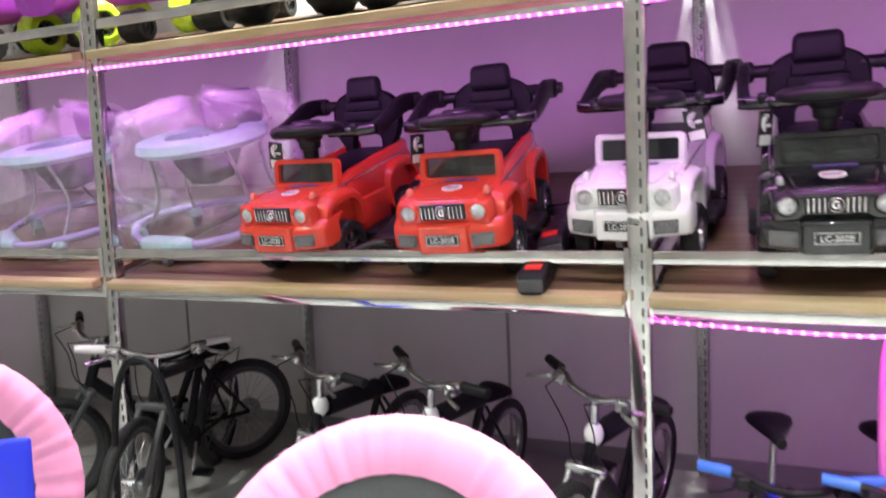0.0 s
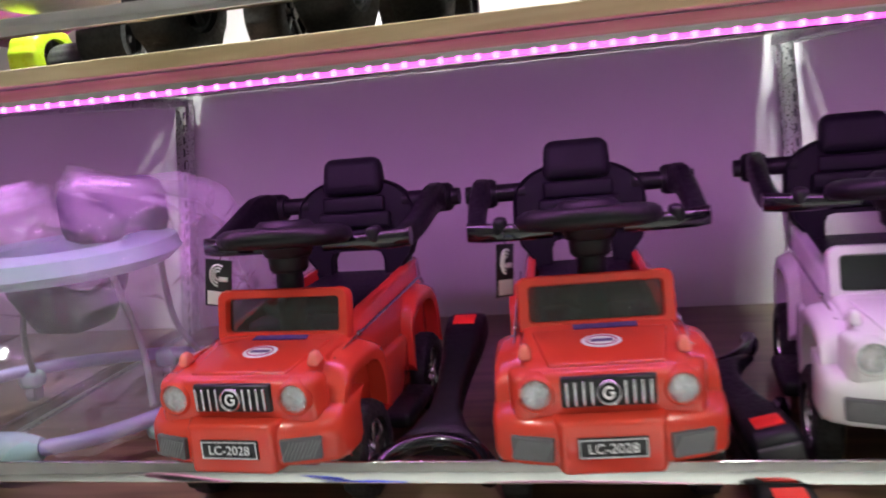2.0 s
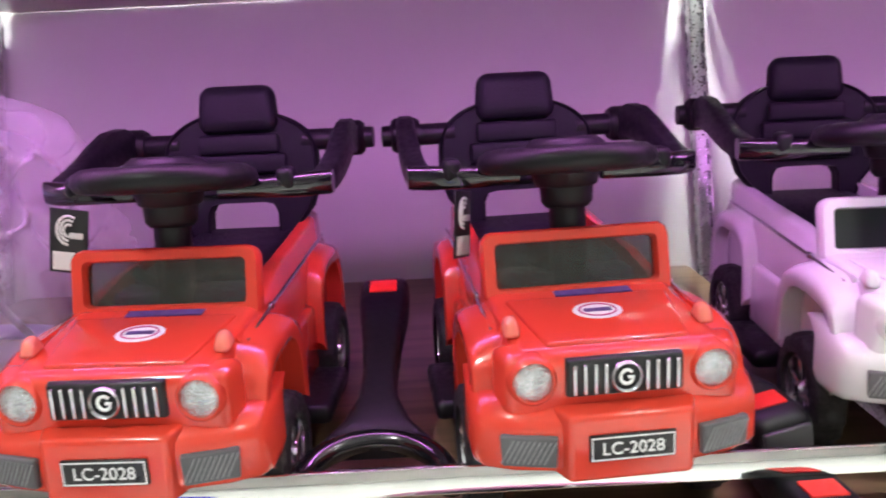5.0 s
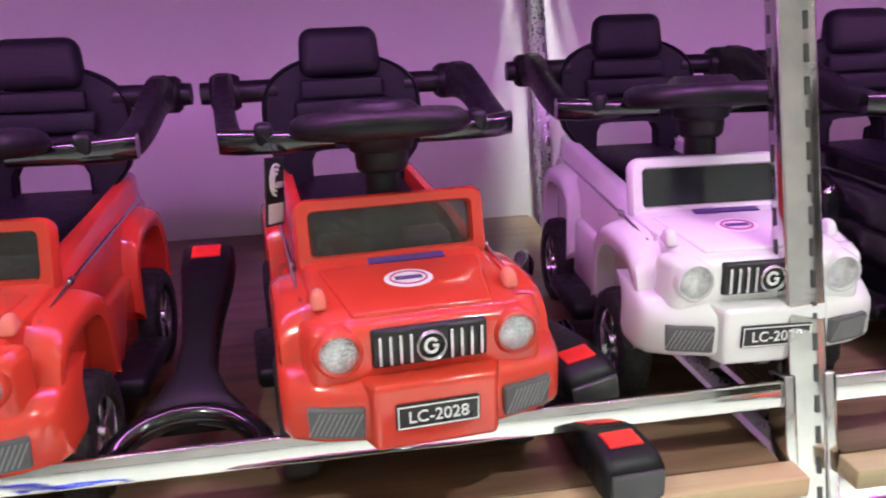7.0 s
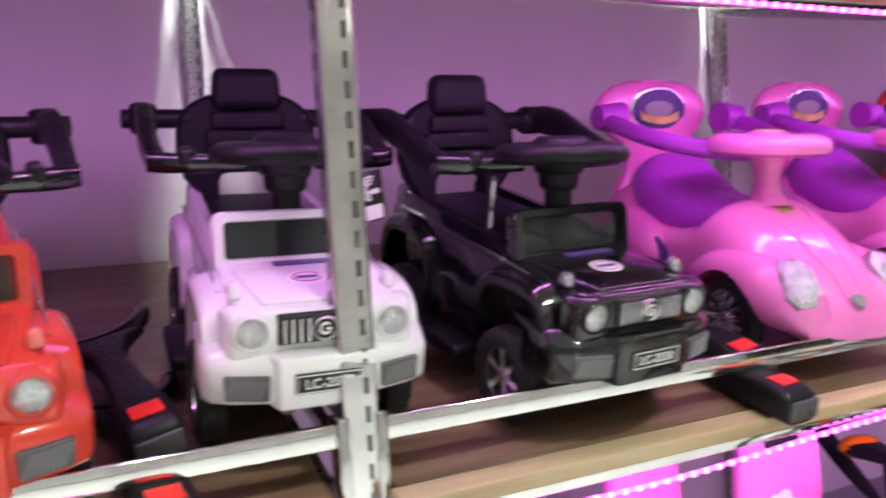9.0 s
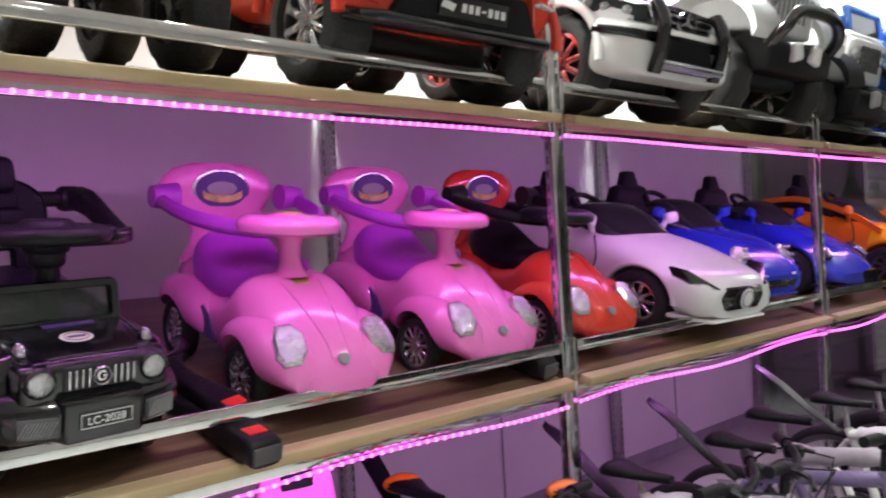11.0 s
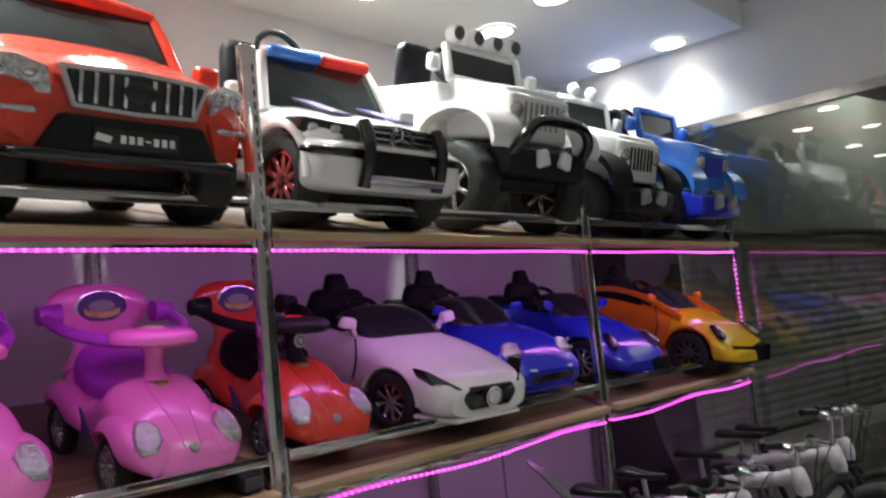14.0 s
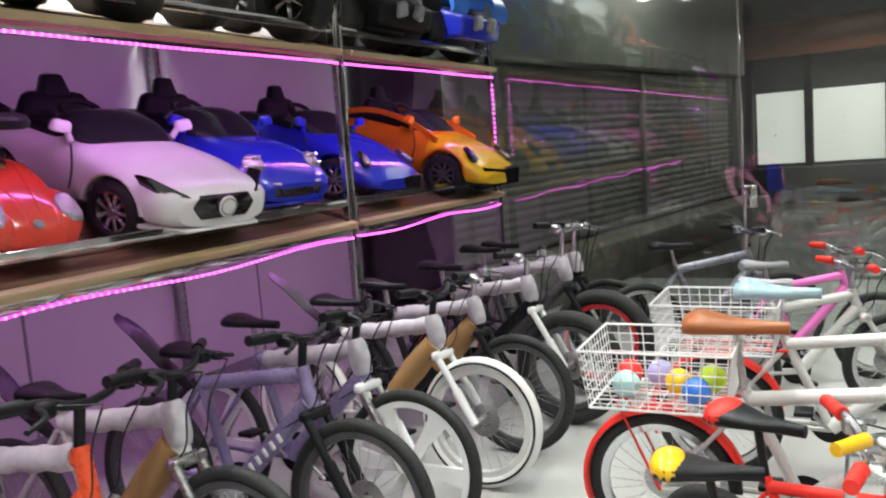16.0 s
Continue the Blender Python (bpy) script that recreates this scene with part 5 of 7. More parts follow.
def suv(x, u, yaw, paint, label, half, style, rim=RIM):
    th = thing("ride_on_car", on_shelf(x, u, HIGH, yaw), label, "ride-on car", "large ride-on cars on the upper shelf")
    h = half
    kz = 0.73 if style == "red" else 0.69
    W = [(-0.02, h * 0.8), (0.03, h * 0.93), (0.12, h * 0.99), (0.25, h), (0.5, h * 0.97), (1.0, h), (1.2, h * 0.92)]
    Z = [(-0.02, 0.6), (0.03, 0.66), (0.14, 0.71), (0.3, 0.745), (0.45, 0.765), (0.6, 0.72), (1.2, 0.7)]
    if style == "red":
        Z = [(-0.02, 0.6), (0.03, 0.665), (0.14, 0.735), (0.3, 0.8), (0.45, 0.845), (0.6, 0.76), (1.2, 0.72)]
    L = [(-0.02, 0.3), (0.1, 0.26), (1.1, 0.26), (1.2, 0.34)]
    N = [(-0.02, 3.0), (0.3, 3.4), (1.2, 4.0)]
    bm = bm_new()
    hull(bm, -0.02, 1.2, W, [(y, z * kz) for y, z in L], [(y, z * kz) for y, z in Z], N, 40, 44)
    body = part("body", bm, paint, th)
    carve(body, [((s * h * 0.62, yy, 0.2), (s * (h + 0.2), yy, 0.2), 0.225) for s in (-1, 1) for yy in (0.22, 0.95)])
    for s in (-1, 1):
        for yy in (0.22, 0.95):
            wheel(th, (s * h * 0.78, yy, 0.195), 0.195, 0.15, rim, 10, "wheel", TYRE, 1, 0.64, 1)
            bm = bm_new()
            tube(bm, [(s * (h - 0.012), yy + 0.228 * math.cos(a), 0.2 + 0.228 * math.sin(a)) for a in [math.pi * (0.02 + 0.96 * i / 18) for i in range(19)]], 0.02, 8)
            part("arch_lip", bm, paint if style == "red" else BLACK if style == "police_dark" else paint, th)
        bm = bm_new()
        r = Matrix.Rotation(radians(s * 24), 4, "Z")
        if style == "red":
            facet(bm, [(s * h * 0.56, 0.54), (s * h * 0.58, 0.65), (s * h * 0.75, 0.69), (s * h * 0.97, 0.68), (s * h * 0.98, 0.6), (s * h * 0.8, 0.55)], -0.045, 0.08, 0.6)
            hl = part("headlight", bm, LENS, th, "large clear slanted headlight")
            for q in (0.68, 0.86):
                bm = bm_new()
                lathe(bm, [(0, 0.036), (0.012, 0.036), (0.016, 0.028), (0.008, 0.016), (0.02, 0.0)], (s * h * q, -0.046 + 0.6 * h * (q - 0.56), 0.62), (s * 0.4, -1, 0), 20)
                part("reflector", bm, RIM, hl)
            bm = bm_new()
            box(bm, (s * h * 0.79, 0.0, 0.47), (h * 0.34, 0.04, 0.03), 0.01, r)
            part("fog_light", bm, LENS, th, "slim clear fog light")
            bm = bm_new()
            facet(bm, [(s * h * 0.56, 0.5), (s * h * 0.94, 0.52), (s * h * 0.9, 0.33), (s * h * 0.66, 0.31)], -0.05, 0.1, 0.5)
            part("bumper_corner", bm, paint, th)
        else:
            facet(bm, [(s * h * 0.5, 0.55), (s * h * 0.5, 0.63), (s * h * 0.95, 0.66), (s * h * 0.98, 0.58), (s * h * 0.85, 0.54)], -0.05, 0.08, 0.6)
            hl = part("headlight", bm, SCREEN, th, "dark glazed headlight")
            for q in (0.66, 0.84):
                bm = bm_new()
                ball(bm, (s * h * q, -0.042 + 0.6 * h * (q - 0.5), 0.6), (0.036, 0.014, 0.03))
                part("reflector", bm, LENS, hl)
        bm = bm_new()
        box(bm, (s * (h + 0.05), 0.46, 0.76), (0.1, 0.07, 0.08), 0.02)
        part("mirror", bm, paint, th)
    bm = bm_new()
    gl, gh = (0.5, 0.67) if style == "red" else (0.54, 0.645)
    facet(bm, [(h * 0.44, gl), (h * 0.54, gh), (0, gh + 0.015), (-h * 0.54, gh), (-h * 0.44, gl), (0, gl - 0.01)], -0.06, 0.03)
    g = part("grille", bm, RIM, th, "chrome framed black grille")
    bm = bm_new()
    facet(bm, [(h * 0.41, gl + 0.015), (h * 0.49, gh - 0.02), (0, gh - 0.005), (-h * 0.49, gh - 0.02), (-h * 0.41, gl + 0.015), (0, gl + 0.008)], -0.066, 0.0)
    part("grille_field", bm, GLOSSB, g)
    if style != "red":
        for z in (0.572, 0.61):
            bm = bm_new()
            box(bm, (0, -0.068, z), (h * 0.86, 0.01, 0.01), 0.003)
            part("bar", bm, RIM, g)
    for k in range(-4, 5):
        if k and style == "red":
            bm = bm_new()
            box(bm, (k * h * 0.1, -0.07, 0.584), (0.014, 0.012, 0.132), 0.004)
            part("bar", bm, RIM, g)
    bm = bm_new()
    if style == "red":
        oval(bm, (0, -0.072, 0.59), 0.055, 0.045, 0.008)
        part("badge", bm, PLATE, g)
    else:
        lathe(bm, [(0, 0.062), (0.012, 0.062), (0.012, 0.05), (0, 0.05)], (0, -0.074, 0.585), (0, -1, 0), 28)
        for a in (90, 210, 330):
            cyl(bm, (0, -0.08, 0.585), (0.052 * math.cos(radians(a)), -0.08, 0.585 + 0.052 * math.sin(radians(a))), 0.006)
        part("badge", bm, RIM, g)
    if style != "red":
        nose = [(-0.09, h * 0.62), (-0.075, h * 0.8), (-0.04, h * 0.93), (0.0, h * 0.99), (0.03, h * 1.01)]
        bm = bm_new()
        hull(bm, -0.09, 0.03, nose, [(-0.09, 0.26), (0.03, 0.23)], [(-0.09, 0.53), (0.03, 0.56)], [(-0.09, 5.0), (0.03, 6.0)], 14, 40)
        part("front_bumper", bm, paint, th)
        bm = bm_new()
        hull(bm, -0.096, 0.035, [(y - 0.004, w + 0.006) for y, w in nose], [(-0.096, 0.44), (0.035, 0.44)], [(-0.096, 0.5), (0.035, 0.51)], [(-0.096, 6.0), (0.035, 6.0)], 14, 40)
        part("bumper_band", bm, GLOSSB, th, "black band round the bumper")
    bm = bm_new()
    lw = 1.0 if style == "red" else 0.72
    facet(bm, [(h * 0.5 * lw, 0.47), (h * 0.66 * lw, 0.3), (-h * 0.66 * lw, 0.3), (-h * 0.5 * lw, 0.47)], -0.056 if style == "red" else -0.104, 0.06)
    part("lower_intake", bm, BLACK, th)
    bm = bm_new()
    slab(bm, -0.075, 0.08, (h * 0.76, 0.27, 0.325), (h * 0.95, 0.27, 0.325), 0.02)
    part("front_lip", bm, GLOSSB if style == "red" else paint, th)
    bm = bm_new()
    box(bm, (0, 0.62, 0.22), (h * 1.1, 1.0, 0.15), 0.04)
    part("undertray", bm, BLACK, th)
    if style == "red":
        bm = bm_new()
        box(bm, (0, -0.062, 0.385), (0.28, 0.012, 0.085), 0.004)
        p = part("number_plate", bm, PLATE, th, "black number plate with white characters")
        for k in range(7):
            bm = bm_new()
            box(bm, (-0.045 + k * 0.027, -0.069, 0.385), (0.017, 0.002, 0.008 if k == 3 else 0.034), 0.0)
            part("plate_character", bm, WHITE, p, smooth=False)
        bm = bm_new()
        box(bm, (-0.108, -0.069, 0.385), (0.05, 0.002, 0.03), 0.0, Matrix.Rotation(radians(15), 4, "Y"))
        part("plate_mark", bm, WHITE, p)
    else:
        for s in (-1, 1):
            bm = bm_new()
            tube(bm, spline([(s * 0.2, -0.1, 0.28), (s * 0.2, -0.12, 0.4), (s * 0.2, -0.115, 0.56), (s * 0.2, -0.07, 0.66)], 4), 0.028, 10)
            part("bull_bar", bm, GLOSSB, th)
            bm = bm_new()
            box(bm, (s * (h + 0.002), 0.585, 0.43), (0.03, 0.24, 0.07), 0.012)
            part("side_trim", bm, GLOSSB, th)
            bm = bm_new()
            box(bm, (s * h * 0.42, 0.26, 0.736), (h * 0.26, 0.3, 0.008), 0.002, Matrix.Rotation(radians(11), 4, "X"))
            part("bonnet_stripe", bm, STICK, th, "dark blue stripe on the bonnet")
        bar_tube(th, [(-0.2, -0.12, 0.33), (0, -0.13, 0.33), (0.2, -0.12, 0.33)], 0.03, RIM, "bumper_tube")
    # windscreen, pillars, seats
    tl = Matrix.Rotation(radians(-32), 4, "X")
    bm = bm_new()
    box(bm, (0, 0.5, 0.835), (h * 1.62, 0.012, 0.25), 0.004, tl, 2, (0.86, 1))
    part("windscreen", bm, SCREEN, th, "dark tinted windscreen")
    for s in (-1, 1):
        bar_tube(th, [(s * h * 0.86, 0.41, 0.7), (s * h * 0.78, 0.5, 0.84), (s * h * 0.7, 0.575, 0.94)], 0.024, paint, "pillar")
        bm = bm_new()
        box(bm, (s * h * 0.4, 0.92, 0.85), (h * 0.6, 0.12, 0.36), 0.05, Matrix.Rotation(radians(-8), 4, "X"))
        part("seat_back", bm, FABRIC, th)
    bar_tube(th, [(-h * 0.7, 0.575, 0.945), (0, 0.56, 0.965), (h * 0.7, 0.575, 0.945)], 0.026, paint, "roof_bar")
    if style != "red":
        for s, mm in ((-1, SKY), (1, REDP)):
            bm = bm_new()
            box(bm, (s * h * 0.34, 0.565, 0.955), (h * 0.66, 0.1, 0.05), 0.02)
            part("beacon", bm, mm, th, "blue and red police beacon")
    bm = bm_new()
    tube(bm, [(-h * 0.4 + 0.13 * math.cos(a), 0.62 + 0.05 * math.sin(a), 0.93 + 0.12 * math.sin(a)) for a in [2 * math.pi * i / 24 for i in range(24)]], 0.016, 8, True)
    part("steering_wheel", bm, BLACK, th)
    # lower body flattened, the glasshouse left at its height
    for ob in th.children:
        if ob.name.split(".")[0] not in ("wheel", "body", "arch_lip"):
            for piece in (ob, *ob.children):
                for v in piece.data.vertices:
                    v.co.z = v.co.z * kz if v.co.z < 0.7 else 0.7 * kz + (v.co.z - 0.7) * 1.12
    return th


suv(1.69, -0.05, -2, RED, "large red ride-on car with chrome barred grille", 0.46, "red")
suv(2.83, -0.06, -3, WHITEP, "white police style ride-on car with black bull bar", 0.42, "police", REDCHROME)


def jeep(x, u, yaw, paint, lower, label, half, lift, lights, cage, rim=RIM, grillem=None, wr=0.24, size=1.0):
    th = thing("ride_on_car", on_shelf(x, u, HIGH, yaw) @ Matrix.Scale(size, 4), label, "ride-on car", "large ride-on cars on the upper shelf")
    h, z = half, lift
    bm = bm_new()
    slab(bm, 0.0, 0.46, (h * 0.56, z, z + 0.3), (h * 0.66, z, z + 0.36), 0.035)
    part("bonnet", bm, paint, th)
    bm = bm_new()
    slab(bm, 0.42, 1.15, (h * 0.86, z - 0.16, z + 0.32), (h * 0.88, z - 0.16, z + 0.3), 0.04)
    part("tub", bm, BLACK if cage else paint, th)
    bm = bm_new()
    slab(bm, -0.03, 0.03, (h * 0.54, z + 0.0, z + 0.26), (h * 0.57, z, z + 0.28), 0.02)
    g = part("grille", bm, paint, th, "seven slot grille")
    for k in range(-3, 4):
        bm = bm_new()
        box(bm, (k * h * 0.1, -0.034, z + 0.15), (0.02, 0.01, 0.15), 0.006)
        part("grille_slot", bm, grillem or GREYP, g)
    for s in (-1, 1):
        bm = bm_new()
        ball(bm, (s * h * 0.44, -0.022, z + 0.17), (0.05, 0.03, 0.05), 18, 10)
        part("headlight", bm, LENS, th, "round clear headlight")
        bm = bm_new()
        rings = []
        for k in range(15):
            a = math.pi * (0.06 + 0.88 * k / 14)
            oy, oz = 0.2 - 0.33 * math.cos(a), z - 0.1 + 0.3 * math.sin(a) ** 0.7
            rings.append([Vector((s * h * 0.5, oy, oz)), Vector((s * h * 1.02, oy, oz - 0.01)), Vector((s * h * 1.02, oy * 0.94 + 0.012, oz - 0.05)), Vector((s * h * 0.5, oy * 0.94 + 0.012, oz - 0.04))])
        loft(bm, rings)
        part("front_wing", bm, paint if lower != BLACK or lights else lower, th)
        bm = bm_new()
        box(bm, (s * h * 0.85, 0.95, z + 0.14), (h * 0.34, 0.42, 0.08), 0.03)
        part("rear_wing", bm, paint, th)
        for yy in (0.2, 0.95):
            wheel(th, (s * h * 0.82, yy, wr), wr, 0.17, rim, 6, "wheel", TYRE, 1, 0.58, 1)
        bm = bm_new()
        box(bm, (s * (h * 0.78 + 0.07), 0.44, z + 0.42), (0.09, 0.05, 0.1), 0.02)
        part("mirror", bm, paint, th)
        bm = bm_new()
        box(bm, (s * h * 0.38, 0.9, z + 0.42), (h * 0.55, 0.12, 0.36), 0.05)
        part("seat_back", bm, FABRIC, th)
        bm = bm_new()
        box(bm, (s * 0.1, -0.15, z - 0.09), (0.11, 0.05, 0.1), 0.02, Matrix.Rotation(radians(s * 14), 4, "Y"), 2, (0.7, 1.0))
        part("tow_hook", bm, WHITEP if lights else GREYP, th)
    bm = bm_new()
    slab(bm, -0.14, 0.1, (h * 0.72, z - 0.2, z - 0.05), (h * 0.66, z - 0.24, z - 0.02), 0.03)
    part("bumper", bm, lower, th)
    bm = bm_new()
    box(bm, (0, 0.55, z - 0.18), (h * 1.1, 1.1, 0.22), 0.05)
    part("chassis", bm, BLACK, th)
    if lights:
        bar_tube(th, [(-h * 0.66, -0.1, z - 0.08), (-h * 0.6, -0.17, z + 0.02), (-h * 0.42, -0.18, z + 0.1), (0, -0.18, z + 0.12), (h * 0.42, -0.18, z + 0.1), (h * 0.6, -0.17, z + 0.02), (h * 0.66, -0.1, z - 0.08)], 0.034, GLOSSB, "bull_bar")
    tl = Matrix.Rotation(radians(-16), 4, "X")
    for s in (-1, 1):
        bm = bm_new()
        box(bm, (s * h * 0.66, 0.452, z + 0.44), (0.05, 0.045, 0.23), 0.014, tl)
        part("windscreen_post", bm, paint, th)
    for zz, yy in ((0.54, 0.485), (0.35, 0.43)):
        bm = bm_new()
        box(bm, (0, yy, z + zz), (h * 1.38, 0.05, 0.045), 0.014, tl)
        part("windscreen_rail", bm, paint, th)
    bm = bm_new()
    box(bm, (0, 0.455, z + 0.445), (h * 1.26, 0.008, 0.17), 0, tl)
    part("windscreen", bm, SCREEN, th)
    if lights:
        for k in (-1.5, -0.5, 0.5, 1.5):
            bm = bm_new()
            lathe(bm, [(0.03, 0.0), (0.03, 0.04), (0.0, 0.058), (-0.04, 0.05), (-0.05, 0.0)], (k * h * 0.36, 0.46, z + 0.615), (0, -1, 0.1), 20)
            rl = part("roof_light", bm, WHITEP, th, "round white roof light")
            bm = bm_new()
            oval(bm, (k * h * 0.36, 0.431, z + 0.618), 0.042, 0.042, 0.008)
            part("roof_light_lens", bm, DARKG, rl)
    if cage:
        for s in (-1, 1):
            bar_tube(th, [(s * h * 0.66, 0.48, z + 0.54), (s * h * 0.66, 0.75, z + 0.58), (s * h * 0.68, 1.0, z + 0.58), (s * h * 0.72, 1.12, z + 0.3)], 0.026, BLACK, "roll_bar")
        bar_tube(th, [(-h * 0.68, 1.0, z + 0.58), (0, 1.0, z + 0.6), (h * 0.68, 1.0, z + 0.58)], 0.026, BLACK, "cross_bar", 3)
        for s in (-1, 1):
            bm = bm_new()
            ball(bm, (s * h * 0.25, 0.49, z + 0.61), (0.05, 0.04, 0.05))
            part("roof_light", bm, WHITEP, th)
    bm = bm_new()
    tube(bm, [(-h * 0.35 + 0.12 * math.cos(a), 0.6 + 0.05 * math.sin(a), z + 0.44 + 0.11 * math.sin(a)) for a in [2 * math.pi * i / 24 for i in range(24)]], 0.016, 8, True)
    part("steering_wheel", bm, BLACK, th)
    return th


jeep(3.96, 0.02, -3, WHITEP, BLACK, "tall white ride-on jeep with four roof lights", 0.47, 0.54, True, False, RIM, GREYP, 0.26, 0.92)
jeep(5.06, 0.03, -2, WHITEP, BLACK, "black and white ride-on buggy with roll cage", 0.42, 0.38, False, True, RIM, BLACK, 0.22, 0.95)
jeep(6.03, 0.0, -2, SKY, BLUE, "bright blue ride-on jeep with silver wheels", 0.4, 0.38, False, False, RIM, BLUE, 0.2)


def quad(x, u, yaw, paint, label, wm=TYRE, big=0.15):
    th = thing("ride_on_quad", on_shelf(x, u, HIGH, yaw), label, "ride-on toy", "small ride-ons on the upper shelf")
    bm = bm_new()
    hull(bm, -0.05, 0.8, [(-0.05, 0.14), (0.05, 0.22), (0.4, 0.16), (0.8, 0.2)], [(-0.05, 0.17), (0.8, 0.17)], [(-0.05, 0.3), (0.1, 0.42), (0.35, 0.4), (0.5, 0.46), (0.8, 0.4)], [(-0.05, 2.5), (0.8, 2.8)], 24, 28)
    part("body", bm, paint, th)
    for s in (-1, 1):
        for yy in (0.08, 0.62):
            wheel(th, (s * 0.2, yy, big), big, 0.11, DARKG, 5, "wheel", wm, 1, 0.55, 1)
        bm = bm_new()
        tube(bm, spline([(s * 0.02, 0.25, 0.52), (s * 0.15, 0.28, 0.58), (s * 0.25, 0.32, 0.57)], 4), 0.016, 8)
        part("grip", bm, BLACK, th)
        bm = bm_new()
        oval(bm, (s * 0.09, -0.03, 0.31), 0.045, 0.05, 0.012, (s * 0.3, -1, 0.3))
        part("front_light", bm, GLOSSB, th)
    bm = bm_new()
    box(bm, (0, 0.55, 0.47), (0.22, 0.32, 0.06), 0.025)
    part("seat", bm, FABRIC, th)
    return th


quad(-0.76, 0.12, 3, GLOSSB, "black ride-on quad with large knobbly wheels", TYRE, 0.15)
quad(-1.36, 0.12, -4, GLOSSB, "black ride-on quad bike beside a white ride-on", TYRE, 0.15)
quad(-1.92, 0.1, 6, WHITEP, "white rounded ride-on toy with dark eye patches", TYRE, 0.07)
quad(-2.55, 0.1, -6, PURPLE, "purple ride-on toy with lime green wheels", LIME, 0.1)
quad(-3.3, 0.1, -6, PURPLE, "purple ride-on toy standing on the upper shelf", TYRE, 0.1)
quad(0.1, 0.14, 5, GLOSSB, "black ride-on quad over the post", TYRE, 0.16)
quad(0.72, 0.12, 0, GLOSSB, "black ride-on quad beside the large red car", TYRE, 0.17)


# ---- baby walkers in clear bags ----
def walker(x, u, yaw, label):
    th = thing("baby_walker", on_shelf(x, u, LOW, yaw), label, "baby walker", "bagged baby walkers")
    bm = bm_new()
    tube(bm, [(0.4 * math.cos(a), 0.36 * math.sin(a), 0.1 + 0.015 * math.cos(2 * a)) for a in [2 * math.pi * i / 40 for i in range(40)]], 0.019, 8, True)
    part("base_ring", bm, LAV, th)
    for k in range(6):
        a = 2 * math.pi * k / 6 + 0.3
        bm = bm_new()
        c = (0.4 * math.cos(a), 0.36 * math.sin(a))
        cyl(bm, (c[0] - 0.012, c[1], 0.03), (c[0] + 0.012, c[1], 0.03), 0.03, None, 14)
        part("caster", bm, GREYP, th)
        bm = bm_new()
        box(bm, (c[0], c[1], 0.075), (0.07, 0.06, 0.06), 0.02)
        part("caster_housing", bm, TEAL, th)
    for s in (-1, 1):
        for t in (-1, 1):
            bar_tube(th, [(s * 0.26, t * 0.2, 0.11), (s * 0.22, t * 0.12, 0.25), (s * 0.19, t * 0.16, 0.45)], 0.009, GREYP, "leg")
    bm = bm_new()
    tube(bm, [(0.4 * math.cos(a), 0.36 * math.sin(a), 0.1 + 0.015 * math.cos(2 * a)) for a in [radians(238 + 5 * i) for i in range(9)]], [0.028, 0.04, 0.045, 0.046, 0.046, 0.046, 0.045, 0.04, 0.026], 12)
    part("front_bumper", bm, TEAL, th, "pale teal moulded bumper")
    bm = bm_new()
    lathe(bm, [(0.0, 0.16), (0.05, 0.165), (0.06, 0.2), (0.05, 0.29), (0.015, 0.3), (-0.01, 0.27), (-0.01, 0.17), (0.0, 0.16)], (0, 0, 0.45), (0, 0, 1), 36)
    part("tray", bm, TEAL, th)
    bm = bm_new()
    lathe(bm, [(0.03, 0.165), (-0.06, 0.15), (-0.16, 0.1), (-0.19, 0.0)], (0, 0, 0.45), (0, 0, 1), 24)
    part("seat_cloth", bm, SEATD, th)
    bm = bm_new()
    box(bm, (0.08, 0.16, 0.57), (0.3, 0.12, 0.18), 0.05)
    part("seat_back", bm, SEATD, th, "dark padded seat back")
    # the bag: crumpled film over the top
    bg = thing("plastic_bag", on_shelf(x, u, LOW, yaw), "crumpled clear plastic bag over a baby walker", "plastic bag", "bags over the walkers")
    bm = bm_new()
    rings = []
    for k in range(31):
        f = k / 30
        z = 0.66 * (1 - f) + 0.1 * f
        rr = 0.04 + 0.28 * min(1, f / 0.12) ** 0.6 + 0.14 * f
        ring = []
        for i in range(96):
            a = 2 * math.pi * i / 96
            p = Vector((math.cos(a) * 3.2, math.sin(a) * 3.2, f * 4))
            q = rr * (1 + 0.2 * max(0.0, math.cos(a - 0.25)) ** 6) + 0.05 * noise.noise(p + Vector((x * 7, 0, 0))) + 0.06 * abs(noise.noise(p * 1.9)) + 0.018 * abs(noise.noise(p * 4.6 + Vector((0, 2, x))))
            ring.append(Vector((q * 1.05 * math.cos(a), q * 0.9 * math.sin(a), z + 0.07 * noise.noise(p * 1.3 + Vector((3, 1, 0))) + 0.015 * noise.noise(p * 7))))
        rings.append(ring)
    loft(bm, rings, cap=False)
    part("film", bm, BAG, bg, smooth=True, angle=16)
    return th


walker(-2.02, 0.5, 10, "pale teal baby walker with purple seat, in a clear bag")
walker(-2.92, 0.5, -20, "lavender and teal baby walker wrapped in clear plastic")


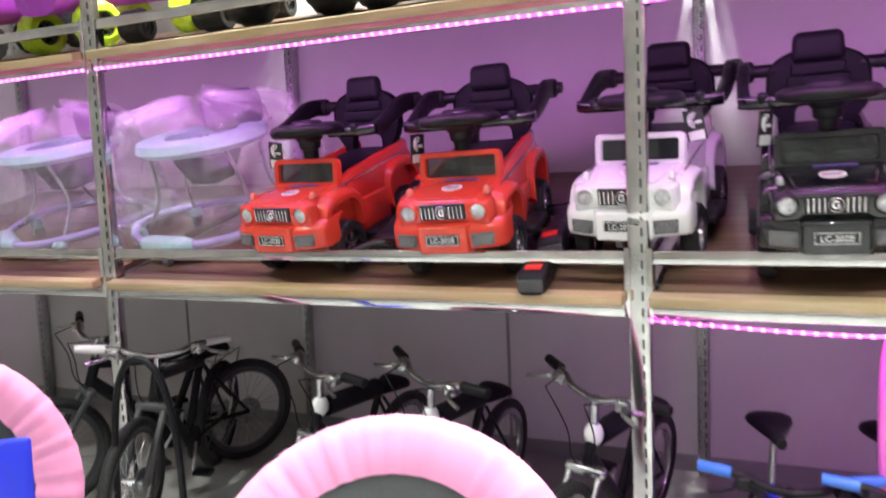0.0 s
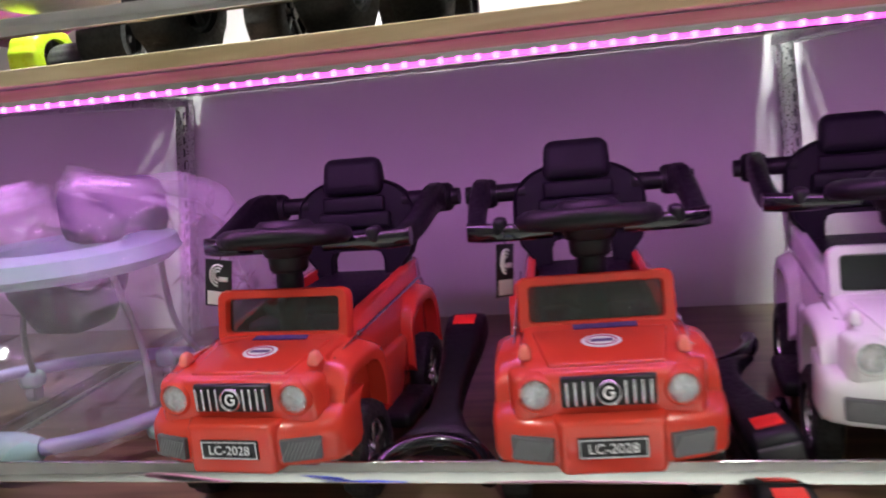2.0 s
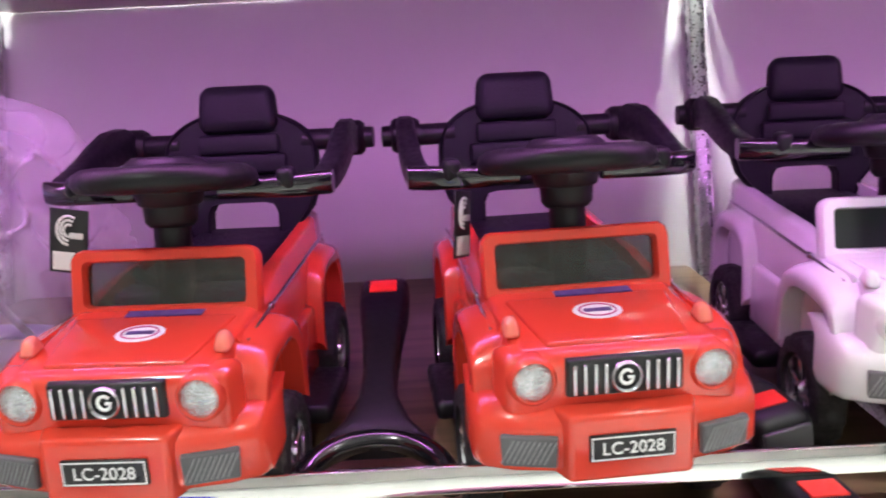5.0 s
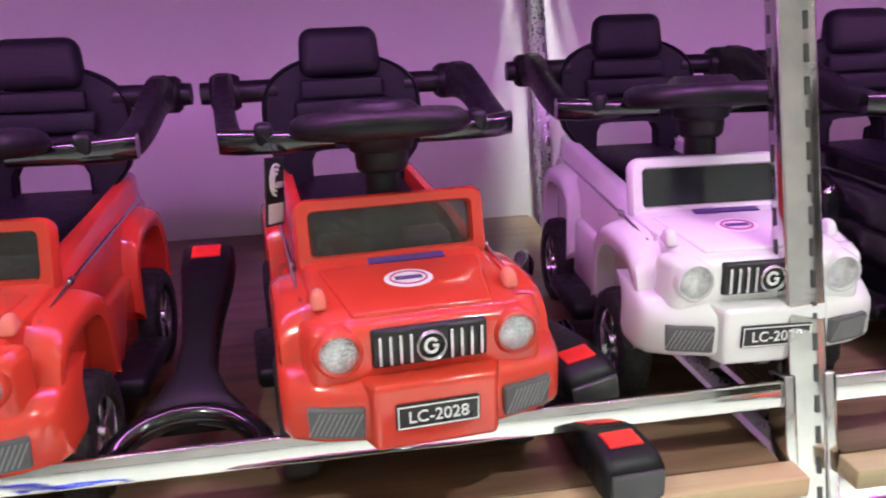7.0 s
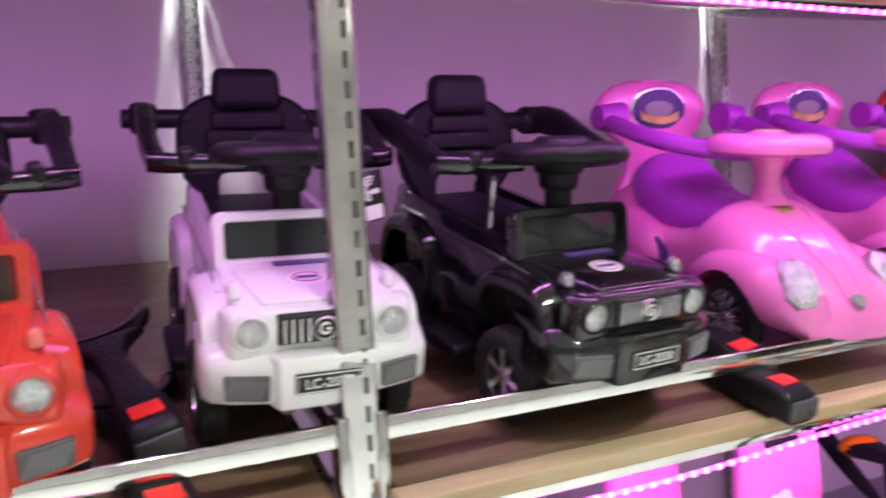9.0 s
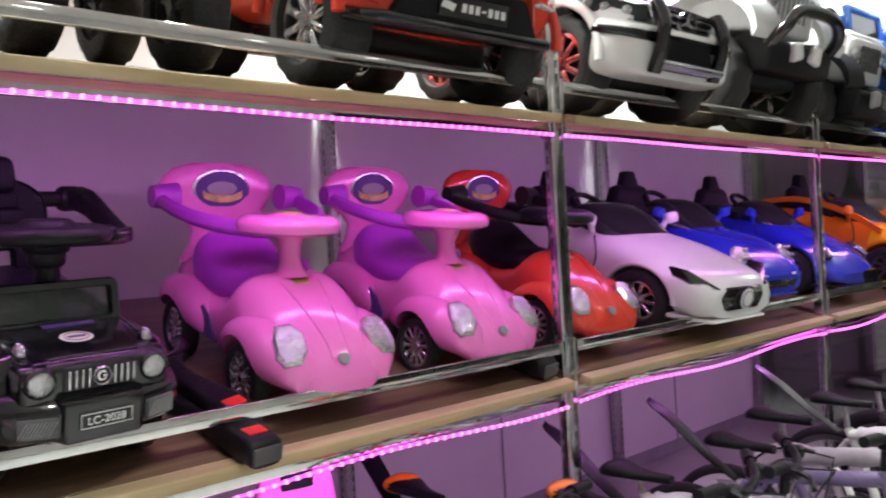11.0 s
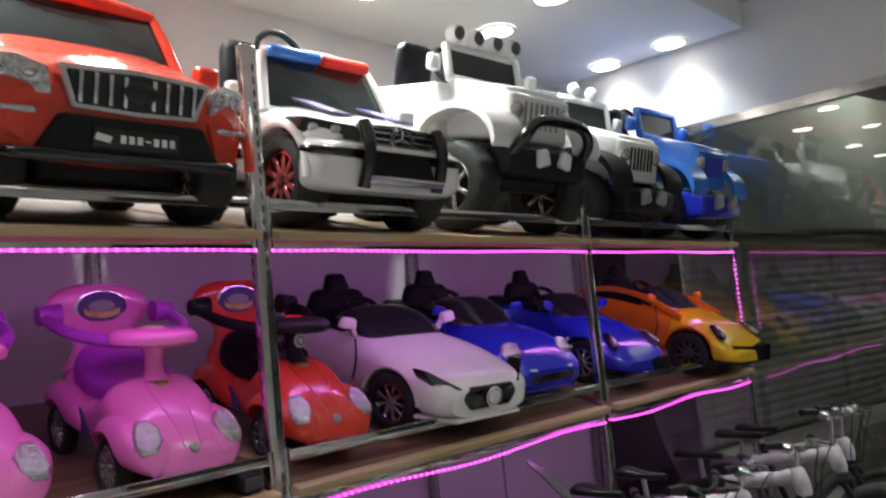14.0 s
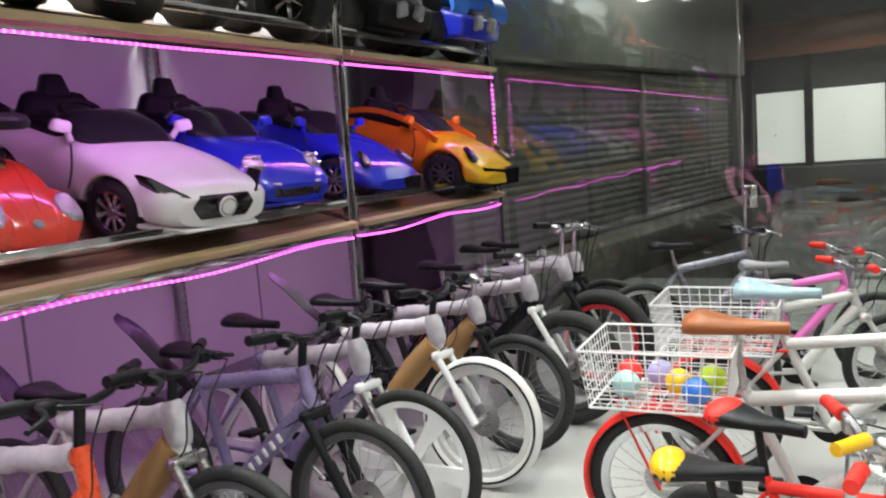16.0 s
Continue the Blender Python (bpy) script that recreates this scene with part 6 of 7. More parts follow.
# ---- bicycles ----
def cycle_wheel(parent, name, c, r, tyre_r, tyre_mat, rim_mat, kind, side_mat=None):
    bm = bm_new()
    n = 44
    tube(bm, [(c[0], c[1] + (r - tyre_r) * math.cos(a), c[2] + (r - tyre_r) * math.sin(a)) for a in [2 * math.pi * i / n for i in range(n)]], tyre_r, 10, True)
    w = part(name, bm, tyre_mat, parent)
    rr = r - 2 * tyre_r
    bm = bm_new()
    lathe(bm, [(-tyre_r * 0.6, rr + 0.004), (tyre_r * 0.6, rr + 0.004), (tyre_r * 0.55, rr - 0.02), (0, rr - 0.026), (-tyre_r * 0.55, rr - 0.02), (-tyre_r * 0.6, rr + 0.004)], c, (1, 0, 0), 40)
    part("rim", bm, rim_mat, w)
    if side_mat:
        bm = bm_new()
        for s in (-1, 1):
            tube(bm, [(c[0] + s * tyre_r * 0.9, c[1] + (r - tyre_r) * math.cos(a), c[2] + (r - tyre_r) * math.sin(a)) for a in [2 * math.pi * i / n for i in range(n)]], tyre_r * 0.22, 6, True)
        part("sidewall_line", bm, side_mat, w)
    bm = bm_new()
    cyl(bm, (c[0] - 0.045, c[1], c[2]), (c[0] + 0.045, c[1], c[2]), 0.022, None, 14)
    part("hub", bm, STEEL if kind != "mag" else WHITEP, w)
    bm = bm_new()
    if kind == "mag":
        for k in range(6):
            a = 2 * math.pi * k / 6
            d = Vector((0, math.cos(a), math.sin(a)))
            e = Vector((0, -math.sin(a), math.cos(a)))
            cc = Vector(c)
            loft(bm, [[cc + d * q + e * (t + 0.3 * q * q) + Vector((x, 0, 0)) for x, t in ((-0.012, -wd), (0.012, -wd), (0.012, wd), (-0.012, wd))] for q, wd in ((0.015, 0.02), (rr * 0.5, 0.024), (rr * 0.98, 0.04))])
        part("cast_spider", bm, WHITEP, w, "white cast six-blade centre")
    else:
        for k in range(28):
            a = 2 * math.pi * k / 28
            s = 1 if k % 2 else -1
            b = a + (0.5 if k % 4 < 2 else -0.5)
            cyl(bm, (c[0] + s * 0.025, c[1] + 0.02 * math.cos(b), c[2] + 0.02 * math.sin(b)), (c[0], c[1] + rr * math.cos(a), c[2] + rr * math.sin(a)), 0.0012, None, 4)
        tagged(part("spokes", bm, STEEL, w, smooth=False), kind="stuff")
        bm = bm_new()
        lathe(bm, [(0.034, 0.03), (0.037, 0.03), (0.037, 0.075), (0.034, 0.075), (0.034, 0.03)], c, (1, 0, 0), 24)
        part("brake_disc", bm, STEEL, w)
    return w


def bicycle(m, label, r=0.29, wb=0.98, frame_mat=DARKG, fork_mat=BLACK, tyre=TYRE, tyre_r=0.024, rim=DARKG, kind="spoke", side=None, saddle=BLACK, accent=None, grips=BLACK, bars=BLACK, wrap=True, card=False, guard=None, fender=None, basket=None, bag=False, bar_h=0.0, sad_h=0.0, group="mountain bikes under the rack", steer=0.0, carrier=False, pad=False, lettered=False, broad=1.0):
    th = thing("bicycle", m, label, "bicycle", group)
    k = r / 0.29
    F, B = Vector((0, 0, r)), Vector((0, wb, r))
    bb = Vector((0, wb * 0.58, r * 0.95))
    st = Vector((0, wb * 0.74, 0.66 * k + 0.02))
    ht, hb = Vector((0, wb * 0.235, 0.74 * k)), Vector((0, wb * 0.195, 0.6 * k))
    for nm, a, b, q in (("down_tube", hb + Vector((0, 0.01, 0.02)), bb, 0.033 * k), ("top_tube", ht - Vector((0, 0, 0.03)), st - Vector((0, 0.01, 0.03)), 0.027 * k), ("seat_tube", bb, st, 0.02 * k), ("head_tube", hb, ht, 0.025 * k)):
        bm = bm_new()
        cyl(bm, a, b, q, None, 12)
        part(nm, bm, frame_mat, th)
    for s in (-1, 1):
        o = Vector((s * 0.045, 0, 0))
        bm = bm_new()
        tube(bm, [bb + o * 0.6, B + o], 0.011 * k, 8)
        part("chain_stay", bm, frame_mat, th)
        bm = bm_new()
        tube(bm, [st + o * 0.4 - Vector((0, 0, 0.05)), B + o], 0.009 * k, 8)
        part("seat_stay", bm, frame_mat, th)
        bm = bm_new()
        crown = hb + Vector((s * 0.055, -0.01, -0.02))
        mid = crown.lerp(F + o * 1.2, 0.5)
        cyl(bm, crown, mid, 0.016 * k, None, 10)
        fk = part("fork_leg", bm, fork_mat if kind != "mag" else STEEL, th)
        bm = bm_new()
        cyl(bm, mid, F + o * 1.2, 0.022 * k, 0.018 * k, 10)
        part("fork_lower", bm, fork_mat, fk)
    bm = bm_new()
    box(bm, hb + Vector((0, -0.01, -0.02)), (0.15, 0.045, 0.04), 0.014)
    part("fork_crown", bm, fork_mat, th)
    cycle_wheel(th, "front_wheel", F, r, tyre_r, tyre, rim, kind, side)
    cycle_wheel(th, "rear_wheel", B, r, tyre_r, tyre, rim, kind, side)
    # bars
    top = ht + Vector((0, -0.01, 0.1 * k + bar_h))
    bm = bm_new()
    cyl(bm, ht, top, 0.016, None, 10)
    part("stem", bm, bars, th)
    rt = Matrix.Translation(top) @ Matrix.Rotation(radians(steer), 4, "Z")
    hw = 0.31 * (0.6 + 0.4 * k)
    for s in (-1, 1):
        bm = bm_new()
        tube(bm, [rt @ p for p in spline([(0, -0.03, 0), (s * hw * 0.3, -0.03, 0.012), (s * hw * 0.55, -0.01, 0.035), (s * hw, 0.03, 0.04)], 4)], 0.0135, 8)
        hbar = part("handlebar", bm, bars, th)
        bm = bm_new()
        cyl(bm, rt @ Vector((s * hw * 0.68, 0.004, 0.038)), rt @ Vector((s * hw * 1.06, 0.036, 0.041)), 0.0205, 0.018, 12)
        part("grip", bm, grips, hbar)
        bm = bm_new()
        box(bm, rt @ Vector((s * hw * 0.56, -0.02, 0.02)), (0.05, 0.06, 0.045), 0.012)
        part("shifter", bm, BLACK if bars != RIM else STEEL, hbar)
        bm = bm_new()
        tube(bm, [rt @ p for p in spline([(s * hw * 0.62, -0.02, 0.03), (s * hw * 0.72, -0.07, 0.015), (s * hw * 0.98, -0.08, 0.0)], 3)], 0.0085, 6)
        part("brake_lever", bm, STEEL if bars == RIM else BLACK, hbar)
        bm = bm_new()
        tube(bm, [rt @ Vector((s * hw * 0.55, -0.03, 0.03))] + spline([rt @ Vector((s * 0.1, -0.14, 0.02)), ht + Vector((s * 0.05, -0.11, 0.02)), hb + Vector((s * 0.04, -0.04, 0.02)), bb.lerp(hb, 0.7) + Vector((s * 0.03, 0, 0.02))], 5), 0.003, 5)
        part("brake_cable", bm, BLACK, th)
    # saddle
    sp = st + Vector((0, 0.02, 0.1 * k + sad_h))
    bm = bm_new()
    cyl(bm, st - Vector((0, 0, 0.02)), sp, 0.013, None, 10)
    part("seat_post", bm, STEEL if not accent else BLACK, th)
    bm = bm_new()
    hull(bm, -0.13, 0.13, [(-0.13, 0.016), (-0.06, 0.026), (0.04, 0.062), (0.1, 0.08), (0.13, 0.06)], [(-0.13, 0.0), (0.13, 0.0)], [(-0.13, 0.034), (0.0, 0.04), (0.1, 0.06), (0.13, 0.045)], [(-0.13, 2.4), (0.13, 2.4)], 14, 18)
    for v in bm.verts:
        v.co = v.co * broad + sp
    sd = part("saddle", bm, saddle, th)
    if accent:
        bm = bm_new()
        ball(bm, sp + Vector((0, 0.095, 0.03)) * 1.0 + Vector((0, 0.02, 0.008)) * (broad - 1) * 5, (0.082 * broad, 0.05 * broad, 0.037 * broad), 16, 8)
        part("saddle_patch", bm, accent, sd)
    bm = bm_new()
    lathe(bm, [(0.03, 0.0), (0.036, 0.0), (0.036, 0.085 * k), (0.03, 0.085 * k)], bb, (1, 0, 0), 26)
    part("chainring", bm, BLACK, th)
    for s in (-1, 1):
        bm = bm_new()
        e = bb + Vector((s * 0.07, -s * 0.1, -s * 0.11)) * k
        tube(bm, [bb + Vector((s * 0.04, 0, 0)), e], 0.009, 6)
        crank = part("crank", bm, STEEL, th)
        bm = bm_new()
        box(bm, e + Vector((s * 0.05, 0, 0)), (0.09, 0.07, 0.02), 0.005)
        part("pedal", bm, BLACK, crank)
    if wrap:
        bm = bm_new()
        pts = [(ht - Vector((0, 0, 0.03))).lerp(st - Vector((0, 0.01, 0.03)), f) for f in [0.02 + 0.075 * i for i in range(13)]]
        tube(bm, [p + Vector((0, 0, 0.004 * math.sin(i * 2.1))) for i, p in enumerate(pts)], [0.037 + 0.0022 * math.sin(i * 1.7 + r * 40) for i in range(13)], 12)
        part("foam_sleeve", bm, WRAP, th, "white foam packing sleeve")
        if frame_mat != OXRED:
            bm = bm_new()
            tube(bm, [ht.lerp(hb, f) for f in (-0.1, 0.05, 0.4, 0.7, 0.85)], [0.03, 0.04, 0.043, 0.04, 0.032], 12)
            part("head_wrap", bm, WRAP, th)
    if pad:
        bm = bm_new()
        cyl(bm, (ht - Vector((0, 0, 0.03))).lerp(st, 0.08), (ht - Vector((0, 0, 0.03))).lerp(st, 0.92), 0.042, None, 14)
        pd = part("crossbar_pad", bm, FABRIC, th, "thick black crossbar pad")
        bm = bm_new()
        ball(bm, ht + Vector((0, 0.0, -0.02)), (0.036, 0.036, 0.045))
        part("pad_cap", bm, WHITEP, pd)
    if lettered:
        for i in range(5):
            bm = bm_new()
            q = bb.lerp(hb, 0.3 + 0.09 * i)
            box(bm, q + Vector((-0.033 * k, 0, 0)), (0.004, 0.018, 0.034), 0.001, Matrix.Rotation(radians(-38), 4, "X"), 1)
            part("frame_mark", bm, WHITE, th)
    if card:
        bm = bm_new()
        a, b = hb + Vector((0, 0.03, 0.03)), bb.lerp(hb, 0.35)
        tube(bm, [a, a.lerp(b, 0.5), b], [0.05, 0.06, 0.05], 8)
        part("cardboard_sleeve", bm, CARD, th)
    if bag:
        bm = bm_new()
        c = hb.lerp(F, 0.55)
        tube(bm, [hb.lerp(F, f) + Vector((0.07, -0.01, 0)) for f in (0.3, 0.45, 0.65, 0.85, 0.95)], [0.03, 0.05, 0.055, 0.05, 0.035], 9)
        part("bag_wrap", bm, BAG, th, "clear bag round the fork")
    if guard:
        bm = bm_new()
        pts = spline([sp + Vector((0, 0.02, -0.12)), sp + Vector((0, 0.16, -0.03)), sp + Vector((0, 0.3, 0.08)), sp + Vector((0, 0.42, 0.15))], 4)
        rings = [[p + Vector((x, 0, dz)) for x, dz in ((-w, 0), (0, 0.014), (w, 0), (w, -0.006), (0, 0.006), (-w, -0.006))] for p, w in zip(pts, [0.02, 0.026, 0.032, 0.036, 0.038, 0.04, 0.042, 0.044, 0.044, 0.043, 0.04, 0.034, 0.02])]
        loft(bm, rings)
        part("mud_flap", bm, guard, th, "black rear mud flap")
    if fender:
        for c, a0, a1 in ((B, -20, 165), (F, 30, 150)):
            bm = bm_new()
            rings = []
            for i in range(19):
                a = radians(a0 + (a1 - a0) * i / 18)
                d = Vector((0, math.cos(a), math.sin(a)))
                rings.append([c + d * (r + 0.02) + Vector((x, 0, 0)) + d * dz for x, dz in ((-0.032, -0.018), (-0.02, 0.0), (0.02, 0.0), (0.032, -0.018), (0.018, -0.006), (-0.018, -0.006))])
            loft(bm, rings)
            part("mudguard", bm, fender, th)
    if carrier or basket:
        bm = bm_new()
        zc = 2 * r + 0.05
        for s in (-1, 1):
            tube(bm, [B + Vector((s * 0.06, 0.0, 0)), Vector((s * 0.06, wb + 0.14, zc)), Vector((s * 0.06, wb * 0.72, zc))], 0.006, 6)
        for f in (0.8, 0.95, 1.1):
            tube(bm, [Vector((-0.06, wb * f, zc)), Vector((0.06, wb * f, zc))], 0.005, 6)
        part("rear_carrier", bm, fender or STEEL, th)
    if basket:
        wire_basket(m @ pose(0, wb - 0.02, 2 * r + 0.057), basket)
    return th


def wire_basket(m, filled):
    th = thing("wire_basket", m, "white wire bicycle basket" + (" holding coloured balls" if filled == "full" else ", empty, on a carrier"), "basket", "white wire baskets")
    w, l, h = 0.17, 0.22, 0.2
    for sx in (-1, 1):
        for name, a, b, top in (("long_side", (sx * w, -l, 0), (sx * w, l, 0), 1.12), ("short_side", (-w, sx * l, 0), (w, sx * l, 0), 1.12)):
            a, b = Vector(a), Vector(b)
            bm = bm_new()
            n = 11
            for i in range(n + 1):
                p = a.lerp(b, i / n)
                q = Vector((p.x * top, p.y * top, h))
                tube(bm, [Vector((p.x, p.y, 0.0)), q], 0.0022, 5)
            for j in range(7):
                f = j / 6
                kk = 1 + (top - 1) * f
                tube(bm, [Vector((a.x * kk, a.y * kk, h * f)), Vector((b.x * kk, b.y * kk, h * f))], 0.0022 if j not in (0, 6) else 0.005, 5)
            tagged(part(name, bm, WHITEP, th), kind="stuff")
    bm = bm_new()
    for i in range(9):
        tube(bm, [(-w + 2 * w * i / 8, -l, 0.0), (-w + 2 * w * i / 8, l, 0.0)], 0.0022, 5)
        tube(bm, [(-w, -l + 2 * l * i / 8, 0.0), (w, -l + 2 * l * i / 8, 0.0)], 0.0022, 5)
    tagged(part("bottom", bm, WHITEP, th), kind="stuff")
    if filled == "full":
        for i, (bx, by, mm) in enumerate(((-0.09, -0.12, SKY), (0.0, -0.05, YELLOW), (0.09, 0.03, LAV), (-0.05, 0.12, TEAL), (0.08, 0.14, REDP), (0.06, -0.15, LIME))):
            bt = thing("toy_ball", m @ pose(bx, by, 0.05), "small coloured plastic ball in a wire basket", "ball", "toy balls in the basket")
            bm = bm_new()
            ball(bm, (0, 0, 0), (0.048, 0.048, 0.048), 18, 12)
            part("shell", bm, mm, bt)


def stand(x, y, yaw=0, lean=0):
    return pose(x, y, 0, 0, lean, yaw)


BLUEGREY = mat("blue_grey_saddle_cover", (0.36, 0.5, 0.56), 0.3, vary=0.15, grain=40, bump=0.3)
SILVER = mat("grey_frame_paint", (0.22, 0.22, 0.26), 0.3, 0.3, vary=0.1)
VIOLET = mat("violet_frame_paint", (0.24, 0.2, 0.36), 0.3, vary=0.2, coat=0.4)
CREAM = mat("white_frame_paint", (0.6, 0.59, 0.57), 0.3, vary=0.06, coat=0.4)
# the row under the rack, from the camera's side to the shop window
bicycle(stand(2.00, -0.96, 1, 5), "mountain bike with orange-red head tube and foam sleeve", frame_mat=OXRED, fork_mat=STEEL, accent=ORANGE, r=0.3, bar_h=0.02, sad_h=-0.06, steer=16)
bicycle(stand(2.36, -0.94, 3, 5), "mountain bike wrapped in foam with a bagged fork", frame_mat=CREAM, fork_mat=STEEL, bag=True, card=True, guard=BLACK, r=0.3, sad_h=-0.06, steer=20)
bicycle(stand(2.83, -1.07, 0, 5), "violet grey mountain bike with black fork", guard=BLACK, frame_mat=VIOLET, fork_mat=BLACK, r=0.3, sad_h=-0.04, wrap=False, lettered=True, steer=14)
bicycle(stand(3.17, -1.07, 0, 5), "mountain bike with white cast wheels", frame_mat=VIOLET, fork_mat=WHITEP, kind="mag", rim=WHITEP, bag=False, r=0.3, steer=20)
bicycle(stand(3.73, -1.10, -1, 5), "mountain bike with white tyres and wrapped fork", guard=DARKG, frame_mat=CREAM, fork_mat=WHITEP, tyre=WTYRE, tyre_r=0.027, rim=CREAM, card=True, bag=True, side=BLACK, steer=10)
bicycle(stand(4.15, -1.10, -1, 5), "black mountain bike with cardboard on its frame", frame_mat=BLACK, fork_mat=BLACK, card=True, bars=RIM, steer=18)
bicycle(stand(4.61, -1.20, 0, 5), "fat tyre mountain bike with foam wrapped frame", frame_mat=BLACK, fork_mat=WHITEP, tyre_r=0.042, rim=DARKG, bag=True, bars=RIM, r=0.3)
bicycle(stand(5.11, -1.22, 0, 5), "fat tyre bike with a red rim line by the window", frame_mat=DARKG, fork_mat=BLACK, tyre_r=0.045, rim=REDRIM, bars=RIM, r=0.31, bar_h=0.06)
bicycle(stand(5.67, -1.10, 0, 5), "black mountain bike at the end of the row", frame_mat=BLACK, fork_mat=BLACK, bars=RIM, bar_h=0.06)

G2 = "city and children's bicycles by the window"
# city and children's bikes in the aisle by the window
bicycle(stand(3.46, -3.05, 2, -1), "white city bicycle with red mudguards and brown saddle", broad=1.25, r=0.265, wb=1.08, frame_mat=CREAM, fork_mat=CREAM, fender=REDP, saddle=SADDLEB, rim=RIM, bars=RIM, grips=SADDLEB, wrap=False, basket="full", group=G2, sad_h=0.1, bar_h=0.05)
bicycle(stand(4.19, -3.07, 1, -1), "white city bicycle with an empty wire basket", broad=1.25, r=0.265, wb=1.04, frame_mat=CREAM, fork_mat=CREAM, fender=REDP, saddle=BLUEGREY, rim=RIM, bars=RIM, grips=SADDLEB, wrap=False, basket="empty", group=G2, sad_h=0.07)
bicycle(stand(2.94, -2.82, -18, -1), "red children's bicycle with black and red saddle", r=0.2, wb=0.66, frame_mat=REDP, fork_mat=REDP, saddle=BLACK, broad=1.06, accent=REDP, rim=RIM, bars=RIM, grips=YELLOW, wrap=False, group=G2, sad_h=0.07, bar_h=0.1)
bicycle(stand(2.87, -2.72, 8, -1), "red children's bicycle with black and yellow saddle", r=0.2, wb=0.62, frame_mat=REDP, fork_mat=REDP, saddle=BLACK, broad=1.06, accent=YELLOW, rim=RIM, bars=RIM, grips=REDP, wrap=False, group=G2, bar_h=0.08, sad_h=0.03)
bicycle(stand(5.22, -2.70, 27, 3), "white children's bicycle with pink trim", r=0.25, wb=0.8, frame_mat=CREAM, fork_mat=CREAM, saddle=WRAP, rim=RIM, bars=RIM, grips=REDP, wrap=False, group=G2)
bicycle(stand(5.78, -2.63, 27, 3), "pink and white children's bicycle by the glass", r=0.25, wb=0.8, frame_mat=PINKP, fork_mat=CREAM, saddle=GREYP, rim=RIM, bars=RIM, grips=REDP, wrap=False, group=G2)
bicycle(stand(6.11, -2.10, 31, 3), "silver bicycle standing against the shop window", r=0.28, wb=0.9, frame_mat=SILVER, fork_mat=SILVER, rim=RIM, bars=RIM, wrap=False, group=G2)

G3 = "dark bicycles under the rack"
bicycle(stand(-2.1, -0.15, 20, 5), "black bicycle with white grips beneath the rack", sad_h=-0.12, bar_h=-0.03, frame_mat=BLACK, fork_mat=DARKG, bars=RIM, grips=WHITEP, wrap=False, r=0.28, group=G3, rim=DARKG, carrier=True, steer=35)
bicycle(stand(-2.75, 0.0, -25, 5), "black bicycle with silver bars beneath the rack", sad_h=-0.12, frame_mat=BLACK, fork_mat=DARKG, bars=RIM, wrap=False, r=0.28, group=G3, rim=DARKG)
bicycle(stand(-1.42, -0.02, -6, 6), "black children's bicycle with padded crossbar", frame_mat=BLACK, fork_mat=RIM, bars=RIM, wrap=False, r=0.24, wb=0.84, group=G3, rim=RIM, bar_h=0.04, steer=-24, pad=True, sad_h=-0.12)
bicycle(stand(-0.92, -0.02, -6, 6), "black children's bicycle with silver handlebar", frame_mat=BLACK, fork_mat=RIM, bars=RIM, wrap=False, r=0.24, wb=0.84, group=G3, rim=RIM, bar_h=0.04, steer=-24, pad=True, sad_h=-0.12)
bicycle(stand(-0.3, -0.02, -10, 6), "black children's bicycle with silver fork and bars", frame_mat=BLACK, fork_mat=RIM, bars=RIM, wrap=False, r=0.24, wb=0.84, group=G3, rim=RIM, bar_h=0.04, steer=-24, pad=True, sad_h=-0.12)
for q, (x, mm, lb) in enumerate(((0.42, BLUE, "blue children's tricycle with black saddle"), (0.78, PURPLE, "purple children's tricycle with black saddle"))):
    bicycle(stand(x, 0.0, 14, 4), lb, r=0.17, wb=0.5, frame_mat=mm, fork_mat=mm, saddle=BLACK, rim=mm, bars=BLACK, grips=SKY, wrap=False, group=G3, sad_h=0.1)
bicycle(stand(1.62, -0.45, -4, 6), "black bicycle with orange marked saddle", frame_mat=BLACK, fork_mat=BLACK, accent=ORANGE, wrap=False, r=0.28, group=G3, guard=BLACK)


# ---- trampolines stood on edge, scooters, a blue tub ----
def trampoline(m, label):
    th = thing("mini_trampoline", m, label, "trampoline", "trampolines stood on edge")
    bm = bm_new()
    rings = []
    n = 150
    for i in range(n + 1):
        a = 2 * math.pi * i / n
        wv = 0.004 * math.sin(i * 2.1) + 0.002 * math.sin(i * 1.3)
        rings.append([Vector((math.cos(a) * q, d + wv, math.sin(a) * q)) for q, d in ((0.335, -0.006), (0.37, -0.02), (0.43, -0.03), (0.465, -0.024), (0.49, 0.0), (0.475, 0.02), (0.42, 0.02), (0.38, 0.012))])
    loft(bm, rings, cap=False)
    bmesh.ops.remove_doubles(bm, verts=bm.verts[:], dist=1e-6)
    part("edge_cover", bm, CLOTHP, th, "gathered pink cloth cover")
    bm = bm_new()
    cyl(bm, (0, -0.002, 0), (0, 0.004, 0), 0.385, None, 48)
    part("jumping_mat", bm, NET, th)
    for k in range(6):
        a = 2 * math.pi * k / 6 + 0.4
        bm = bm_new()
        cyl(bm, (0.46 * math.cos(a), 0.01, 0.46 * math.sin(a)), (0.46 * math.cos(a), 0.07, 0.46 * math.sin(a)), 0.014, None, 10)
        part("leg", bm, STEEL, th)
    return th


trampoline(pose(-0.455, -0.9, 0.435) @ pose(0, 0, 0, 0, 0, 16) @ pose(0, 0, 0, -35, 0, 0) @ Matrix.Scale(1.07, 4), "pink edged mini trampoline stood on its edge")
trampoline(pose(-2.16, -0.92, 0.52) @ pose(0, 0, 0, -8, 0, 34), "pink edged mini trampoline leaning in the aisle")


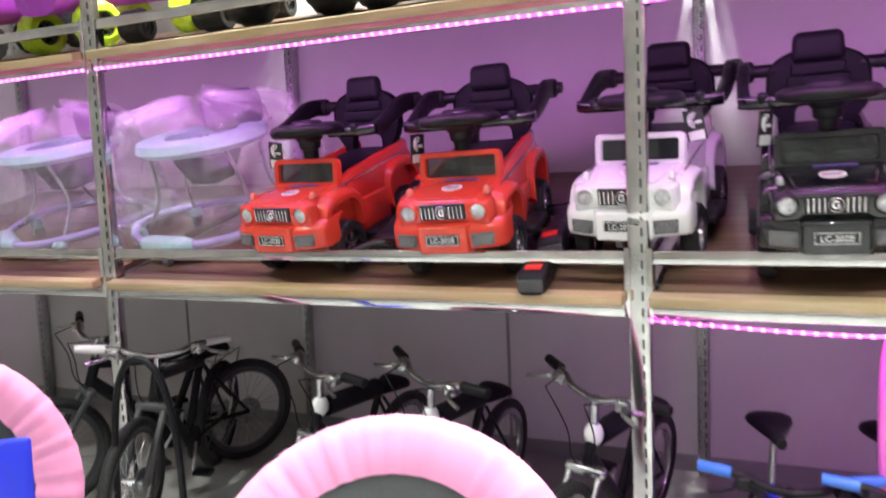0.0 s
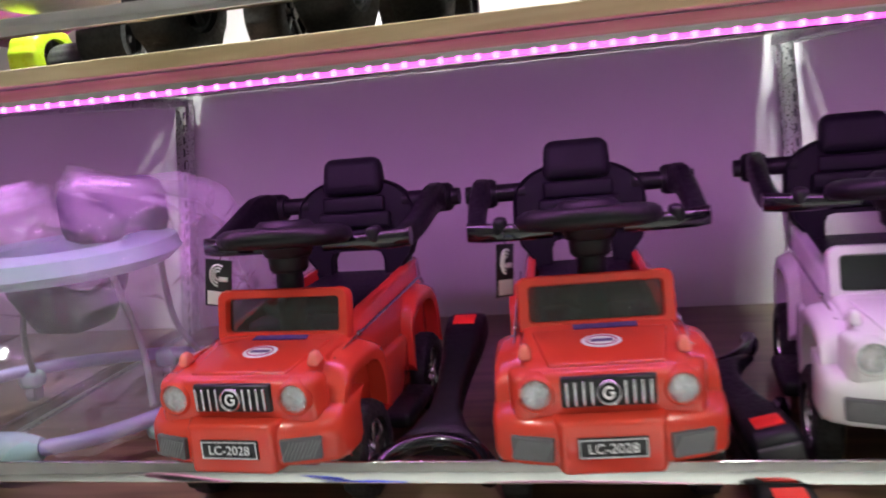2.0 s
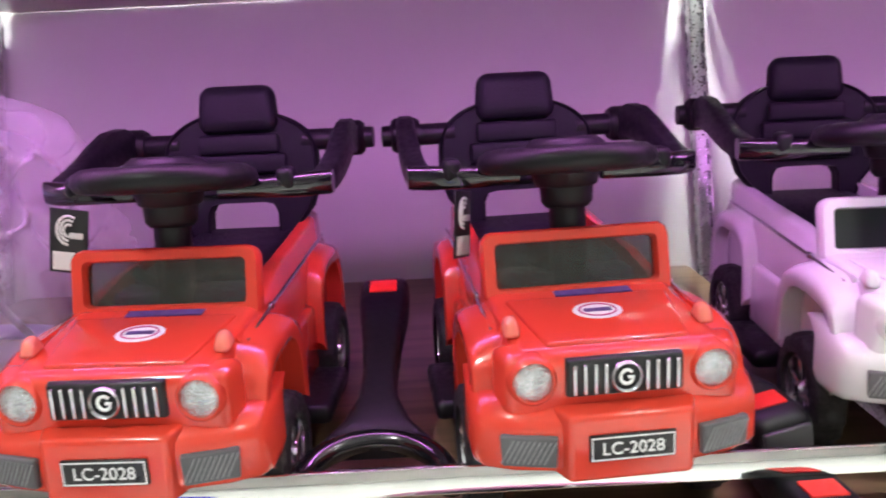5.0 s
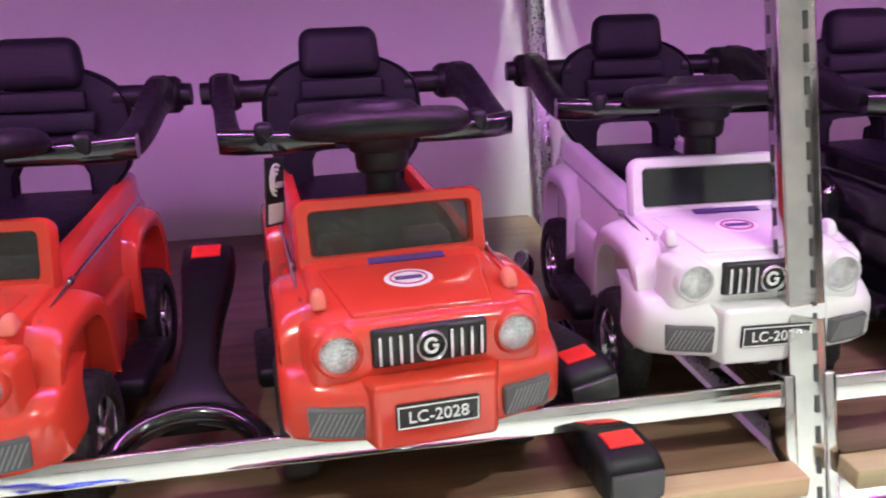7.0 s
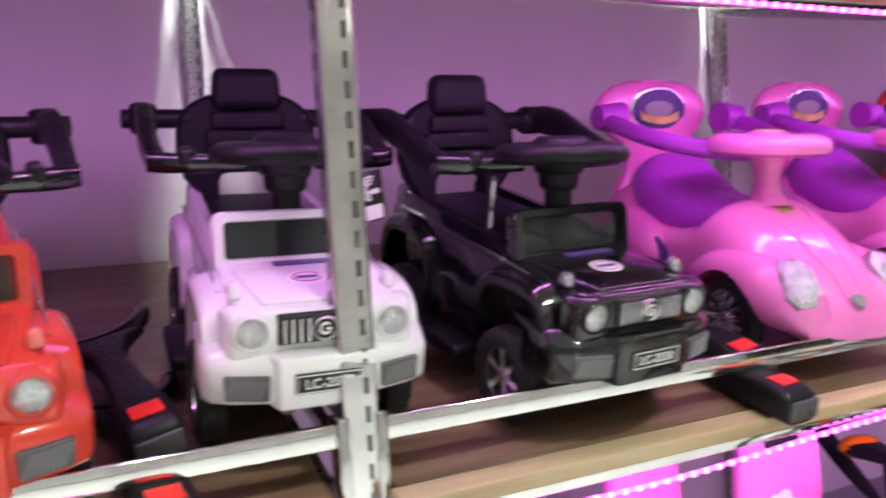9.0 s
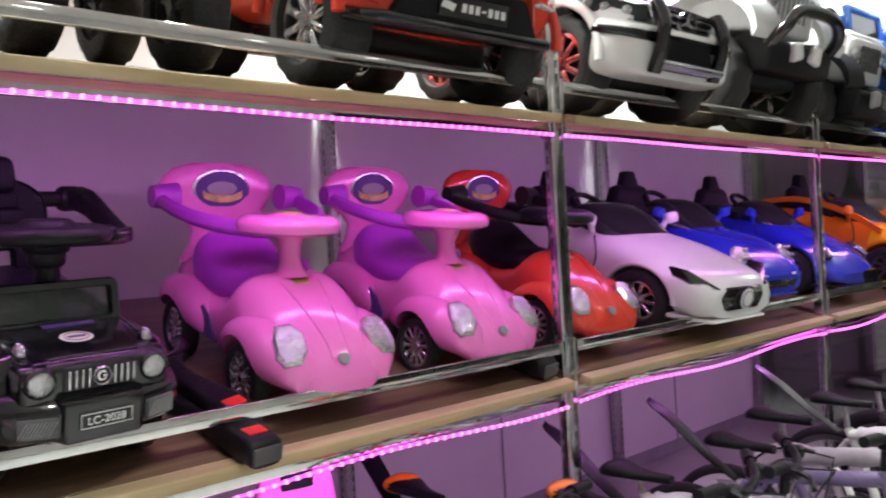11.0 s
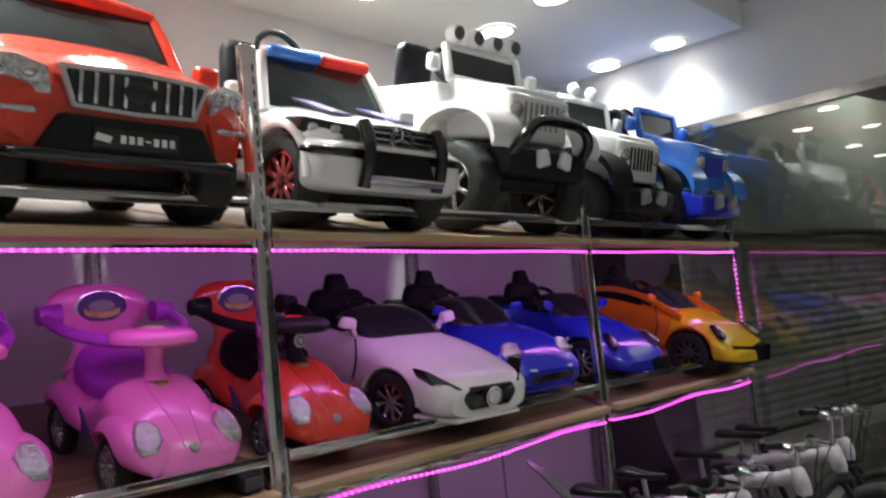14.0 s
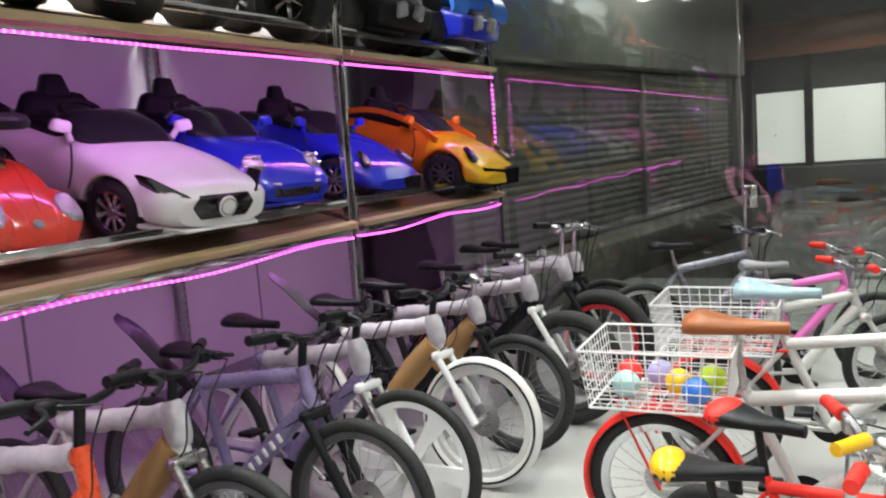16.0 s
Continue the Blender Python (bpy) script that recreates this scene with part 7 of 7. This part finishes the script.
def scooter_board(x, y, yaw, mm, label):
    th = thing("ride_on_board", pose(x, y, 0.0, 0, 0, yaw), label, "ride-on toy", "pink ride-on boards")
    bm = bm_new()
    rings = []
    for d, k in ((-0.02, 0.94), (-0.012, 1), (0.012, 1), (0.02, 0.94)):
        rings.append([Vector((0.13 * k * math.copysign(abs(math.cos(a)) ** 0.6, math.cos(a)), d, 0.7 + 0.34 * k * math.copysign(abs(math.sin(a)) ** 0.6, math.sin(a)))) for a in [2 * math.pi * i / 32 for i in range(32)]])
    loft(bm, rings)
    part("panel", bm, mm, th)
    bm = bm_new()
    box(bm, (0, -0.022, 0.96), (0.1, 0.01, 0.05), 0.01)
    part("grip_opening", bm, BLACK, th)
    bm = bm_new()
    for k in range(5):
        a = 2 * math.pi * k / 5
        oval(bm, (0.025 * math.cos(a), -0.021, 0.78 + 0.025 * math.sin(a)), 0.018, 0.018, 0.002)
    part("flower_print", bm, WHITE, th)
    bm = bm_new()
    box(bm, (0, 0.05, 0.19), (0.2, 0.26, 0.38), 0.05)
    part("base", bm, mm, th)
    return th


scooter_board(1.2, 0.2, -10, PINKP, "pink plastic ride-on board with flower print")
scooter_board(0.8, 0.25, 8, PINKP, "pink plastic ride-on board with a grip opening")


def blue_tub():
    th = thing("plastic_chair", pose(-1.62, -1.12, 0, 0, 0, 40), "blue plastic children's chair back", "chair")
    bm = bm_new()
    box(bm, (0, 0, 0.62), (0.3, 0.03, 0.42), 0.014, Matrix.Rotation(radians(-8), 4, "X"))
    part("backrest", bm, BLUE, th)
    bm = bm_new()
    box(bm, (0, -0.14, 0.42), (0.3, 0.3, 0.03), 0.012)
    part("seat", bm, BLUE, th)
    for sx in (-1, 1):
        for sy in (-0.27, -0.01):
            bm = bm_new()
            cyl(bm, (sx * 0.13, sy, 0), (sx * 0.12, sy, 0.41), 0.014, 0.018, 10)
            part("leg", bm, BLUE, th)


blue_tub()


def hose_loop():
    th = thing("cable_loop", pose(-1.86, -0.28, 0), "thick black cable looped up from the bikes", "cable")
    bm = bm_new()
    tube(bm, spline([(-0.16, 0, 0.0), (-0.15, 0, 0.45), (-0.1, 0, 0.75), (0.0, 0.0, 0.86), (0.1, 0.02, 0.78), (0.15, 0.03, 0.5), (0.16, 0.03, 0.0)], 6), 0.014, 8)
    part("cable", bm, BLACK, th)


hose_loop()
